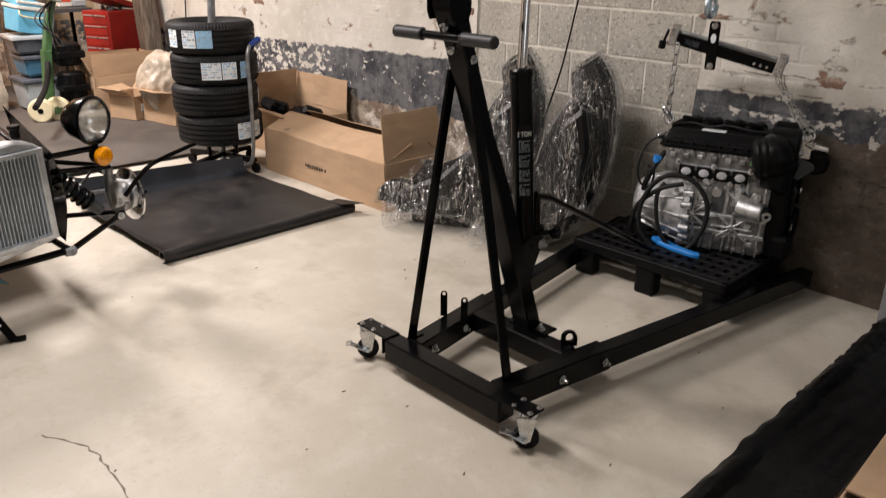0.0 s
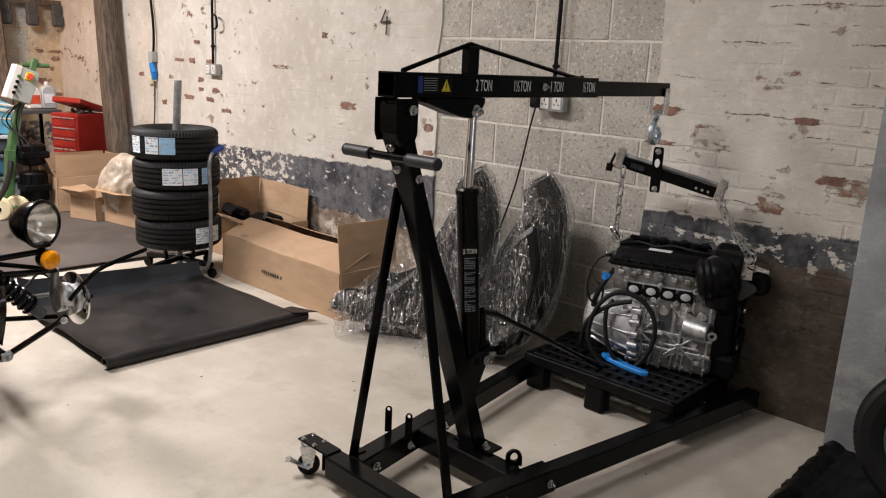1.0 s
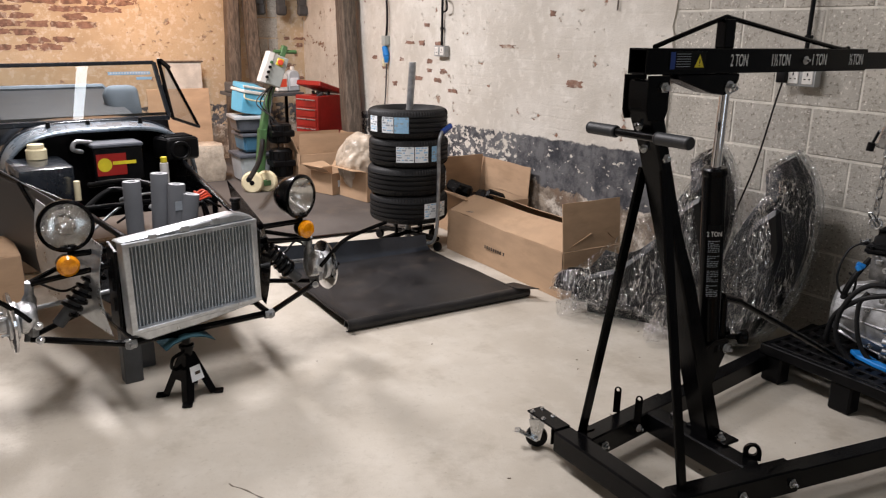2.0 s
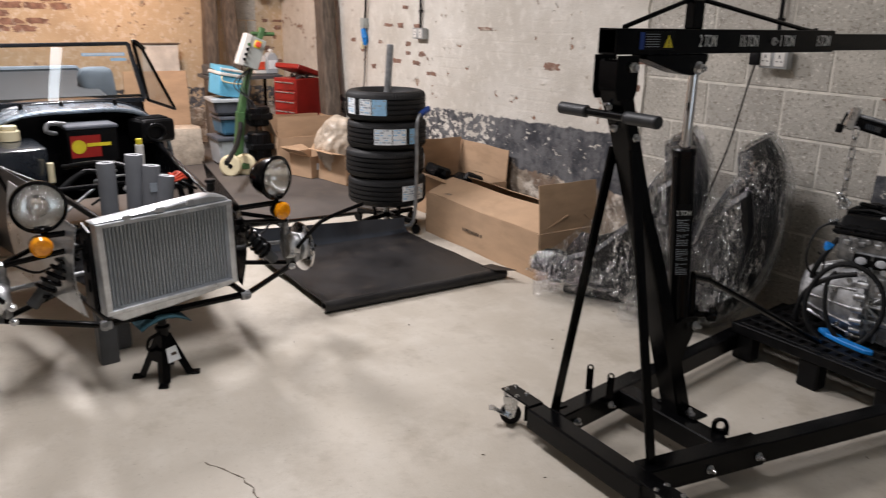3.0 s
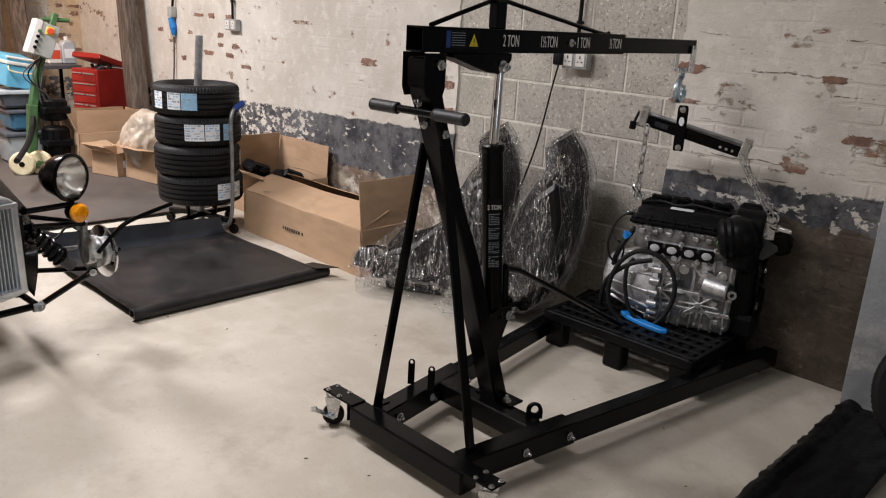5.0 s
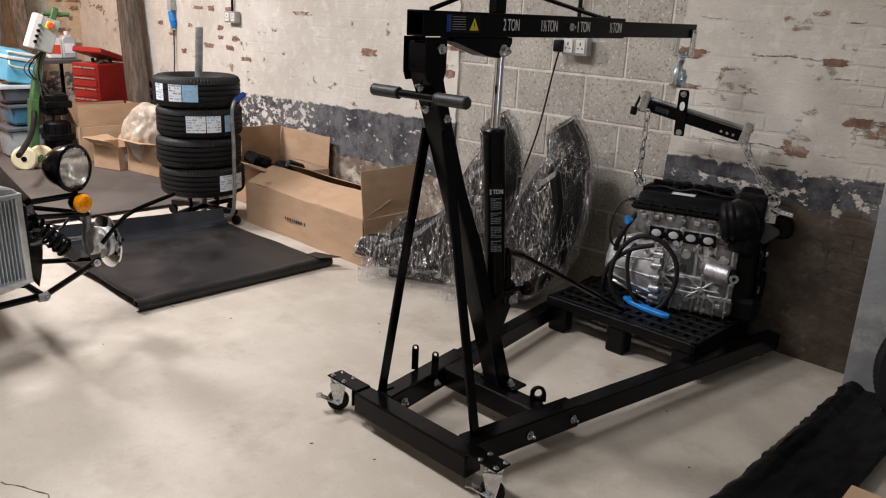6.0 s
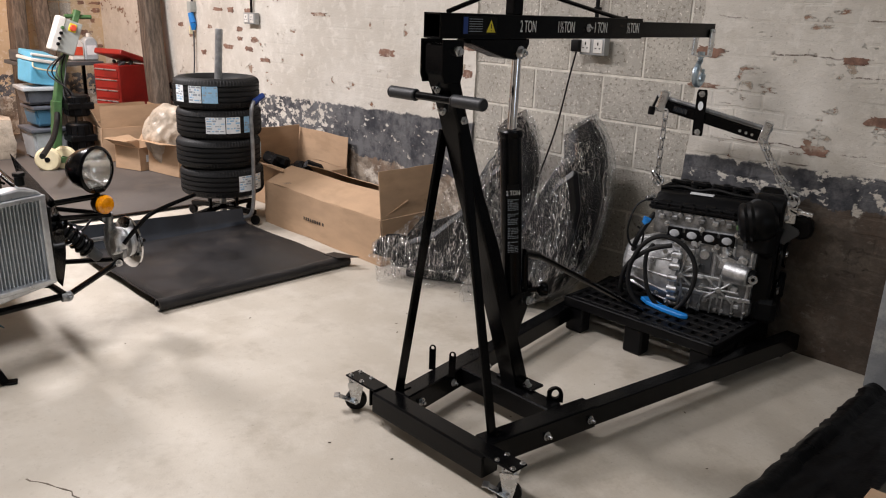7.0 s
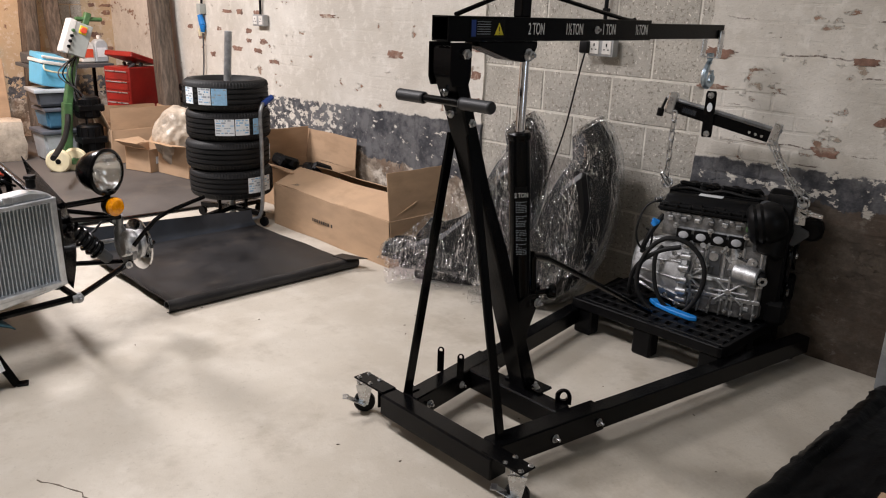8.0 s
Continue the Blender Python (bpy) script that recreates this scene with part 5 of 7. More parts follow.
hang = part("hanger_plate", bm, M_BLACK, lev)
for z in (0.95, 1.112):
    bm = bmesh.new()
    nut(bm, (0.03, -0.031, z), (0, -1, 0), 0.009, 0.01)
    part("bolt", bm, M_ZINC, hang, "bright zinc bolt")
bm = bmesh.new()
prism(bm, [(0.011 * math.cos(a), 0.019 * math.sin(a)) for a in (2 * math.pi * k / 16 for k in range(16))], 0.002, pose(0.03, -0.031, 1.062, 90, 0, 0))
part("slot", bm, M_LABEL, hang, "pale slot in the plate")
bm = bmesh.new()
rod(bm, (-0.16, 0, 1.088), (0.325, 0, 0.985), 0.0085, seg=10)
for k in range(36):
    a = V((-0.13, 0, 1.0815)).lerp(V((0.30, 0, 0.991)), k / 35)
    rod(bm, a, a + V((0.004, 0, -0.00085)), 0.0105, seg=8)
part("screw", bm, M_STEEL, lev, "threaded steel screw")
for q, z in ((-0.135, 1.065), (0.30, 0.972)):
    bm = bmesh.new()
    prism(bm, [(-0.018, -0.045), (0.018, -0.045), (0.018, 0.045), (-0.018, 0.045)], 0.045, pose(q, 0, z, 90, 0, 0) @ pose(0, 0, 0, 0, 0, -12.6), 0.004)
    part("end_block", bm, M_ZINC, lev, "zinc end block")
bm = bmesh.new()
rod(bm, (-0.16, -0.0, 1.088), (-0.178, -0.01, 1.03), 0.006)
rod(bm, (-0.178, -0.01, 1.04), (-0.182, -0.012, 1.005), 0.015, seg=14)
part("crank_handle", bm, M_BLACKPL, lev, "black crank handle")
bmL = bmesh.new()
tube(bmL, [(0.0105 * math.cos(a), 0, (0.015 if math.sin(a) > 0 else -0.015) + 0.0105 * math.sin(a)) for a in (2 * math.pi * (k + 0.5) / 16 for k in range(16))], 0.0039, 6, True)
LINK = mesh_of("chain_link", bmL, M_ZINC)


def chain(p0, p1, slack=0.0):
    p0, p1 = V(p0), V(p1)
    n = max(2, int((p1 - p0).length / 0.038))
    for k in range(n):
        a, b = (k + 0.0) / n, (k + 1.0) / n
        s = V((0, 0, -slack))
        q0, q1 = p0.lerp(p1, a) + s * math.sin(math.pi * a), p0.lerp(p1, b) + s * math.sin(math.pi * b)
        f = axis_m((q0 + q1) / 2, (q0 + q1) / 2 + (q1 - q0), (0, 1, 0.01))
        share("chain_link", LINK, lev, f @ pose(0, 0, 0, 0, 0, 90 * (k % 2) + 20))


chain((-0.115, -0.02, 1.03), (-0.12, -0.021, 0.735))
chain((-0.13, -0.051, 0.76), (-0.105, -0.001, 0.70))
chain((0.285, -0.02, 0.945), (0.445, -0.031, 0.715), 0.015)
chain((0.295, 0.01, 0.945), (0.46, -0.011, 0.73), 0.03)
for p in ((-0.115, -0.016, 0.715), (0.452, -0.026, 0.705)):
    bm = bmesh.new()
    tube(bm, [V(p) + V((0.022 * math.cos(a), 0.004 * math.sin(3 * a), 0.024 * math.sin(a))) for a in (2 * math.pi * k / 18 for k in range(18))], 0.005, 8, True)
    part("bow_shackle", bm, M_ZINC, lev, "zinc shackle")

# ---- cartons ----
def carton(label, m, w, d, h, flaps, inside=M_CARDIN, crush=0.0, tape=False):
    """An open cardboard carton; flaps: name -> (degrees from upright outwards, length)."""
    ob = thing("cardboard_carton", label, "carton", m)
    t = 0.006

    def wall(p, s):
        bm = bmesh.new()
        q = bmesh.new()
        rbox(q, (0, 0, 0), s, 0.0015)
        bmesh.ops.subdivide_edges(q, edges=q.edges[:], cuts=4, use_grid_fill=True)
        for v in q.verts:
            k = crush * noise.noise((v.co.x * 4 + p[0] * 9, v.co.y * 4 + p[1] * 9, v.co.z * 4))
            v.co += V((k, k, k * 0.4))
        merge(bm, q, pose(*p))
        part("panel", bm, M_CARD, ob, smooth=20)

    wall((0, -d / 2 + t / 2, h / 2), (w, t, h))
    wall((0, d / 2 - t / 2, h / 2), (w, t, h))
    wall((-w / 2 + t / 2, 0, h / 2), (t, d - 2 * t, h))
    wall((w / 2 - t / 2, 0, h / 2), (t, d - 2 * t, h))
    wall((0, 0, t / 2), (w - 2 * t, d - 2 * t, t))
    for side, (deg, n) in flaps.items():
        a = radians(deg)
        fw = (w if side in "sn" else d) - 0.008
        base = {"s": pose(0, -d / 2 + t / 2, h, 0, 0, 0), "n": pose(0, d / 2 - t / 2, h, 0, 0, 180), "w": pose(-w / 2 + t / 2, 0, h, 0, 0, -90), "e": pose(w / 2 - t / 2, 0, h, 0, 0, 90)}[side]
        bm = bmesh.new()
        sheet(bm, lambda u, v: ((u - 0.5) * fw, -math.sin(a) * v * n, math.cos(a) * v * n + 0.002 + crush * 0.8 * noise.noise((u * 3, v * 2, deg))), 10, 6, 0.005, base)
        part("flap", bm, M_CARD, ob, smooth=20)
    return ob


big = carton("long brown cardboard carton, partly open with a raised end flap", pose(-1.105, 3.09, 0), 1.22, 0.43, 0.275, {"s": (-67, 0.22), "n": (-50, 0.12), "e": (-6, 0.27)}, crush=0.012)
flat_bars(big, [(-0.13 + 0.024 * k + (0.012 if k > 7 else 0), 0, 0.016 if k % 3 else 0.012, 0.02) for k in range(12)], Matrix(((1, 0, 0, -0.02), (0, 0, -1, -0.2185), (0, 1, 0, 0.125), (0, 0, 0, 1))), M_PRINT, "printed_bar")
bm = bmesh.new()
sheet(bm, lambda u, v: (-0.42 + 0.05 * u, -0.2 + 0.40 * v, 0.30 + 0.012 * noise.noise((u * 3, v * 9, 2)) + 0.03 * max(0, 1 - abs(v - 0.55) * 8)), 4, 16, 0.001)
part("tape", bm, M_FILM, big, "clear tape strip")
inner_black = thing("black_parts_bundle", "black wrapped parts inside the long carton", "parts", pose(-0.95, 3.12, 0.006))
bm = bmesh.new()
rbox(bm, (0, 0, 0.09), (0.8, 0.3, 0.18), 0.04, seg=3)
part("bundle", bm, M_SHEETRUB, inner_black)
second = carton("open brown cardboard carton beside the wall with raised flaps", pose(-1.985, 3.32, 0, 0, 0, 0), 0.64, 0.40, 0.30, {"s": (76, 0.15), "n": (4, 0.22), "w": (-8, 0.24)}, crush=0.01)
stuff_in = thing("black_parts", "black plastic car parts lying in an open carton", "parts", pose(-2.0, 3.32, 0.006))
for k in range(5):
    bm = bmesh.new()
    rbox(bm, (random.uniform(-0.2, 0.22), random.uniform(-0.1, 0.1), 0.27 + random.uniform(-0.02, 0.04)), (0.14, 0.1, 0.08), 0.02, (random.uniform(-30, 30), 20, random.uniform(0, 90)))
    part("piece", bm, M_BLACKPL, stuff_in)
bm = bmesh.new()
rbox(bm, (0, 0, 0.12), (0.58, 0.34, 0.24), 0.03)
part("base_piece", bm, M_BLACKPL, stuff_in)

# ---- tyres on a stand ----
TYC = V((-1.93, 2.675, 0))


def tyre_mesh(r=0.268, w=0.186, rim=0.165, lugs=84):
    bm = bmesh.new()
    h = w / 2
    prof = [(rim, -h * 0.62), (rim + 0.012, -h * 0.8), (rim + 0.04, -h), (r - 0.03, -h), (r - 0.012, -h * 0.9), (r - 0.004, -h * 0.78)]
    for c in (-0.5, -0.17, 0.17, 0.5):
        prof += [(r, h * c - 0.012), (r, h * c - 0.005), (r - 0.009, h * c - 0.004), (r - 0.009, h * c + 0.004), (r, h * c + 0.005), (r, h * c + 0.012)]
    prof += [(r - 0.004, h * 0.78), (r - 0.012, h * 0.9), (r - 0.03, h), (rim + 0.04, h), (rim + 0.012, h * 0.8), (rim, h * 0.62), (rim + 0.02, 0), (rim, -h * 0.62)]
    seg = lugs * 2
    rings = []
    for q, z in prof:
        row = []
        for i in range(seg):
            rr = q - (0.004 if i % 2 and (abs(z) > h * 0.6 and q > r - 0.02) else 0)
            a = 2 * math.pi * (i + (0.5 if i % 2 else 0)) / seg
            row.append(bm.verts.new((rr * math.cos(a), rr * math.sin(a), z)))
        rings.append(row)
    for a, b in zip(rings, rings[1:]):
        for i in range(seg):
            j = (i + 1) % seg
            bm.faces.new((a[i], a[j], b[j], b[i]))
    bmesh.ops.remove_doubles(bm, verts=bm.verts, dist=1e-5)
    bmesh.ops.recalc_face_normals(bm, faces=bm.faces)
    return mesh_of("tread", bm, M_RUBBER, 30)


TYRE = tyre_mesh()


def curved_label(parent, r, a0, a1, z0, z1, material, name="sticker", label=""):
    bm = bmesh.new()
    sheet(bm, lambda u, v: (r * math.cos(a0 + (a1 - a0) * u), r * math.sin(a0 + (a1 - a0) * u), z0 + (z1 - z0) * v), 12, 1)
    return part(name, bm, material, parent, label)


lrng = random.Random(8)
LABELS = {3: ((-1.62, -1.32), (-1.16, -0.84), (-0.82, -0.47)), 2: ((-0.80, -0.36), (-0.34, 0.0), (0.1, 0.3)), 1: ((0.85, 1.1),), 0: ((-0.10, 0.32), (0.36, 0.62))}
TZ = 0.19
for k in range(4):
    ty = thing("stacked_tyre", "new black car tyre with paper labels, stacked flat on a stand", "tyre", Matrix.Translation(TYC + V((0.006 * math.sin(5 * k), 0.006 * math.cos(3 * k), 0.295 + TZ * k))), "stacked tyres")
    share("tread", TYRE, ty, pose(0, 0, 0, 0, 0, 17 * k))
    for n, (a0, a1) in enumerate(LABELS[k]):
        st = curved_label(ty, 0.2695, a0, a1, -0.052, 0.05, M_LABELBLUE if n == len(LABELS[k]) - 1 and k > 1 and n else M_LABEL, "sticker", "white paper tyre label")
        for q in range(6):
            z = 0.038 - 0.0155 * q
            g = a0 + 0.02
            while g < a1 - 0.03:
                e = min(g + lrng.uniform(0.02, 0.12), a1 - 0.015)
                if lrng.random() < 0.7:
                    curved_label(st, 0.2702, g, e, z, z + lrng.uniform(0.005, 0.011), M_LABELBLUE if lrng.random() < 0.55 else M_LABELGREY, "print_line")
                g = e + lrng.uniform(0.01, 0.04)
stand = thing("tyre_stand", "wheeled tyre stand with grey post and blue-gripped handle", "tyre stand", Matrix.Translation(TYC))
bm = bmesh.new()
rod(bm, (0, 0, 0.05), (0, 0, 0.80), 0.022, seg=18)
rod(bm, (0, 0, 0.80), (0.014, 0.026, 1.25), 0.024, seg=18)
part("post", bm, M_STEEL, stand, "galvanised grey post")
for a in (20, 110, 200, 290):
    c, s = math.cos(radians(a)), math.sin(radians(a))
    bm = bmesh.new()
    beam(bm, (0, 0, 0.10), (c * 0.27, s * 0.27, 0.085), 0.04, 0.03, 0.004)
    rod(bm, (c * 0.12, s * 0.12, 0.115), (c * 0.12, s * 0.12, 0.19), 0.012)
    ft = part("foot_arm", bm, M_BLACK, stand)
    bm = bmesh.new()
    lathe(bm, [(0.008, -0.012), (0.03, -0.012), (0.034, 0), (0.03, 0.012), (0.008, 0.012)], pose(c * 0.27, s * 0.27, 0.036, 90, 0, a), 20)
    part("caster", bm, M_BLACKPL, ft, "small black caster")
bm = bmesh.new()
lathe(bm, [(0.02, 0.17), (0.15, 0.185), (0.16, 0.195), (0.02, 0.2)], None, 32)
part("support_plate", bm, M_BLACK, stand)
bm = bmesh.new()
tube(bm, curve_pts([(0.10, -0.02, 0.06), (0.22, 0.02, 0.06), (0.285, 0.06, 0.13), (0.295, 0.07, 0.5), (0.29, 0.07, 0.72), (0.28, 0.09, 0.80), (0.265, 0.13, 0.83)], 6), 0.0125, 12)
hd = part("handle", bm, M_STEEL, stand, "bent grey steel handle")
bm = bmesh.new()
rod(bm, (0.275, 0.105, 0.815), (0.25, 0.185, 0.85), 0.018, seg=16)
part("grip", bm, M_BLUEGRIP, hd, "dark blue grip")

# ---- rubber sheet on the floor ----
mat_ob = thing("rubber_sheet", "large black rubber sheet with curled edges lying on the floor", "rubber sheet", pose(-0.655, 1.64, 0))


def mat_z(u, v):
    """u from the near roll to the far curl, v from one side to the other."""
    far = max(0, (u - 0.86) / 0.14)
    x = -1.15 * min(u, 0.9 + 0.25 * (u - 0.9)) + 0.02 * noise.noise((v * 3, 0, 1))
    z = 0.014 + 0.15 * far ** 1.3 * (1 - 0.35 * v) + 0.006 * noise.noise((u * 5, v * 5, 3)) + 0.006
    z += 0.025 * max(0, 1 - v / 0.07) ** 1.5 + 0.012 * max(0, (v - 0.93) / 0.07) * (1 - u)
    return (x, 1.075 * v - 0.02 * u + 0.012 * noise.noise((u * 4, 2, 0)), z)


bm = bmesh.new()
sheet(bm, lambda u, v: mat_z(0.87 * u, v), 44, 44, 0.006)
part("sheet", bm, M_SHEETRUB, mat_ob)
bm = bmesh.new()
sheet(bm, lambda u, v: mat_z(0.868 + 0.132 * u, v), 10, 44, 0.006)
part("curled_edge", bm, M_CURL, mat_ob, "raised far edge of the sheet, its bluish sheen put into the colour")
bm = bmesh.new()
spiral = []
for k in range(26):
    a = -math.pi / 2 + 1.75 * math.pi * k / 25
    r = 0.034 - 0.0007 * k
    spiral.append((r * math.cos(a), 0.036 + r * math.sin(a)))
sheet(bm, lambda u, v: (0.012 + spiral[int(round(u * 25))][0], -0.01 + 1.12 * v + 0.004 * noise.noise((u, v * 5, 0)), spiral[int(round(u * 25))][1] * (0.9 + 0.12 * noise.noise((v * 4, 1, 1)))), 25, 20, 0.005)
part("rolled_edge", bm, M_SHEETRUB, mat_ob)
bm = bmesh.new()
prism(bm, [(-0.06, 0.98), (0.04, 1.0), (0.10, 1.11), (-0.06, 1.05)], 0.004, pose(0, 0.02, 0.066, 0, 0, 0))
part("loose_corner", bm, M_SHEETRUB, mat_ob)

# ---- bagged seats ----
def both(bm, fn, nu, nv):
    """A closed skin between the front fn(u, v, 0) and the back fn(u, v, 1)."""
    g = [[[bm.verts.new(fn(i / nu, j / nv, k)) for j in range(nv + 1)] for i in range(nu + 1)] for k in (0, 1)]
    for k in (0, 1):
        for i in range(nu):
            for j in range(nv):
                bm.faces.new((g[k][i][j], g[k][i + 1][j], g[k][i + 1][j + 1], g[k][i][j + 1]))
    rim = [(i, 0) for i in range(nu)] + [(nu, j) for j in range(nv)] + [(i, nv) for i in range(nu, 0, -1)] + [(0, j) for j in range(nv, 0, -1)]
    for (a, b), (c, d) in zip(rim, rim[1:] + rim[:1]):
        bm.faces.new((g[0][a][b], g[0][c][d], g[1][c][d], g[1][a][b]))
    bmesh.ops.recalc_face_normals(bm, faces=bm.faces)


def seat(m, label, seed, reach):
    """A bucket seat with deep wings, cushion along -x, in a loose clear bag."""
    ob = thing("bagged_seat", label, "car seat", m, "bagged car seats")
    side = curve_pts([(-reach, 0.11, 0), (0.03 - reach, 0.165, 0), (-0.55 * reach, 0.13, 0), (-0.03, 0.09, 0), (0.09, 0.16, 0), (0.18, 0.34, 0), (0.225, 0.55, 0), (0.205, 0.76, 0), (0.13, 0.89, 0)], 5)
    n = len(side) - 1

    def fn(u, v, grow=0.0, out=0.0, lift=0.0):
        f = u * n
        i = min(int(f), n - 1)
        p = side[i].lerp(side[i + 1], f - i)
        d = (side[i + 1] - side[i]).normalized()
        nx, nz = -d.y, d.x
        s = 2 * v - 1
        back = max(0, (u - 0.5) / 0.5)
        half = 0.205 + 0.04 * math.sin(math.pi * min(1, back * 1.4)) - 0.13 * max(0, (back - 0.45) / 0.55) ** 1.5 + grow
        wing = (0.10 + 0.12 * math.sin(math.pi * min(1, back * 1.25))) * abs(s) ** 2.6 * (1 - 0.55 * max(0, back - 0.75) / 0.25) + 0.018 * math.cos(s * 9) * (abs(s) < 0.6)
        wing *= 1 - 0.8 * lift
        return V((p.x + nx * (wing + out), s * half, p.y + nz * (wing + out)))

    bm = bmesh.new()
    both(bm, lambda u, v, k: fn(u, v, 0, -0.07 * k), 44, 26)
    part("shell", bm, M_SEAT, ob, "black padded seat shell")
    bm = bmesh.new()
    rbox(bm, (-0.4 * reach, 0, 0.045), (0.85 * reach, 0.36, 0.09), 0.03, seg=2)
    part("seat_base", bm, M_SEAT, ob)
    side_pts = [(-reach, 0.07), (0.08, 0.08), (0.19, 0.30), (0.225, 0.55), (0.19, 0.74), (0.10, 0.66), (-0.02, 0.46), (-0.45 * reach, 0.29), (-0.95 * reach, 0.20)]
    for y in (-0.2, 0.2):
        bm = bmesh.new()
        prism(bm, side_pts, 0.055, pose(0, y, 0, 90, 0, 0), 0.02)
        part("side_bolster", bm, M_SEAT, ob, "black padded side bolster")
    bm = bmesh.new()

    def drape(u, v):
        top = V((-reach - 0.03, -0.25, 0.21)).lerp(V((0.13, -0.25, 0.80)), u ** 1.15)
        low = V((-reach - 0.04, -0.26, 0.012)).lerp(V((0.24, -0.245, 0.18 + 0.1 * u)), u)
        p = low.lerp(top, v)
        k = 1 - 2 * abs(noise.noise((u * 7 + v * 3, v * 2.5 - u * 4 + seed, 6)))
        return p + V((0.008 * k, -0.022 * k - 0.008 * noise.noise((u * 26, v * 20, seed)), 0.004 * k))

    sheet(bm, drape, 46, 34)
    part("film_drape", bm, M_FILM, ob, "crumpled clear plastic side of the bag", 12)
    # loose film, tight over the wings and hanging in long pleats between them
    bm = bmesh.new()
    t = bmesh.new()

    def film(u, v, k):
        p = fn(u, v, 0.012, 0.018 - 0.105 * k, 0.3 * (1 - k))
        pleat = 1 - 2 * abs(noise.noise((u * 3.2 + seed, v * 11, k * 5.0)))
        fold = 1 - 2 * abs(noise.noise((u * 9 + v * 5, v * 17 - u * 4 + seed, 3.0 + k)))
        tiny = noise.noise((u * 34, v * 26, seed + k))
        c = V((p.x + 0.02, p.y, p.z - 0.3)).normalized()
        p = p + c * (0.02 * pleat + 0.013 * fold + 0.006 * tiny)
        p.z = max(0.006, p.z)
        return p

    both(t, film, 90, 44)
    merge(bm, t)
    part("film_bag", bm, M_FILM, ob, "crumpled clear plastic bag", 12)
    bm = bmesh.new()
    sheet(bm, lambda u, v: (-reach - 0.04 + (reach + 0.1) * u, -0.27 + 0.10 * noise.noise((u * 4, v * 3, seed)) - 0.03 * v, 0.01 + 0.16 * v * (1 - 0.3 * u) + 0.02 * noise.noise((u * 12, v * 9, seed))), 40, 16)
    part("film_skirt", bm, M_FILM, ob, "crumpled clear plastic skirt", 12)
    return ob


seat(pose(0.375, 3.215, 0, 0, 0, 26), "black car seat in clear plastic, leaning on the block wall", 1.3, 0.28)
seat(pose(-0.05, 3.20, 0, 0, 0, 30) @ Matrix.Diagonal((1, 1, 0.97, 1)), "black car seat in clear plastic beside the carton", 7.7, 0.44)

# ---- by the pier ----
strip = thing("folded_black_sheet", "ragged black plastic sheet folded along the floor by the pier", "plastic sheet", pose(1.905, 1.2, 0))
bm = bmesh.new()


def strip_f(u, v):
    rag = 0.018 * noise.noise((v * 22, 3, 0)) + 0.012 * noise.noise((v * 70, 3, 0)) * (v > 0.6)
    x = rag * (1 - u) + 0.30 * u
    z = 0.016 + 0.035 * math.sin(min(1, u * 4) * math.pi) * (0.6 + 0.4 * noise.noise((v * 5, 0, 2))) + 0.07 * max(0, u - 0.55) + 0.006 * noise.noise((u * 9, v * 14, 1))
    return (x, 2.27 * v, z)


sheet(bm, strip_f, 24, 90, 0.005)
part("sheet", bm, M_STRIP, strip)
wheel = thing("spare_wheel", "black tyre on a dull grey steel wheel leaning by the pier", "wheel", pose(2.33, 3.20, 0.272, 90, 0, 0) @ pose(0, 0, 0, -6, 0, 0))
share("tread", TYRE, wheel, Matrix.Identity(4))
bm = bmesh.new()
lathe(bm, [(0.168, 0.07), (0.165, 0.055), (0.15, 0.05), (0.145, 0.02), (0.12, 0.0), (0.07, 0.02), (0.04, 0.03), (0, 0.03)], None, 40)
part("steel_rim", bm, M_STEEL, wheel, "dull grey steel rim")
near = carton("closed brown cardboard carton on the floor", pose(2.56, 1.90, 0, 0, 0, 2), 0.56, 0.8, 0.25, {"s": (-88, 0.38), "n": (-88, 0.38)})

# ---- far end of the workshop ----
mach = thing("green_machine_stand", "green machine stand with control box and black motors on cream wheels", "machine", pose(-4.4, 2.44, 0))
bm = bmesh.new()
beam(bm, (0, -0.03, 0.06), (0, 0.02, 0.55), 0.09, 0.07, 0.006)
beam(bm, (0, 0.02, 0.52), (0, 0.10, 0.86), 0.08, 0.06, 0.006)
beam(bm, (0, 0.09, 0.82), (0, 0.27, 1.30), 0.06, 0.05, 0.006)
rod(bm, (0.0, 0.16, 1.25), (0.0, 0.38, 1.245), 0.018)
beam(bm, (-0.3, -0.05, 0.09), (0.3, -0.05, 0.09), 0.07, 0.05, 0.005)
stem = part("stand_column", bm, M_GREEN, mach)
bm = bmesh.new()
MB = pose(0.10, 0.09, 1.10, 0, 0, 0) @ pose(0, 0, 0, -21, 0, 0) @ Matrix.Diagonal((0.85, 0.82, 0.92, 1))
rbox(bm, (0, 0.05, 0), (0.12, 0.2, 0.30), 0.008, m=MB)
box = part("control_box", bm, M_GREYPAINT, mach, "pale grey control box")
bm = bmesh.new()
rbox(bm, (0.0, -0.055, 0), (0.13, 0.07, 0.31), 0.006, m=MB)
part("control_panel", bm, M_WHITEPL, box, "white control panel")
for k, mm in enumerate((M_GREEN, M_BLACKPL, M_BLACKPL, M_BLACKPL)):
    bm = bmesh.new()
    rod(bm, MB @ V((0.065, -0.035, 0.06 - 0.05 * k)), MB @ V((0.085, -0.035, 0.06 - 0.05 * k)), 0.014)
    part("push_button", bm, mm, box)
bm = bmesh.new()
rbox(bm, (0.063, 0.06, 0.09), (0.01, 0.075, 0.075), 0.004, m=MB)
yb = part("switch_plate", bm, M_YELLOW, box, "yellow switch plate")
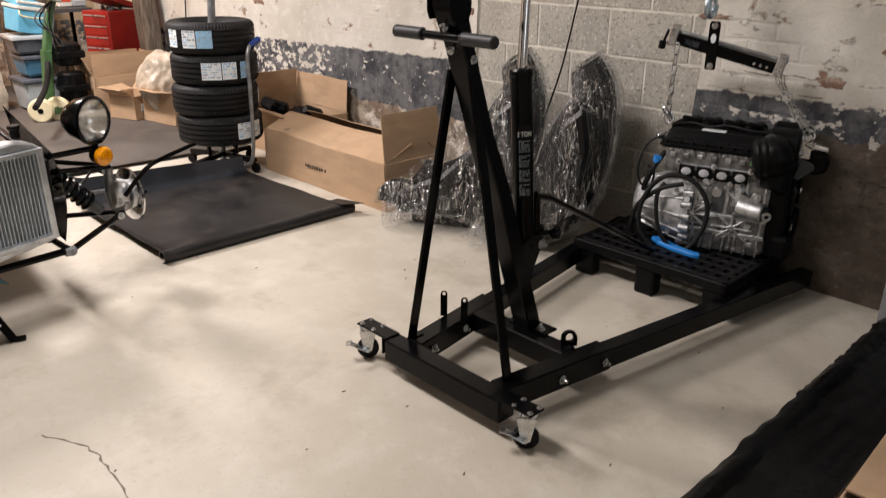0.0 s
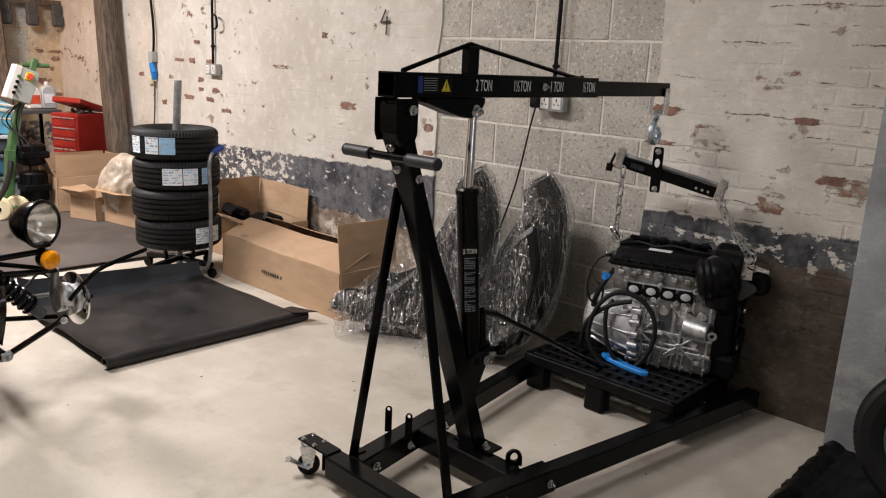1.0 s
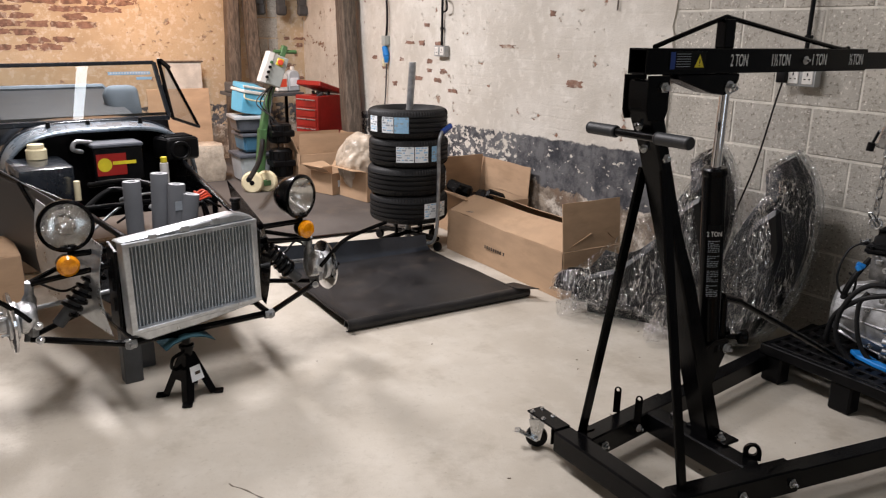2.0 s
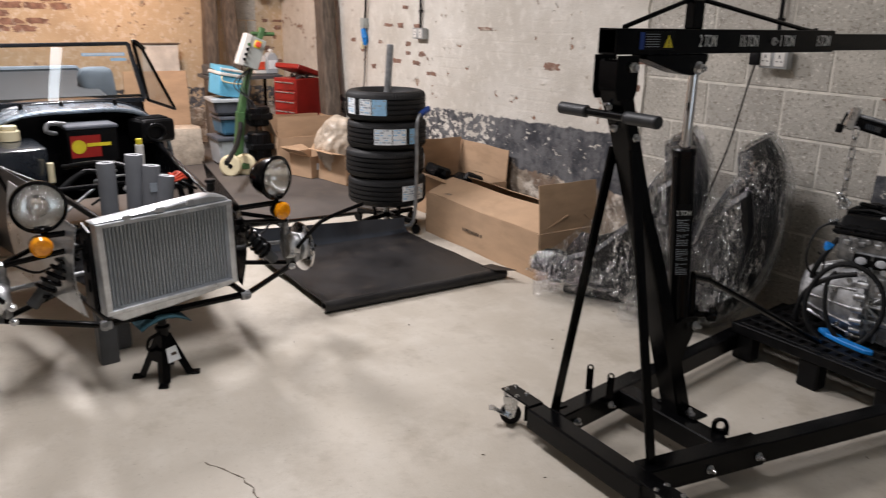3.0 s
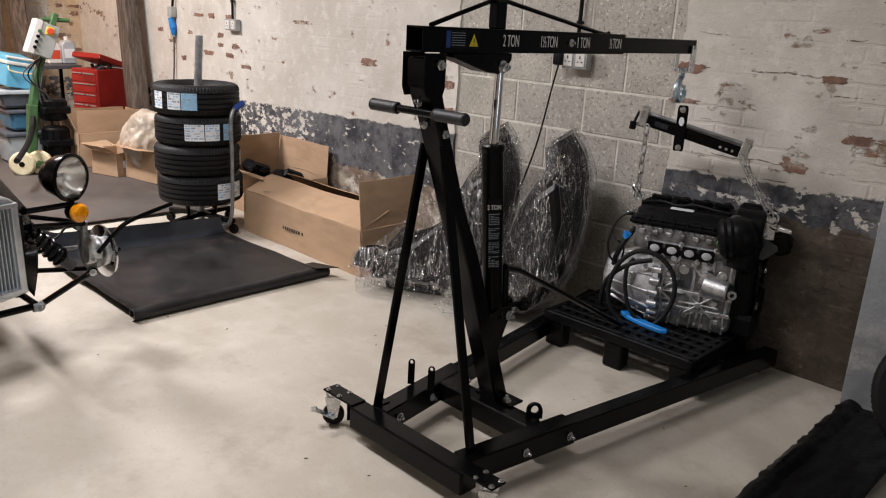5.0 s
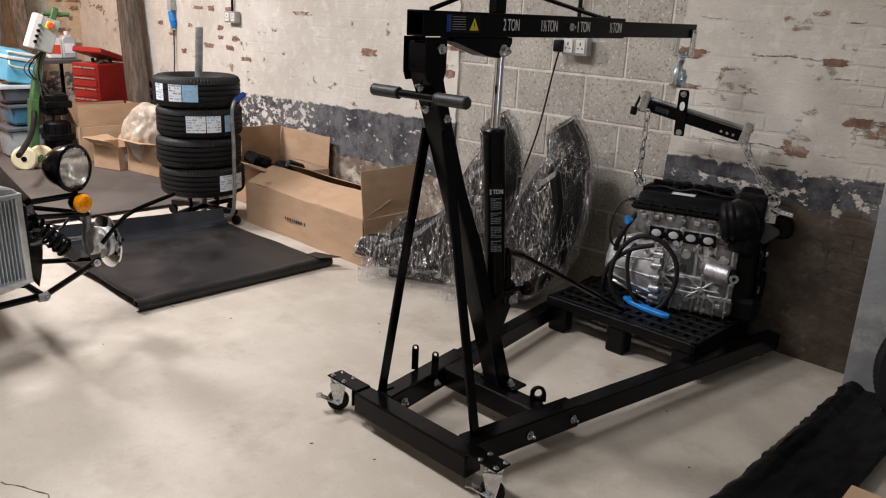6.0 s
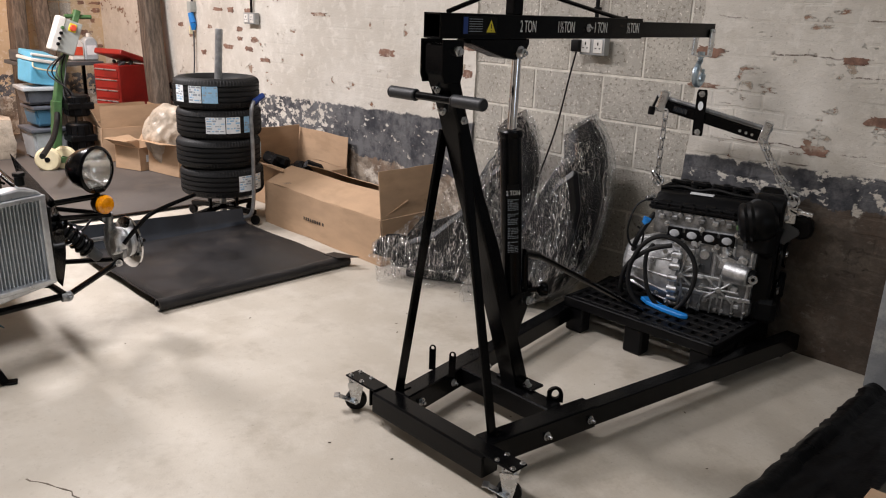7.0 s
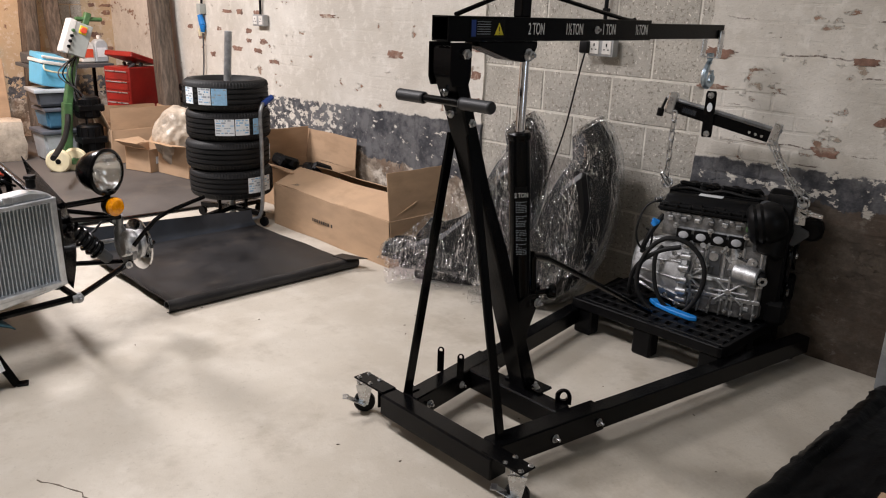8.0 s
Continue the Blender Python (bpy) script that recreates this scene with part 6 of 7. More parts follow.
bm = bmesh.new()
rod(bm, MB @ V((0.066, 0.06, 0.09)), MB @ V((0.09, 0.06, 0.09)), 0.026, seg=20)
part("rotary_switch", bm, M_REDPL, yb, "red rotary switch")
for z0, z1 in ((0.42, 0.60), (0.10, 0.36)):
    bm = bmesh.new()
    rod(bm, (0.05, 0.17, z0), (0.05, 0.17, z1), 0.105, seg=24)
    rbox(bm, (0.06, 0.17, (z0 + z1) / 2), (0.2, 0.22, 0.06), 0.01)
    motor = part("motor", bm, M_BLACKPL, mach, "finned black motor")
    for k in range(12):
        a = 2 * math.pi * k / 12
        bm = bmesh.new()
        beam(bm, (0.05 + 0.107 * math.cos(a), 0.17 + 0.107 * math.sin(a), z0 + 0.02), (0.05 + 0.107 * math.cos(a), 0.17 + 0.107 * math.sin(a), z1 - 0.02), 0.006, 0.012, 0)
        part("fin", bm, M_BLACKPL, motor)
for q in (-0.16, -0.04):
    bm = bmesh.new()
    lathe(bm, [(0.02, -0.03), (0.085, -0.03), (0.10, -0.015), (0.10, 0.015), (0.085, 0.03), (0.02, 0.03)], pose(0.25, q * 1.1, 0.1, 90, 0, 62), 28)
    w = part("nylon_wheel", bm, M_CREAM, mach, "cream nylon wheel")
    bm = bmesh.new()
    lathe(bm, [(0, -0.034), (0.022, -0.034), (0.022, 0.034), (0, 0.034)], pose(0.25, q * 1.1, 0.1, 90, 0, 62), 16)
    part("wheel_hub", bm, M_BLACKPL, w)
bm = bmesh.new()
tube(bm, curve_pts([(0.05, 0.0, 0.45), (0.15, -0.05, 0.36), (0.5, -0.2, 0.30), (0.95, -0.42, 0.26)], 8), 0.022, 10)
part("machine_hose", bm, M_RUBBER, mach, "thick dark hose")
for k in range(5):
    bm = bmesh.new()
    tube(bm, curve_pts([(0.05, 0.12, 0.95), (0.07 + 0.01 * k, 0.1 - 0.04 * k, 0.8), (0.08, 0.06 + 0.02 * k, 0.6), (0.07, 0.14, 0.5 - 0.05 * k)], 6), 0.006, 6)
    part("cable", bm, M_BLACKPL if k % 2 else M_GREYPOST, mach)


def tub(x, y, z, w, d, h, material, lid, label):
    ob = thing("storage_tub", label, "storage tub", pose(x, y, z, 0, 0, 4 * math.sin(9 * z)), "stacked tubs")
    bm = bmesh.new()
    t = bmesh.new()
    bmesh.ops.create_cube(t, size=1)
    for v in t.verts:
        k = 0.86 if v.co.z < 0 else 1.0
        v.co = V((v.co.x * d * k, v.co.y * w * k, (v.co.z + 0.5) * h))
    bmesh.ops.bevel(t, geom=t.edges[:], offset=0.02, segments=2, affect="EDGES")
    merge(bm, t)
    part("tub_body", bm, material, ob)
    bm = bmesh.new()
    rbox(bm, (0, 0, h + 0.004), (d + 0.03, w + 0.03, 0.03), 0.008, seg=2)
    part("lid", bm, lid, ob)


M_TUBCLEAR = mat("cloudy_plastic", (0.42, 0.45, 0.47), 0.35, var=0.15, scale=9)
M_TUBBLUE = mat("dull_blue_plastic", (0.06, 0.17, 0.27), 0.4, var=0.2)
M_TUBGREY = mat("dark_grey_plastic", (0.09, 0.1, 0.12), 0.4, var=0.25)
tub(-4.75, 2.44, 0.01, 0.30, 0.36, 0.26, M_TUBCLEAR, M_TUBGREY, "cloudy plastic storage tub full of parts")
tub(-4.75, 2.45, 0.305, 0.24, 0.32, 0.16, M_TUBBLUE, M_TUBGREY, "dull blue storage tub with a dark lid")
tub(-4.75, 2.43, 0.50, 0.30, 0.36, 0.13, M_TUBGREY, M_TUBCLEAR, "dark grey storage tub with a cloudy lid")
esky = thing("cool_box", "sky-blue cool box with a white lid tilted on the tubs", "cool box", pose(-4.74, 2.41, 0.672, 0, 0, 8) @ pose(0, 0, 0, -10, 3, 0) @ Matrix.Diagonal((0.85, 0.8, 0.95, 1)))
bm = bmesh.new()
prism(bm, [(-0.12, 0.0), (0.13, 0.0), (0.15, 0.2), (-0.14, 0.2)], 0.30, pose(0, 0, 0, 90, 0, 90), 0.012)
part("box_body", bm, M_ESKYBLUE, esky)
bm = bmesh.new()
rbox(bm, (0, 0.005, 0.215), (0.33, 0.31, 0.03), 0.01, seg=2)
part("rim", bm, M_WHITEPL, esky, "white rim band")
bm = bmesh.new()
rbox(bm, (-0.01, 0.01, 0.255), (0.31, 0.285, 0.05), 0.014, (0, 4, 0), seg=2)
lid_ob = part("lid", bm, M_ESKYBLUE, esky)
bm = bmesh.new()
rbox(bm, (0.14, 0.0, 0.262), (0.03, 0.29, 0.022), 0.006, (0, 4, 0))
part("lid_band", bm, M_WHITEPL, lid_ob, "white band on the lid")
bm = bmesh.new()
tube(bm, curve_pts([(0.165, -0.13, 0.19), (0.185, -0.12, 0.15), (0.187, 0.0, 0.14), (0.185, 0.12, 0.15), (0.165, 0.13, 0.19)], 5), 0.008, 8)
part("carry_handle", bm, M_CREAM, esky, "cream carry handle")
for k, (x, y, w, d, h, mm, lab) in enumerate(((-4.95, 2.0, 0.42, 0.3, 0.36, M_MILKY, "white carton with loose wrapping"), (-5.3, 1.6, 0.5, 0.4, 0.3, M_MILKY, "pinkish plastic-wrapped parcel"))):
    ob = thing("wrapped_parcel", lab + " on the floor", "parcel", pose(x, y, 0.01, 0, 0, 14 * k))
    bm = bmesh.new()
    t = bmesh.new()
    rbox(t, (0, 0, h / 2), (d, w, h), 0.03, seg=2)
    bmesh.ops.subdivide_edges(t, edges=t.edges[:], cuts=2, use_grid_fill=True)
    for v in t.verts:
        q = noise.noise((v.co.x * 8 + k, v.co.y * 8, v.co.z * 8))
        v.co += V((q, q, q)) * 0.02
        v.co.z = max(0, v.co.z)
    merge(bm, t)
    part("wrap", bm, mm, ob)
# work table with cans
table = thing("work_table", "dark metal-legged work table by the end wall", "table", pose(-5.35, 2.78, 0))
bm = bmesh.new()
rbox(bm, (0, 0, 0.80), (0.5, 0.75, 0.035), 0.004)
part("tabletop", bm, M_GREYPOST, table)
for dx in (-0.22, 0.22):
    for dy in (-0.14, 0.34):
        bm = bmesh.new()
        beam(bm, (dx, dy, 0.0), (dx, dy, 0.785), 0.03, 0.03, 0.002)
        part("leg", bm, M_BLACK, table)
tray = thing("parts_tray", "dark plastic parts tray on the work table", "tray", pose(-5.3, 2.55, 0.818))
bm = bmesh.new()
rbox(bm, (0, 0, 0.05), (0.34, 0.26, 0.1), 0.01)
part("tray_body", bm, M_GREYPOST, tray)
for y, h, mm, lab in ((2.97, 0.20, M_WHITEPL, "white plastic jug with a blue cap and label"), (3.1, 0.22, M_TUBCLEAR, "cloudy plastic jerry can")):
    ob = thing("plastic_can", lab + " on the table", "can", pose(-5.3, y, 0.818))
    bm = bmesh.new()
    prism(bm, [(-0.065, 0), (0.065, 0), (0.065, h * 0.8), (0.03, h), (-0.03, h), (-0.065, h * 0.85)], 0.12, pose(0, 0, 0, 90, 0, 90), 0.012)
    part("can_body", bm, mm, ob)
    bm = bmesh.new()
    rod(bm, (0, 0.0, h), (0, 0.0, h + 0.035), 0.02)
    part("cap", bm, M_BLUE if y < 3 else M_WHITEPL, ob)
    bm = bmesh.new()
    rbox(bm, (0.062, 0, h * 0.45), (0.003, 0.09, h * 0.4), 0)
    part("label_patch", bm, M_LABEL if y > 3 else M_REDPL, ob)
# red tool chest on a carton
base = thing("white_carton", "white cardboard carton under the tool chest", "carton", pose(-4.95, 3.24, 0.01))
bm = bmesh.new()
rbox(bm, (0, 0, 0.175), (0.46, 0.62, 0.35), 0.006)
part("carton_body", bm, M_WHITEPL, base)
chest = thing("tool_chest", "red steel tool chest with drawers and a raised lid", "tool chest", pose(-4.95, 3.25, 0.362, 0, 0, -70))
bm = bmesh.new()
rbox(bm, (0, 0, 0.22), (0.34, 0.34, 0.44), 0.008)
body = part("chest_body", bm, M_RED, chest)
for k in range(4):
    bm = bmesh.new()
    rbox(bm, (0.172, 0.0, 0.07 + 0.098 * k), (0.012, 0.30, 0.084), 0.004)
    dr = part("drawer", bm, M_RED, body)
    bm = bmesh.new()
    rbox(bm, (0.182, 0.0, 0.105 + 0.098 * k), (0.012, 0.28, 0.012), 0.003)
    part("drawer_pull", bm, M_SILVERTRIM, dr, "bright drawer pull")
bm = bmesh.new()
rbox(bm, (-0.03, 0, 0.515), (0.35, 0.36, 0.05), 0.008, (0, -17, 0))
part("lid", bm, M_RED, chest)
for k in range(7):
    bm = bmesh.new()
    rbox(bm, (random.uniform(-0.1, 0.14), -0.13 + 0.043 * k, 0.445), (0.1, 0.03, 0.03), 0.006, (0, random.uniform(-25, 25), random.uniform(0, 60)))
    part("loose_tool", bm, M_GREYPOST, chest)
# cartons and bag
carton("large open brown cardboard carton on the dark floor", pose(-4.42, 3.04, 0.01, 0, 0, -4), 0.44, 0.56, 0.30, {"s": (24, 0.18), "n": (6, 0.16), "e": (3, 0.19), "w": (10, 0.16)}, crush=0.012)
sm = carton("small open brown cardboard carton with a white label", pose(-3.86, 2.92, 0.01, 0, 0, 18), 0.3, 0.26, 0.2, {"s": (60, 0.12), "w": (75, 0.13), "n": (40, 0.1)}, crush=0.01)
bm = bmesh.new()
rbox(bm, (0.151, 0.0, 0.1), (0.002, 0.12, 0.06), 0)
part("paper_label", bm, M_LABEL, sm, "white paper label")
carton("brown cardboard carton holding a plastic bag", pose(-3.5, 3.12, 0.01, 0, 0, 10), 0.42, 0.34, 0.26, {"s": (80, 0.14)}, crush=0.01)
bag = thing("plastic_bag", "crumpled milky plastic bag stuffed into a carton", "bag", pose(-3.55, 3.08, 0.02))
bm = bmesh.new()
t = bmesh.new()
bmesh.ops.create_icosphere(t, subdivisions=5, radius=1)
for v in t.verts:
    c = v.co.copy()
    k = 1 + 0.14 * noise.noise(c * 1.7) + 0.10 * (1 - 2 * abs(noise.noise(c * 2.6))) + 0.03 * noise.noise(c * 7)
    v.co = V((c.x * 0.19 * k, c.y * 0.2 * k, 0.30 + c.z * 0.24 * k))
merge(bm, t)
part("film", bm, M_MILKY, bag, smooth=70)
bd = thing("brown_board", "brown cardboard sheet leaning near the end wall", "board", pose(-5.55, 1.98, 0.01))
bm = bmesh.new()
rbox(bm, (0, 0, 0.42), (0.02, 0.62, 0.84), 0.003, (0, -6, 0))
part("sheet", bm, M_CARD, bd)
fr = thing("framed_panel", "pale framed panel leaning on the end wall", "panel", pose(-6.02, 2.15, 0.0))
bm = bmesh.new()
rbox(bm, (0, 0, 0.55), (0.02, 0.38, 1.1), 0.003, (0, -4, 0))
part("pale_panel", bm, M_CEIL, fr)
bm = bmesh.new()
rbox(bm, (-0.03, 0, 1.1), (0.03, 0.42, 0.02), 0.003, (0, -4, 0))
part("top_edge", bm, M_WOOD, fr)
lc = carton("torn brown cardboard carton with loose wrapping", pose(-5.2, 1.2, 0.01, 0, 0, 20), 0.5, 0.5, 0.45, {"s": (30, 0.2), "e": (10, 0.22), "n": (20, 0.2)}, crush=0.02)
bx = carton("brown cardboard carton with slotted top beside the car", pose(-1.62, 0.02, 0, 0, 0, 4), 0.45, 0.5, 0.38, {"n": (-88, 0.24), "s": (-84, 0.24)}, crush=0.006)
fm = thing("floor_mat", "black rubber mat lying on the floor beside the car", "mat", pose(-0.4, -0.62, 0))
bm = bmesh.new()
sheet(bm, lambda u, v: (-0.9 + 2.0 * u, -0.6 + 1.25 * v + 0.008 * noise.noise((u * 6, v, 0)), 0.006 + 0.002 * noise.noise((u * 8, v * 8, 0))), 24, 14, 0.005)
part("sheet", bm, M_SHEETRUB, fm)

# ---- open kit car on stands ----
CM = pose(-0.425, 0.86, 0, 0, 0, 6.5)
car = thing("kit_car", "unfinished dark open sports car without nose or wheels, raised on stands", "car", CM)
# radiator
RM = pose(0.10, -0.025, 0.512, 0, 0, 7) @ pose(0, 0, 0, 1.0, 0, 0)
RW, RH = 0.264, 0.168
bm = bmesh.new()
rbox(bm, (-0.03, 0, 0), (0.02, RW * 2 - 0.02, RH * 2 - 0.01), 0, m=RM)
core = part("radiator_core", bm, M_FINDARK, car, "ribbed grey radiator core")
bmf = bmesh.new()
rbox(bmf, (0, 0, 0), (0.030, 0.0032, RH * 2 - 0.012), 0.0008)
FIN = mesh_of("fin", bmf, M_FIN)
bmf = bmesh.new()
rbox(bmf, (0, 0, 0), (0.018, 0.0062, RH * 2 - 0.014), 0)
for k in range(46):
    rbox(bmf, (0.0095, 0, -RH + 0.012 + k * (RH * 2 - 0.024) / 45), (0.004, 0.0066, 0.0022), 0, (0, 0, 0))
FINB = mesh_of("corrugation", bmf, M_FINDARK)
NF = 36
for k in range(NF):
    y = -RW + 0.014 + k * (2 * RW - 0.028) / (NF - 1)
    share("fin", FIN, core, RM @ pose(-0.008, y, 0))
    if k < NF - 1:
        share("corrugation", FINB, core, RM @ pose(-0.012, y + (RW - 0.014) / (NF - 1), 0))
bm = bmesh.new()
for s in (-1, 1):
    beam(bm, (0, s * (RW + 0.001), -RH - 0.01), (0, s * (RW + 0.001), RH + 0.01), 0.026, 0.055, 0.003, up=(1, 0, 0), m=RM)
    beam(bm, (0.001, -RW - 0.015, s * (RH + 0.002)), (0.001, RW + 0.015, s * (RH + 0.001)), 0.055, 0.018, 0.003, up=(0, 0, 1), m=RM)
rad = part("radiator_frame", bm, M_RADALLOY, car, "bright alloy radiator frame")
bm = bmesh.new()
prism(bm, [(-RW - 0.02, RH + 0.009), (RW + 0.012, RH + 0.009), (RW - 0.01, RH + 0.03), (RW - 0.08, RH + 0.045), (-RW - 0.015, RH + 0.016)], 0.075, RM @ Matrix(((0, 0, 1, -0.02), (1, 0, 0, 0), (0, 1, 0, 0), (0, 0, 0, 1))), 0.006)
for q in (-0.16, -0.03, 0.1):
    rbox(bm, (0.022, q, RH + 0.014 + 0.06 * (q + 0.2)), (0.012, 0.035, 0.022), 0.003, m=RM)
part("top_tank", bm, M_RADALLOY, rad, "welded alloy header tank")
bm = bmesh.new()
prism(bm, [(-RW - 0.01, -RH - 0.009), (RW + 0.012, -RH - 0.009), (RW + 0.01, -RH - 0.018), (-0.02, -RH - 0.045), (-RW + 0.05, -RH - 0.05)], 0.07, RM @ Matrix(((0, 0, 1, -0.02), (1, 0, 0, 0), (0, 1, 0, 0), (0, 0, 0, 1))), 0.005)
part("bottom_tank", bm, M_RADALLOY, rad, "welded alloy bottom tank")
bm = bmesh.new()
rod(bm, RM @ V((-0.02, RW - 0.05, RH + 0.05)), RM @ V((-0.02, RW - 0.05, RH + 0.085)), 0.017, seg=14)
rod(bm, RM @ V((-0.02, RW - 0.05, RH + 0.085)), RM @ V((-0.02, RW - 0.05, RH + 0.10)), 0.022, seg=10)
part("filler_neck", bm, M_BLACKPL, rad, "black filler cap")
# black ducting and inner skins beside the radiator
for s in (-1, 1):
    bm = bmesh.new()
    prism(bm, [(0.06, 0.33), (0.08, 0.64), (-0.02, 0.66), (-0.06, 0.32)], 0.012, pose(0, s * 0.285 - 0.02, 0, 90, 0, 0), 0.002)
    for k in range(3):
        rbox(bm, (0.03, s * 0.293 - 0.02, 0.42 + 0.08 * k), (0.02, 0.008, 0.05), 0.002)
    part("duct_plate", bm, M_BLACKPL, car)
    bm = bmesh.new()
    sheet(bm, lambda u, v: (0.05 - 0.62 * u, s * (0.315 + 0.10 * u + 0.03 * math.sin(v * 3)) - 0.02, 0.30 + 0.02 * u + (0.36 + 0.06 * u) * v), 8, 8, 0.0025)
    part("side_skin", bm, M_SILVERTRIM if s < 0 else M_BLACK, car, "bare alloy side skin" if s < 0 else "")
# chassis tubes
def tube_part(name, pts, r, material=M_BLACK, parent=None, label=""):
    bm = bmesh.new()
    tube(bm, pts, r, 10)
    return part(name, bm, material, parent or car, label)


for s in (-1, 1):
    tube_part("chassis_rail", [(0.10, s * 0.275, 0.285), (-0.45, s * 0.30, 0.29), (-1.7, s * 0.46, 0.30)], 0.013)
    tube_part("chassis_rail", [(-0.02, s * 0.24, 0.66), (-0.5, s * 0.30, 0.70), (-1.5, s * 0.47, 0.72)], 0.013)
    tube_part("chassis_upright", [(-0.04, s * 0.27, 0.28), (-0.06, s * 0.25, 0.66)], 0.012)
    tube_part("chassis_upright", [(-0.45, s * 0.30, 0.29), (-0.50, s * 0.30, 0.70)], 0.012)
    tube_part("chassis_brace", [(-0.45, s * 0.30, 0.29), (-1.1, s * 0.42, 0.72)], 0.01)
    bm = bmesh.new()
    sheet(bm, lambda u, v: (-0.5 - 1.15 * u, s * (0.32 + 0.17 * u), 0.29 + 0.02 * u + (0.40 + 0.05 * u) * v), 8, 4, 0.003)
    part("bay_side_panel", bm, M_BODY if s > 0 else M_GREYPOST, car, "dark body side panel")
tube_part("chassis_cross_tube", [(0.09, -0.29, 0.275), (0.09, 0.29, 0.275)], 0.014)
tube_part("chassis_cross_tube", [(-0.04, -0.25, 0.655), (-0.04, 0.25, 0.655)], 0.012)
tube_part("chassis_cross_tube", [(-0.5, -0.30, 0.69), (-0.5, 0.30, 0.69)], 0.012)
bm = bmesh.new()
sheet(bm, lambda u, v: (-0.15 - 1.2 * u, (v - 0.5) * (0.5 + 0.4 * u), 0.33), 4, 4, 0.004)
part("bay_floor", bm, M_BLACK, car)
for k in range(9):
    a = V((random.uniform(-1.1, -0.35), random.uniform(-0.28, 0.34), random.uniform(0.5, 0.62)))
    b = V((random.uniform(-1.3, -0.3), random.uniform(-0.3, 0.36), random.uniform(0.56, 0.70)))
    tube_part("bay_pipe", curve_pts([a, (a + b) / 2 + V((0, 0, 0.07)), b], 6), random.choice((0.006, 0.009, 0.014)), random.choice((M_BLACKPL, M_STEEL, M_RUBBER)))
# suspension
for s in (-1, 1):
    hub_y = s * 0.655
    tube_part("lower_wishbone", [(0.09, s * 0.29, 0.272), (-0.06, s * 0.60, 0.315)], 0.0125)
    tube_part("lower_wishbone", [(-0.38, s * 0.30, 0.29), (-0.08, s * 0.60, 0.315)], 0.011)
    tube_part("upper_wishbone", [(0.0, s * 0.25, 0.575), (-0.07, s * 0.575, 0.525)], 0.011)
    tube_part("upper_wishbone", [(-0.26, s * 0.27, 0.585), (-0.09, s * 0.575, 0.525)], 0.010)
    tube_part("steering_rod", [(-0.16, s * 0.2, 0.42), (-0.15, s * 0.60, 0.40)], 0.009, M_STEEL)
    bm = bmesh.new()
    rod(bm, (0.09, s * 0.285 - 0.02, 0.272), (0.09, s * 0.285 + 0.02, 0.272), 0.02, seg=16)
    nut(bm, (0.10, s * 0.29, 0.272), (1, 0, 0), 0.014, 0.016)
    part("pivot_bush", bm, M_STEEL, car)
    bm = bmesh.new()
    top, bot = V((-0.06, s * 0.315, 0.56)), V((-0.06, s * 0.505, 0.35))
    rod(bm, top, top.lerp(bot, 0.55), 0.018, seg=14)
    rod(bm, top.lerp(bot, 0.5), bot, 0.024, seg=14)
    shock = part("damper", bm, M_GREYPOST, car, "dark steel damper body")
    bm = bmesh.new()
    f = axis_m(top, bot)
    n = (bot - top).length
    tube(bm, [f @ V((0.034 * math.cos(a), 0.034 * math.sin(a), 0.02 + (n * 0.72) * k / 90)) for k, a in ((k, 2 * math.pi * 7 * k / 90) for k in range(91))], 0.0078, 7)
    part("coil_spring", bm, M_BLACK, shock, "black coil spring")
    bm = bmesh.new()
    tube(bm, curve_pts([(-0.075, s * 0.602, 0.30), (-0.10, s * 0.59, 0.36), (-0.10, s * 0.585, 0.44), (-0.08, s * 0.578, 0.53)], 5), [0.02] * 4 + [0.026] * 8 + [0.016] * 4, 12)
    rbox(bm, (-0.05, s * 0.595, 0.355), (0.06, 0.03, 0.045), 0.012, (0, 10, 20), seg=2)
    upright = part("upright", bm, M_ALLOYDARK, car, "cast steel upright")
    bm = bmesh.new()
    lathe(bm, [(0, 0), (0.05, 0.0), (0.062, 0.012), (0.066, 0.03), (0.058, 0.055), (0.04, 0.065), (0, 0.065)], pose(-0.085, s * 0.57, 0.395, -90 * s, 0, 0), 30)
    part("hub_carrier", bm, M_ALLOY, upright, "bright alloy hub carrier")
    for q, z in ((-0.03, 0.315), (-0.02, 0.375), (-0.11, 0.50)):
        bm = bmesh.new()
        nut(bm, (q, s * 0.575, z), (1, 0, 0), 0.011, 0.014)
        part("bolt", bm, M_ZINC, upright, "bright zinc bolt")
    bm = bmesh.new()
    lathe(bm, [(0.03, -0.006), (0.112, -0.006), (0.115, -0.004), (0.115, 0.004), (0.112, 0.006), (0.03, 0.006)], pose(-0.08, hub_y, 0.385, 90, 0, 0) @ pose(0, 0, 0, 0, 0, 0), 44)
    disc = part("brake_disc", bm, M_CHROME, car, "bright steel brake disc")
    bm = bmesh.new()
    lathe(bm, [(0, -0.05), (0.028, -0.05), (0.032, -0.045), (0.034, -0.02), (0.062, -0.014), (0.064, 0.02), (0, 0.02)], pose(-0.08, hub_y, 0.385, 90 if s > 0 else -90, 0, 0), 30)
    for k in range(4):
        a = math.pi / 4 + math.pi / 2 * k
        rod(bm, (-0.08 + 0.046 * math.cos(a), hub_y, 0.385 + 0.046 * math.sin(a)), (-0.08 + 0.046 * math.cos(a), hub_y + s * 0.04, 0.385 + 0.046 * math.sin(a)), 0.006, seg=8)
    part("wheel_hub", bm, M_ALLOY, disc, "alloy hub with wheel studs")
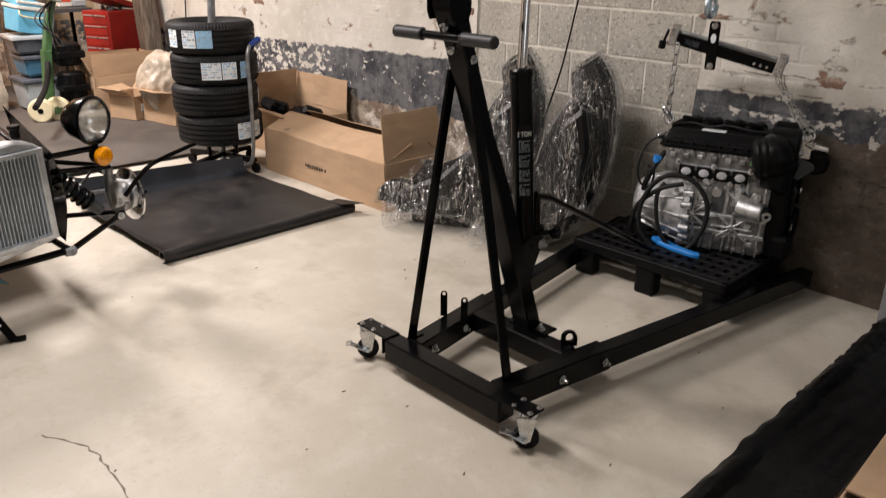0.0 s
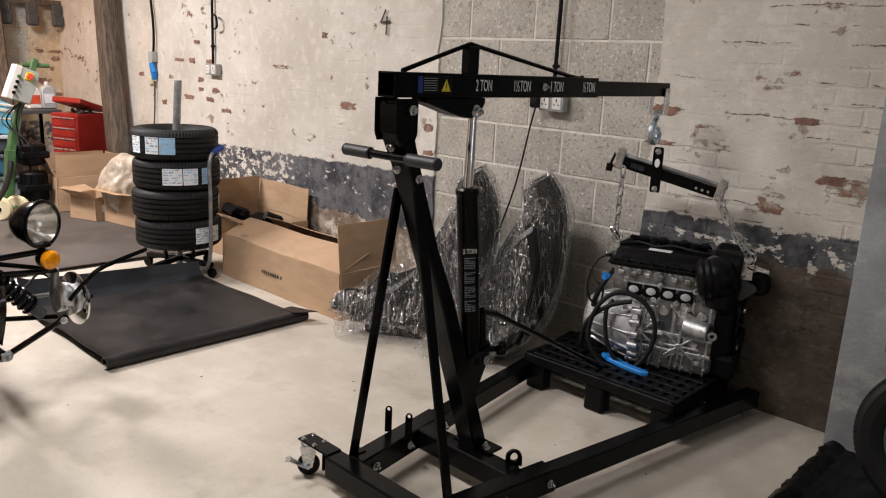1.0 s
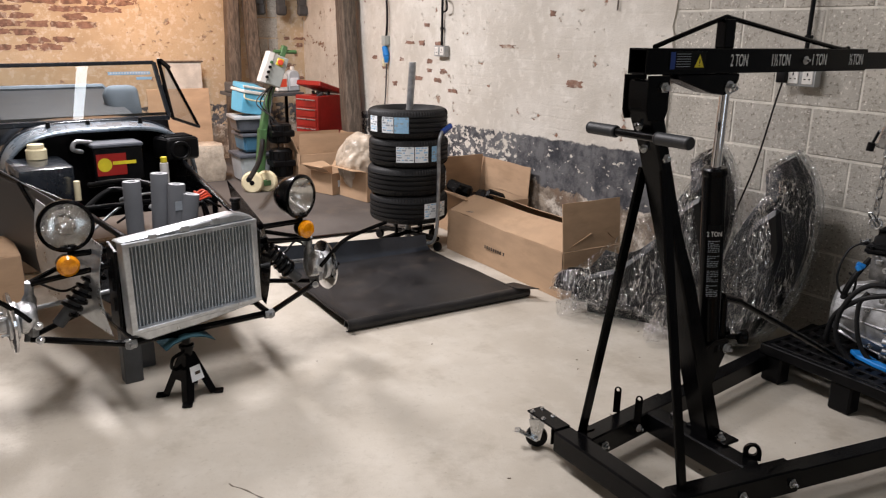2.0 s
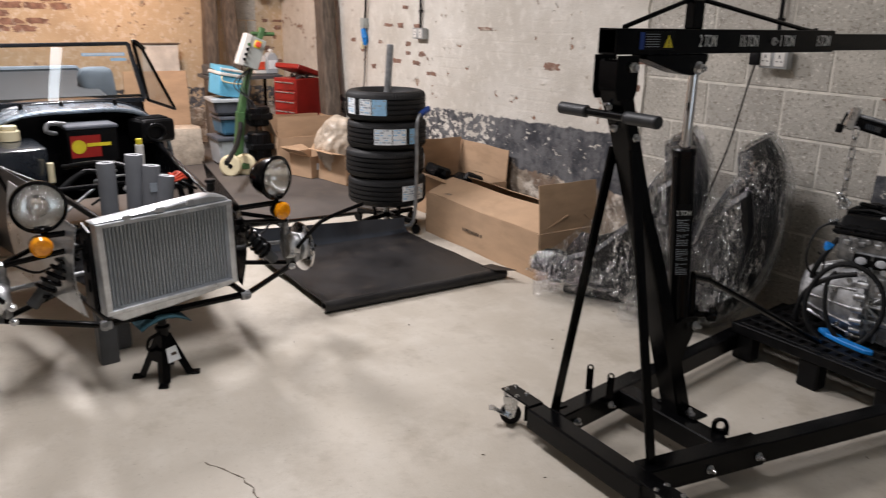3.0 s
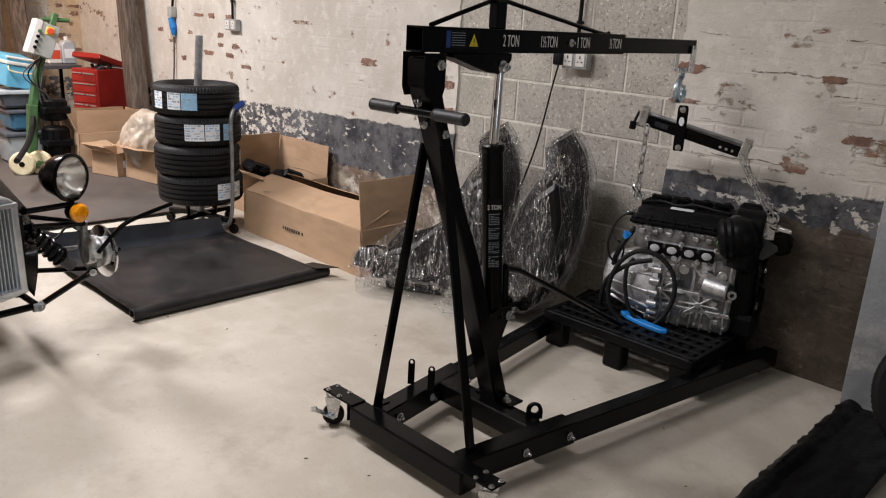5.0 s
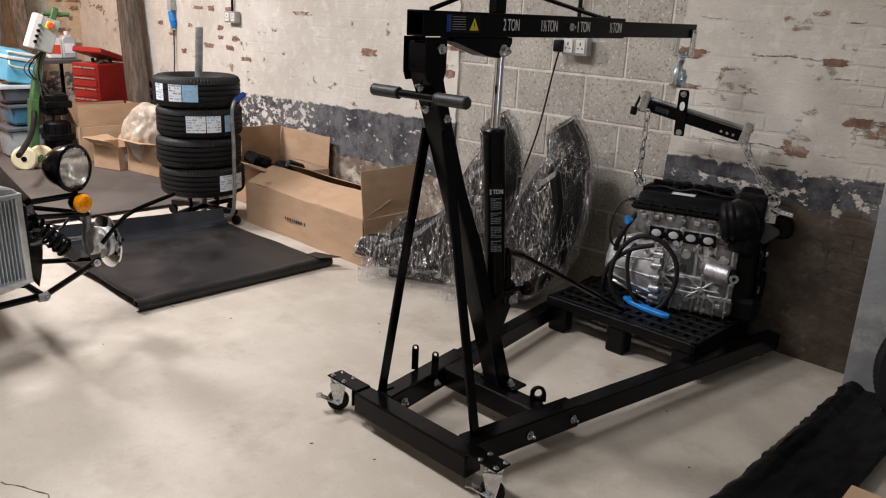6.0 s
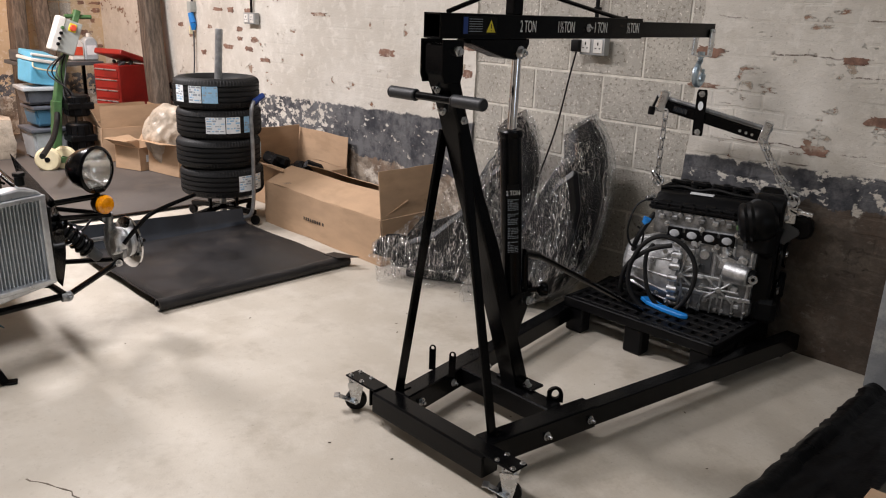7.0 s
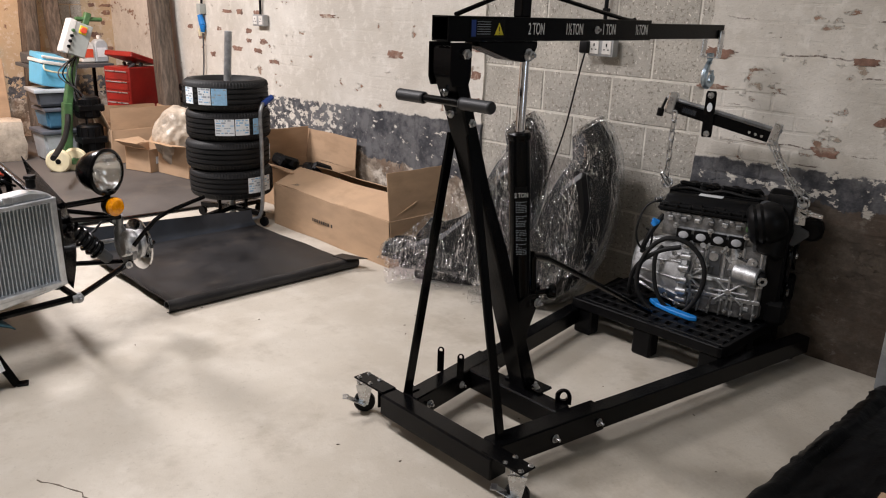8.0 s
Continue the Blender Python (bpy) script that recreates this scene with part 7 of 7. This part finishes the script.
    bm = bmesh.new()
    prism(bm, [(0.012, -0.05), (0.075, -0.045), (0.085, 0.0), (0.075, 0.05), (0.015, 0.05)], 0.06, pose(-0.11, hub_y - s * 0.01, 0.385, 90, 0, 180), 0.008)
    part("brake_calliper", bm, M_ALLOY, disc, "cast alloy brake calliper")
    tube_part("wing_stay", curve_pts([(-0.02, s * 0.60, 0.40), (0.0, s * 0.66, 0.47), (0.0, s * 0.74, 0.52), (-0.02, s * 0.96, 0.56)], 6), 0.0095)
    tube_part("wing_stay", [(-0.06, s * 0.6, 0.36), (-0.1, s * 0.74, 0.37)], 0.008)
    tube_part("brake_hose", curve_pts([(-0.2, s * 0.3, 0.5), (-0.12, s * 0.45, 0.46), (-0.15, s * 0.55, 0.50), (-0.06, s * 0.6, 0.44)], 6), 0.005, M_RUBBER)
    # lamps
    lx, ly = -0.03, s * 0.478 + 0.037
    tube_part("lamp_bracket", [(-0.04, s * 0.25, 0.62), (lx, ly, 0.625), (lx, ly, 0.66)], 0.012)
    yaw = 22 if s > 0 else -3
    LMX = pose(lx, ly, 0.735, 0, 0, yaw)
    bm = bmesh.new()
    lathe(bm, [(0, -0.12), (0.03, -0.118), (0.062, -0.10), (0.085, -0.06), (0.094, -0.015), (0.095, 0.0)], LMX @ pose(0, 0, 0, 0, 90, 0), 40)
    rod(bm, (lx, ly, 0.645), (lx, ly, 0.66), 0.03)
    lamp = part("headlight", bm, M_BLACK, car, "black headlamp bowl")
    bm = bmesh.new()
    lathe(bm, [(0.094, -0.012), (0.099, -0.006), (0.099, 0.006), (0.088, 0.012), (0.085, 0.008)], LMX @ pose(0, 0, 0, 0, 90, 0), 44)
    part("rim", bm, M_BLACK if s > 0 else M_BLACK, lamp, "black lamp rim")
    bm = bmesh.new()
    lathe(bm, [(0.0, -0.075), (0.03, -0.068), (0.06, -0.045), (0.086, 0.0)], LMX @ pose(0, 0, 0, 0, 90, 0), 40)
    part("reflector", bm, M_MIRROR, lamp, "silvered reflector")
    bm = bmesh.new()
    lathe(bm, [(0.087, 0.008), (0.07, 0.018), (0.04, 0.026), (0, 0.029)], LMX @ pose(0, 0, 0, 0, 90, 0), 40)
    part("lens", bm, M_LENS, lamp, "clear fluted lens").visible_shadow = False
    bm = bmesh.new()
    IM = pose(lx + 0.015, ly + s * 0.012, 0.59, 0, 0, yaw * 0.5) @ pose(0, 0, 0, 0, 90, 0)
    lathe(bm, [(0, -0.05), (0.028, -0.048), (0.038, -0.03), (0.041, 0.0)], IM, 28)
    ind = part("indicator", bm, M_BLACKPL, car, "black indicator body")
    bm = bmesh.new()
    lathe(bm, [(0.040, 0.0), (0.040, 0.014), (0.03, 0.026), (0, 0.03)], IM, 28)
    part("lens", bm, M_ORANGE, ind, "amber indicator lens")
M_SEATGREY = mat("blue_grey_cloth", (0.13, 0.16, 0.19), 0.8, var=0.2)
# scuttle, bulkhead and what stands in the bay
SX = -1.45


def arch(v, half=0.50, z0=0.50, top=0.90):
    """The cross-section of the scuttle, v from one side to the other."""
    a = math.pi * v
    c, s = -math.cos(a), math.sin(a)
    return math.copysign(abs(c) ** 0.55, c) * half + 0.06, z0 + (top - z0) * abs(s) ** 0.5


def scuttle(u, v):
    y, z = arch(v, 0.50 + 0.02 * u, 0.42, 0.905 + 0.035 * u)
    return (SX - 0.36 * u, y, z)


bm = bmesh.new()
sheet(bm, scuttle, 12, 40, 0.004)
body = part("scuttle", bm, M_BODY, car, "glossy dark scuttle panel")
bm = bmesh.new()
tube(bm, [(SX + 0.004, *arch(k / 40, 0.503, 0.42, 0.908)) for k in range(41)], 0.012, 8)
part("scuttle_edge", bm, M_SCUTTLE, body, "blue-grey folded scuttle edge")
bm = bmesh.new()
sheet(bm, lambda u, v: (SX + 0.002 - 0.15 * u, *arch(v, 0.508, 0.42, 0.912 + 0.02 * u)), 3, 40, 0.003)
part("scuttle_flange", bm, M_SCUTTLE, body, "satin blue-grey scuttle flange")
bm = bmesh.new()
tube(bm, [(SX - 0.16, *arch(k / 40, 0.508, 0.42, 0.934)) for k in range(41)], 0.012, 8)
part("scuttle_trim", bm, M_BODY, body)
bm = bmesh.new()
prism(bm, [arch(k / 30, 0.49, 0.40, 0.89) for k in range(31)], 0.006, Matrix(((0, 0, 1, SX - 0.12), (1, 0, 0, 0), (0, 1, 0, 0), (0, 0, 0, 1))))
part("bulkhead", bm, M_BLACK, car)
for q in (-0.18, 0.02, 0.30):
    bm = bmesh.new()
    rod(bm, (SX - 0.11, q, 0.915), (SX - 0.11, q, 0.95), 0.014, 0.01, seg=12)
    part("scuttle_stud", bm, M_BLACKPL, body)
# cockpit tub and rear body behind
bm = bmesh.new()
sheet(bm, lambda u, v: (SX - 0.42 - 0.98 * u, arch(v, 0.54, 0.36, 0.74)[0], 0.36 + (0.50 + 0.17 * u) * min(1, 3 * min(v, 1 - v)) ** 0.6), 10, 30, 0.004)
part("cockpit_body", bm, M_COVER, car, "dark blue-grey cockpit cover")
bm = bmesh.new()
tube(bm, [(SX - 1.40, arch(k / 30, 0.54, 0.36, 0.74)[0], 0.37 + 0.67 * min(1, 3 * min(k / 30, 1 - k / 30)) ** 0.6) for k in range(31)], 0.022, 8)
part("cover_rim", bm, M_SEATGREY, car, "blue-grey padded rim")
bm = bmesh.new()
sheet(bm, lambda u, v: (SX - 0.35 - 0.05 * u, -0.42 + 0.96 * v, 0.80 + 0.14 * u), 3, 10, 0.02)
part("dashboard", bm, M_BLACKPL, car)
bm = bmesh.new()
t = bmesh.new()
rbox(t, (0, 0, 0), (0.13, 0.2, 0.26), 0.07, seg=4)
for v in t.verts:
    v.co += V((1, 1, 1)) * 0.02 * noise.noise(v.co * 8)
merge(bm, t, pose(SX - 0.95, 0.44, 0.95, 0, -14, 0))
part("cockpit_seat", bm, M_SEATGREY, car, "blue-grey covered seat back")
# windscreen
WB, WT = [(SX - 0.27, -0.43, 0.925), (SX - 0.27, 0.52, 0.925)], [(SX - 0.36, -0.40, 1.235), (SX - 0.36, 0.48, 1.245)]
bm = bmesh.new()
for a, b, w in ((WB[0], WT[0], 0.028), (WB[1], WT[1], 0.028)):
    beam(bm, a, b, w, 0.022, 0.004, up=(0, 1, 0))
beam(bm, WT[0], WT[1], 0.024, 0.022, 0.004)
beam(bm, WB[0], WB[1], 0.024, 0.03, 0.004)
scr = part("windscreen_frame", bm, M_BODY, car, "dark windscreen frame")
bm = bmesh.new()
q = bmesh.new()
vs = [q.verts.new(p) for p in (WB[0], WB[1], WT[1], WT[0])]
q.faces.new(vs)
merge(bm, q)
gl = part("windscreen_glass", bm, M_GLASS, scr, "clear flat windscreen glass")
gl.visible_shadow = False
bm = bmesh.new()
rbox(bm, (SX - 0.34, 0.33, 1.185), (0.003, 0.24, 0.018), 0, (0, -16, 0))
rbox(bm, (SX - 0.335, 0.41, 1.155), (0.003, 0.09, 0.016), 0, (0, -16, 0))
stk = part("screen_sticker", bm, M_LABELBLUE, scr, "pale blue sticker strip")
bm = bmesh.new()
for k in range(14):
    rbox(bm, (SX - 0.3372, 0.225 + 0.016 * k, 1.186), (0.002, 0.009, 0.01), 0, (0, -16, 0))
part("printed_bar", bm, M_LABEL, stk)
# side screens trailing back from the posts
for s in (-1, 1):
    y0 = 0.05 + s * 0.48
    a, b = V((SX - 0.27, y0 + s * 0.01, 0.92)), V((SX - 0.36, y0 - s * 0.02, 1.26))
    c, d = V((SX - 0.50, y0 + s * 0.25, 0.83)), V((SX - 0.50, y0 + s * 0.07, 1.22))
    bm = bmesh.new()
    for p, r in ((a, b), (b, d), (d, c), (c, a)):
        beam(bm, p, r, 0.022, 0.016, 0.004)
    sf = part("side_screen", bm, M_BLACK, car, "black framed side screen")
    bm = bmesh.new()
    q = bmesh.new()
    q.faces.new([q.verts.new(p) for p in (a, b, d, c)])
    merge(bm, q)
    part("side_glass", bm, M_SIDEGLASS, sf, "clear side screen glass").visible_shadow = False
    bm = bmesh.new()
    beam(bm, b + V((0.02, s * 0.0, 0)), b + V((-0.03, s * 0.07, -0.05)), 0.03, 0.02, 0.004)
    part("corner_cap", bm, M_BLACK, sf)
# battery with a plain red and yellow label
bm = bmesh.new()
rbox(bm, (SX + 0.10, 0.090, 0.745), (0.17, 0.25, 0.18), 0.008)
bat = part("battery", bm, M_BLACKPL, car, "black battery")
bm = bmesh.new()
rbox(bm, (SX + 0.10, 0.090, 0.843), (0.18, 0.26, 0.022), 0.006)
part("battery_lid", bm, M_TUBGREY, bat, "grey battery lid")
bm = bmesh.new()
rbox(bm, (SX + 0.1865, 0.050, 0.745), (0.002, 0.15, 0.115), 0)
lb = part("battery_label", bm, M_RED, bat, "red label with yellow shapes")
bm = bmesh.new()
prism(bm, [(0.036 * math.cos(2 * math.pi * k / 20), 0.036 * math.sin(2 * math.pi * k / 20)) for k in range(20)], 0.002, Matrix(((0, 0, 1, SX + 0.1885), (1, 0, 0, 0.015), (0, 1, 0, 0.745), (0, 0, 0, 1))))
part("yellow_disc", bm, M_YELLOW, lb)
bm = bmesh.new()
rbox(bm, (SX + 0.1885, 0.115, 0.752), (0.002, 0.12, 0.018), 0)
part("yellow_bar", bm, M_YELLOW, lb)
bm = bmesh.new()
rbox(bm, (SX + 0.19, 0.080, 0.648), (0.03, 0.22, 0.018), 0.003)
part("battery_clamp", bm, M_SILVERTRIM, bat, "bright battery clamp")
bm = bmesh.new()
tube(bm, curve_pts([(SX + 0.10, -0.020, 0.855), (SX + 0.12, -0.100, 0.865), (SX + 0.13, -0.120, 0.83), (SX + 0.1, -0.070, 0.81)], 5), 0.012, 8)
part("battery_cable", bm, M_STEEL, bat, "silvery braided cable")
# heater box with a round mouth
bm = bmesh.new()
rbox(bm, (SX + 0.05, 0.44, 0.79), (0.18, 0.2, 0.13), 0.03, (0, 0, 10), seg=3)
tube(bm, [(SX + 0.15, 0.43 + 0.05 * math.cos(a), 0.785 + 0.045 * math.sin(a)) for a in (2 * math.pi * k / 24 for k in range(24))], 0.009, 8, True)
for k in range(4):
    beam(bm, (SX - 0.02 + 0.04 * k, 0.36, 0.856), (SX - 0.02 + 0.04 * k, 0.52, 0.856), 0.012, 0.014, 0.004)
part("heater_box", bm, M_BLACKPL, car, "black heater box with a round mouth")
bm = bmesh.new()
rbox(bm, (SX + 0.14, -0.29, 0.66), (0.26, 0.26, 0.24), 0.02, (0, 6, 4), seg=2)
pb = part("pedal_box_cover", bm, M_BODY, car, "black painted pedal box cover")
bm = bmesh.new()
rod(bm, (SX + 0.06, -0.28, 0.78), (SX + 0.06, -0.28, 0.84), 0.05, seg=20)
rod(bm, (SX + 0.06, -0.28, 0.84), (SX + 0.06, -0.28, 0.862), 0.04, seg=14)
part("fluid_reservoir", bm, M_CREAM, car, "cream fluid reservoir")
bm = bmesh.new()
rod(bm, (SX + 0.32, -0.16, 0.60), (SX + 0.32, -0.16, 0.70), 0.016)
part("brass_union", bm, M_CREAM, car)
bm = bmesh.new()
rod(bm, (-1.1, 0.27, 0.60), (-1.1, 0.27, 0.76), 0.022, seg=14)
bt = part("small_bottle", bm, M_WHITEPL, car, "small white bottle")
bm = bmesh.new()
rod(bm, (-1.1, 0.27, 0.76), (-1.1, 0.27, 0.79), 0.017, seg=14)
part("cap", bm, M_YELLOW, bt, "yellow cap")
# grey foam sleeves standing in the bay
for y, z, x, tilt in ((-0.105, 0.815, -0.36, 0.0), (0.02, 0.835, -0.38, 0.02), (0.075, 0.79, -0.33, 0.03), (0.125, 0.745, -0.30, 0.05)):
    bm = bmesh.new()
    f = axis_m((x, y - tilt, 0.40), (x, y, z))
    n = (V((x, y, z)) - V((x, y - tilt, 0.40))).length
    lathe(bm, [(0.036, 0), (0.037, n - 0.004), (0.035, n)], f, 26)
    sl = part("foam_sleeve", bm, M_FOAM, car, "grey foam pipe sleeve")
    bm = bmesh.new()
    lathe(bm, [(0.035, n), (0.018, n), (0.017, n - 0.05)], f, 26)
    part("sleeve_end", bm, M_FOAMEND, sl)
bm = bmesh.new()
rbox(bm, (-0.33 + 0.038, 0.065, 0.70), (0.001, 0.03, 0.04), 0)
part("price_tag", bm, M_LABELGREY, car)
bm = bmesh.new()
for k in range(3):
    r = 0.045 - 0.009 * k
    tube(bm, curve_pts([(-0.36 + r * math.cos(a) * 0.8, 0.19 + r * math.sin(a), 0.715 + 0.01 * k + 0.006 * math.sin(3 * a)) for a in (2 * math.pi * j / 12 for j in range(12))], 4, True), 0.005, 7, True)
part("red_cable_coil", bm, M_REDPL, car, "coiled orange-red cable")

# ---- stands under the car ----
js = thing("axle_stand", "black steel axle stand with a white label under the car", "axle stand", CM @ pose(0.09, -0.075, 0, 0, 0, 20))
for k in range(4):
    a0, a1 = math.pi / 4 + math.pi / 2 * k, math.pi / 4 + math.pi / 2 * (k + 1)
    quad = [V((r * math.cos(a), r * math.sin(a), z)) for r, z, a in ((0.108, 0.004, a0), (0.108, 0.004, a1), (0.03, 0.185, a1), (0.03, 0.185, a0))]
    t = bmesh.new()
    front, back = [], []
    inward = V((math.cos((a0 + a1) / 2), math.sin((a0 + a1) / 2), 0)) * -0.005
    for p, q in ((0, 0), (0.22, 0), (0.34, 0.42), (0.66, 0.42), (0.78, 0), (1, 0), (1, 1), (0, 1)):
        c = quad[0].lerp(quad[1], p).lerp(quad[3].lerp(quad[2], p), q)
        front.append(t.verts.new(c))
        back.append(t.verts.new(c + inward))
    t.faces.new(front)
    t.faces.new(list(reversed(back)))
    for i in range(8):
        j = (i + 1) % 8
        t.faces.new((front[i], front[j], back[j], back[i]))
    bmesh.ops.recalc_face_normals(t, faces=t.faces)
    bm = bmesh.new()
    merge(bm, t)
    rbox(bm, (0.112 * math.cos(a0), 0.112 * math.sin(a0), 0.005), (0.04, 0.04, 0.01), 0.003, (0, 0, math.degrees(a0)))
    part("leg", bm, M_BLACK, js, smooth=20)
bm = bmesh.new()
lathe(bm, [(0.024, 0.10), (0.024, 0.205), (0.03, 0.207), (0.03, 0.217), (0.018, 0.22), (0.018, 0.25), (0, 0.25)], None, 20)
rbox(bm, (0, 0, 0.257), (0.04, 0.10, 0.016), 0.004)
part("column", bm, M_BLACK, js)
bm = bmesh.new()
tube(bm, curve_pts([(0.0, -0.03, 0.19), (0.01, -0.075, 0.185), (0.01, -0.085, 0.15), (0.0, -0.055, 0.13), (0.0, -0.03, 0.14)], 6), 0.007, 8)
part("ratchet_handle", bm, M_BLACK, js)
bm = bmesh.new()
prism(bm, [(-0.03, -0.03), (0.03, -0.03), (0.024, 0.03), (-0.024, 0.03)], 0.002, pose(0.0485, 0.0, 0.105, 0, 0, 0) @ pose(0, 0, 0, 0, -17, 0) @ Matrix(((0, 0, 1, 0), (1, 0, 0, 0), (0, 1, 0, 0), (0, 0, 0, 1))))
lbl = part("label_patch", bm, M_LABEL, js, "white paper label")
bm = bmesh.new()
rbox(bm, (0.0495, 0.005, 0.106), (0.002, 0.025, 0.012), 0, (0, -17, 0))
part("printed_bar", bm, M_PRINT, lbl)
rag = thing("blue_rag", "folded dark blue rag between stand and car", "rag", CM @ pose(0.09, -0.075, 0.266))
bm = bmesh.new()
sheet(bm, lambda u, v: (-0.06 + 0.12 * u, -0.10 + 0.2 * v, 0.004 - 0.035 * abs(2 * v - 1) ** 2 + 0.006 * noise.noise((u * 9, v * 9, 0))), 14, 18, 0.004)
part("cloth", bm, M_TEAL, rag)
ps = thing("post_stand", "pair of dark grey box-section posts under the car", "stand", CM @ pose(-0.16, -0.235, 0))
for dy in (0.01, 0.10):
    bm = bmesh.new()
    beam(bm, (-dy * 1.4, dy, 0), (-dy * 1.4, dy, 0.28), 0.075, 0.06, 0.004, up=(1, 0, 0))
    part("post", bm, M_GREYPOST, ps)

# ---- pieces of the walls ----
def block_field(parent, x0, x1, rows, m, shift):
    for k in rows:
        xs = x0 + ((0.225 if (k + shift) % 2 else 0.0) - 0.45)
        while xs < x1:
            a, b = max(x0, xs + 0.005), min(x1, xs + 0.445)
            xs += 0.45
            if b - a < 0.05:
                continue
            bm = bmesh.new()
            rbox(bm, (0, 0, 0), (b - a, 0.05, 0.214), 0.003)
            ob = part("block", bm, M_BLOCK, parent)
            ob.matrix_world = m @ pose((a + b) / 2, 0.0015 * math.sin(13 * k + 7 * a), 0.225 * k + 0.1125)


block_field(wall_north, -0.505, 0.925, range(15), pose(0, 3.6275, 0), 0)
block_field(wall_west, 0, 0.34, range(3, 14), pose(-6.222, 2.93, 0, 0, 0, 90), 0)


def bare_brick(parent, m, w, h, seed):
    """One brick showing where the paint has come away, with a broken outline."""
    bm = bmesh.new()
    pts = []
    for k in range(30):
        a = 2 * math.pi * k / 30
        c, s = math.cos(a), math.sin(a)
        x, y = math.copysign(abs(c) ** 0.55, c) * w / 2, math.copysign(abs(s) ** 0.55, s) * h / 2
        r = 1 + 0.45 * noise.noise((c * 1.6 + seed, s * 1.6, 1)) + 0.35 * noise.noise((c * 5, s * 5 + seed, 4))
        pts.append((x * r, y * r))
    prism(bm, pts, 0.006, m)
    part("brick", bm, M_BRICK, parent, smooth=20)


def skin_y(x, z):
    return 3.588 + 0.006 * noise.noise((x * 2, z * 2, 0)) + 0.003 * noise.noise((x * 9, z * 13, 5))


rng = random.Random(5)
SPOTS = [(-1.33, 1.138, 1), (-3.45, 1.10, 3), (-3.25, 1.16, 2), (-3.6, 1.33, 2), (-3.3, 1.40, 2), (-3.75, 1.22, 1), (-3.1, 1.05, 2), (-4.3, 1.1, 2), (1.60, 1.29, 1), (0.96, 1.27, 1), (0.965, 1.13, 1), (1.72, 1.03, 1), (1.5, 0.93, 1), (-2.1, 1.32, 1), (-1.6, 1.55, 1), (-0.55, 1.02, 1), (-0.56, 1.18, 1), (-0.58, 0.92, 1), (-3.9, 0.95, 1)]
for x, z, n in SPOTS:
    z = round(z / 0.075) * 0.075
    for k in range(n):
        bx, bz = x + 0.235 * k + rng.uniform(-0.02, 0.02), z + rng.choice((-0.075, 0, 0, 0.075)) * (n > 1)
        bare_brick(wall_north, pose(bx, skin_y(bx, bz) + 0.0012, bz, 90, 0, 0), rng.uniform(0.07, 0.17), rng.uniform(0.02, 0.045), rng.uniform(0, 99))
for row in range(9):
    for k in range(7):
        reach = 0.55 + 0.16 * max(0, row - 2) + 0.25 * noise.noise((row * 0.7, 2, 9))
        if k * 0.232 < reach and rng.random() < 0.9:
            bare_brick(wall_west, pose(-6.2, 0.45 + 0.232 * k + 0.116 * (row % 2), 1.24 + 0.075 * row, 90, 0, 90), rng.uniform(0.19, 0.222), rng.uniform(0.054, 0.068), rng.uniform(0, 99))
for row in range(16):
    for k in range(2):
        if rng.random() < 0.3:
            bare_brick(wall_west, pose(-6.2, 3.38 + 0.15 * k, 0.9 + 0.075 * row, 90, 0, 90), rng.uniform(0.06, 0.14), rng.uniform(0.03, 0.05), rng.uniform(0, 99))
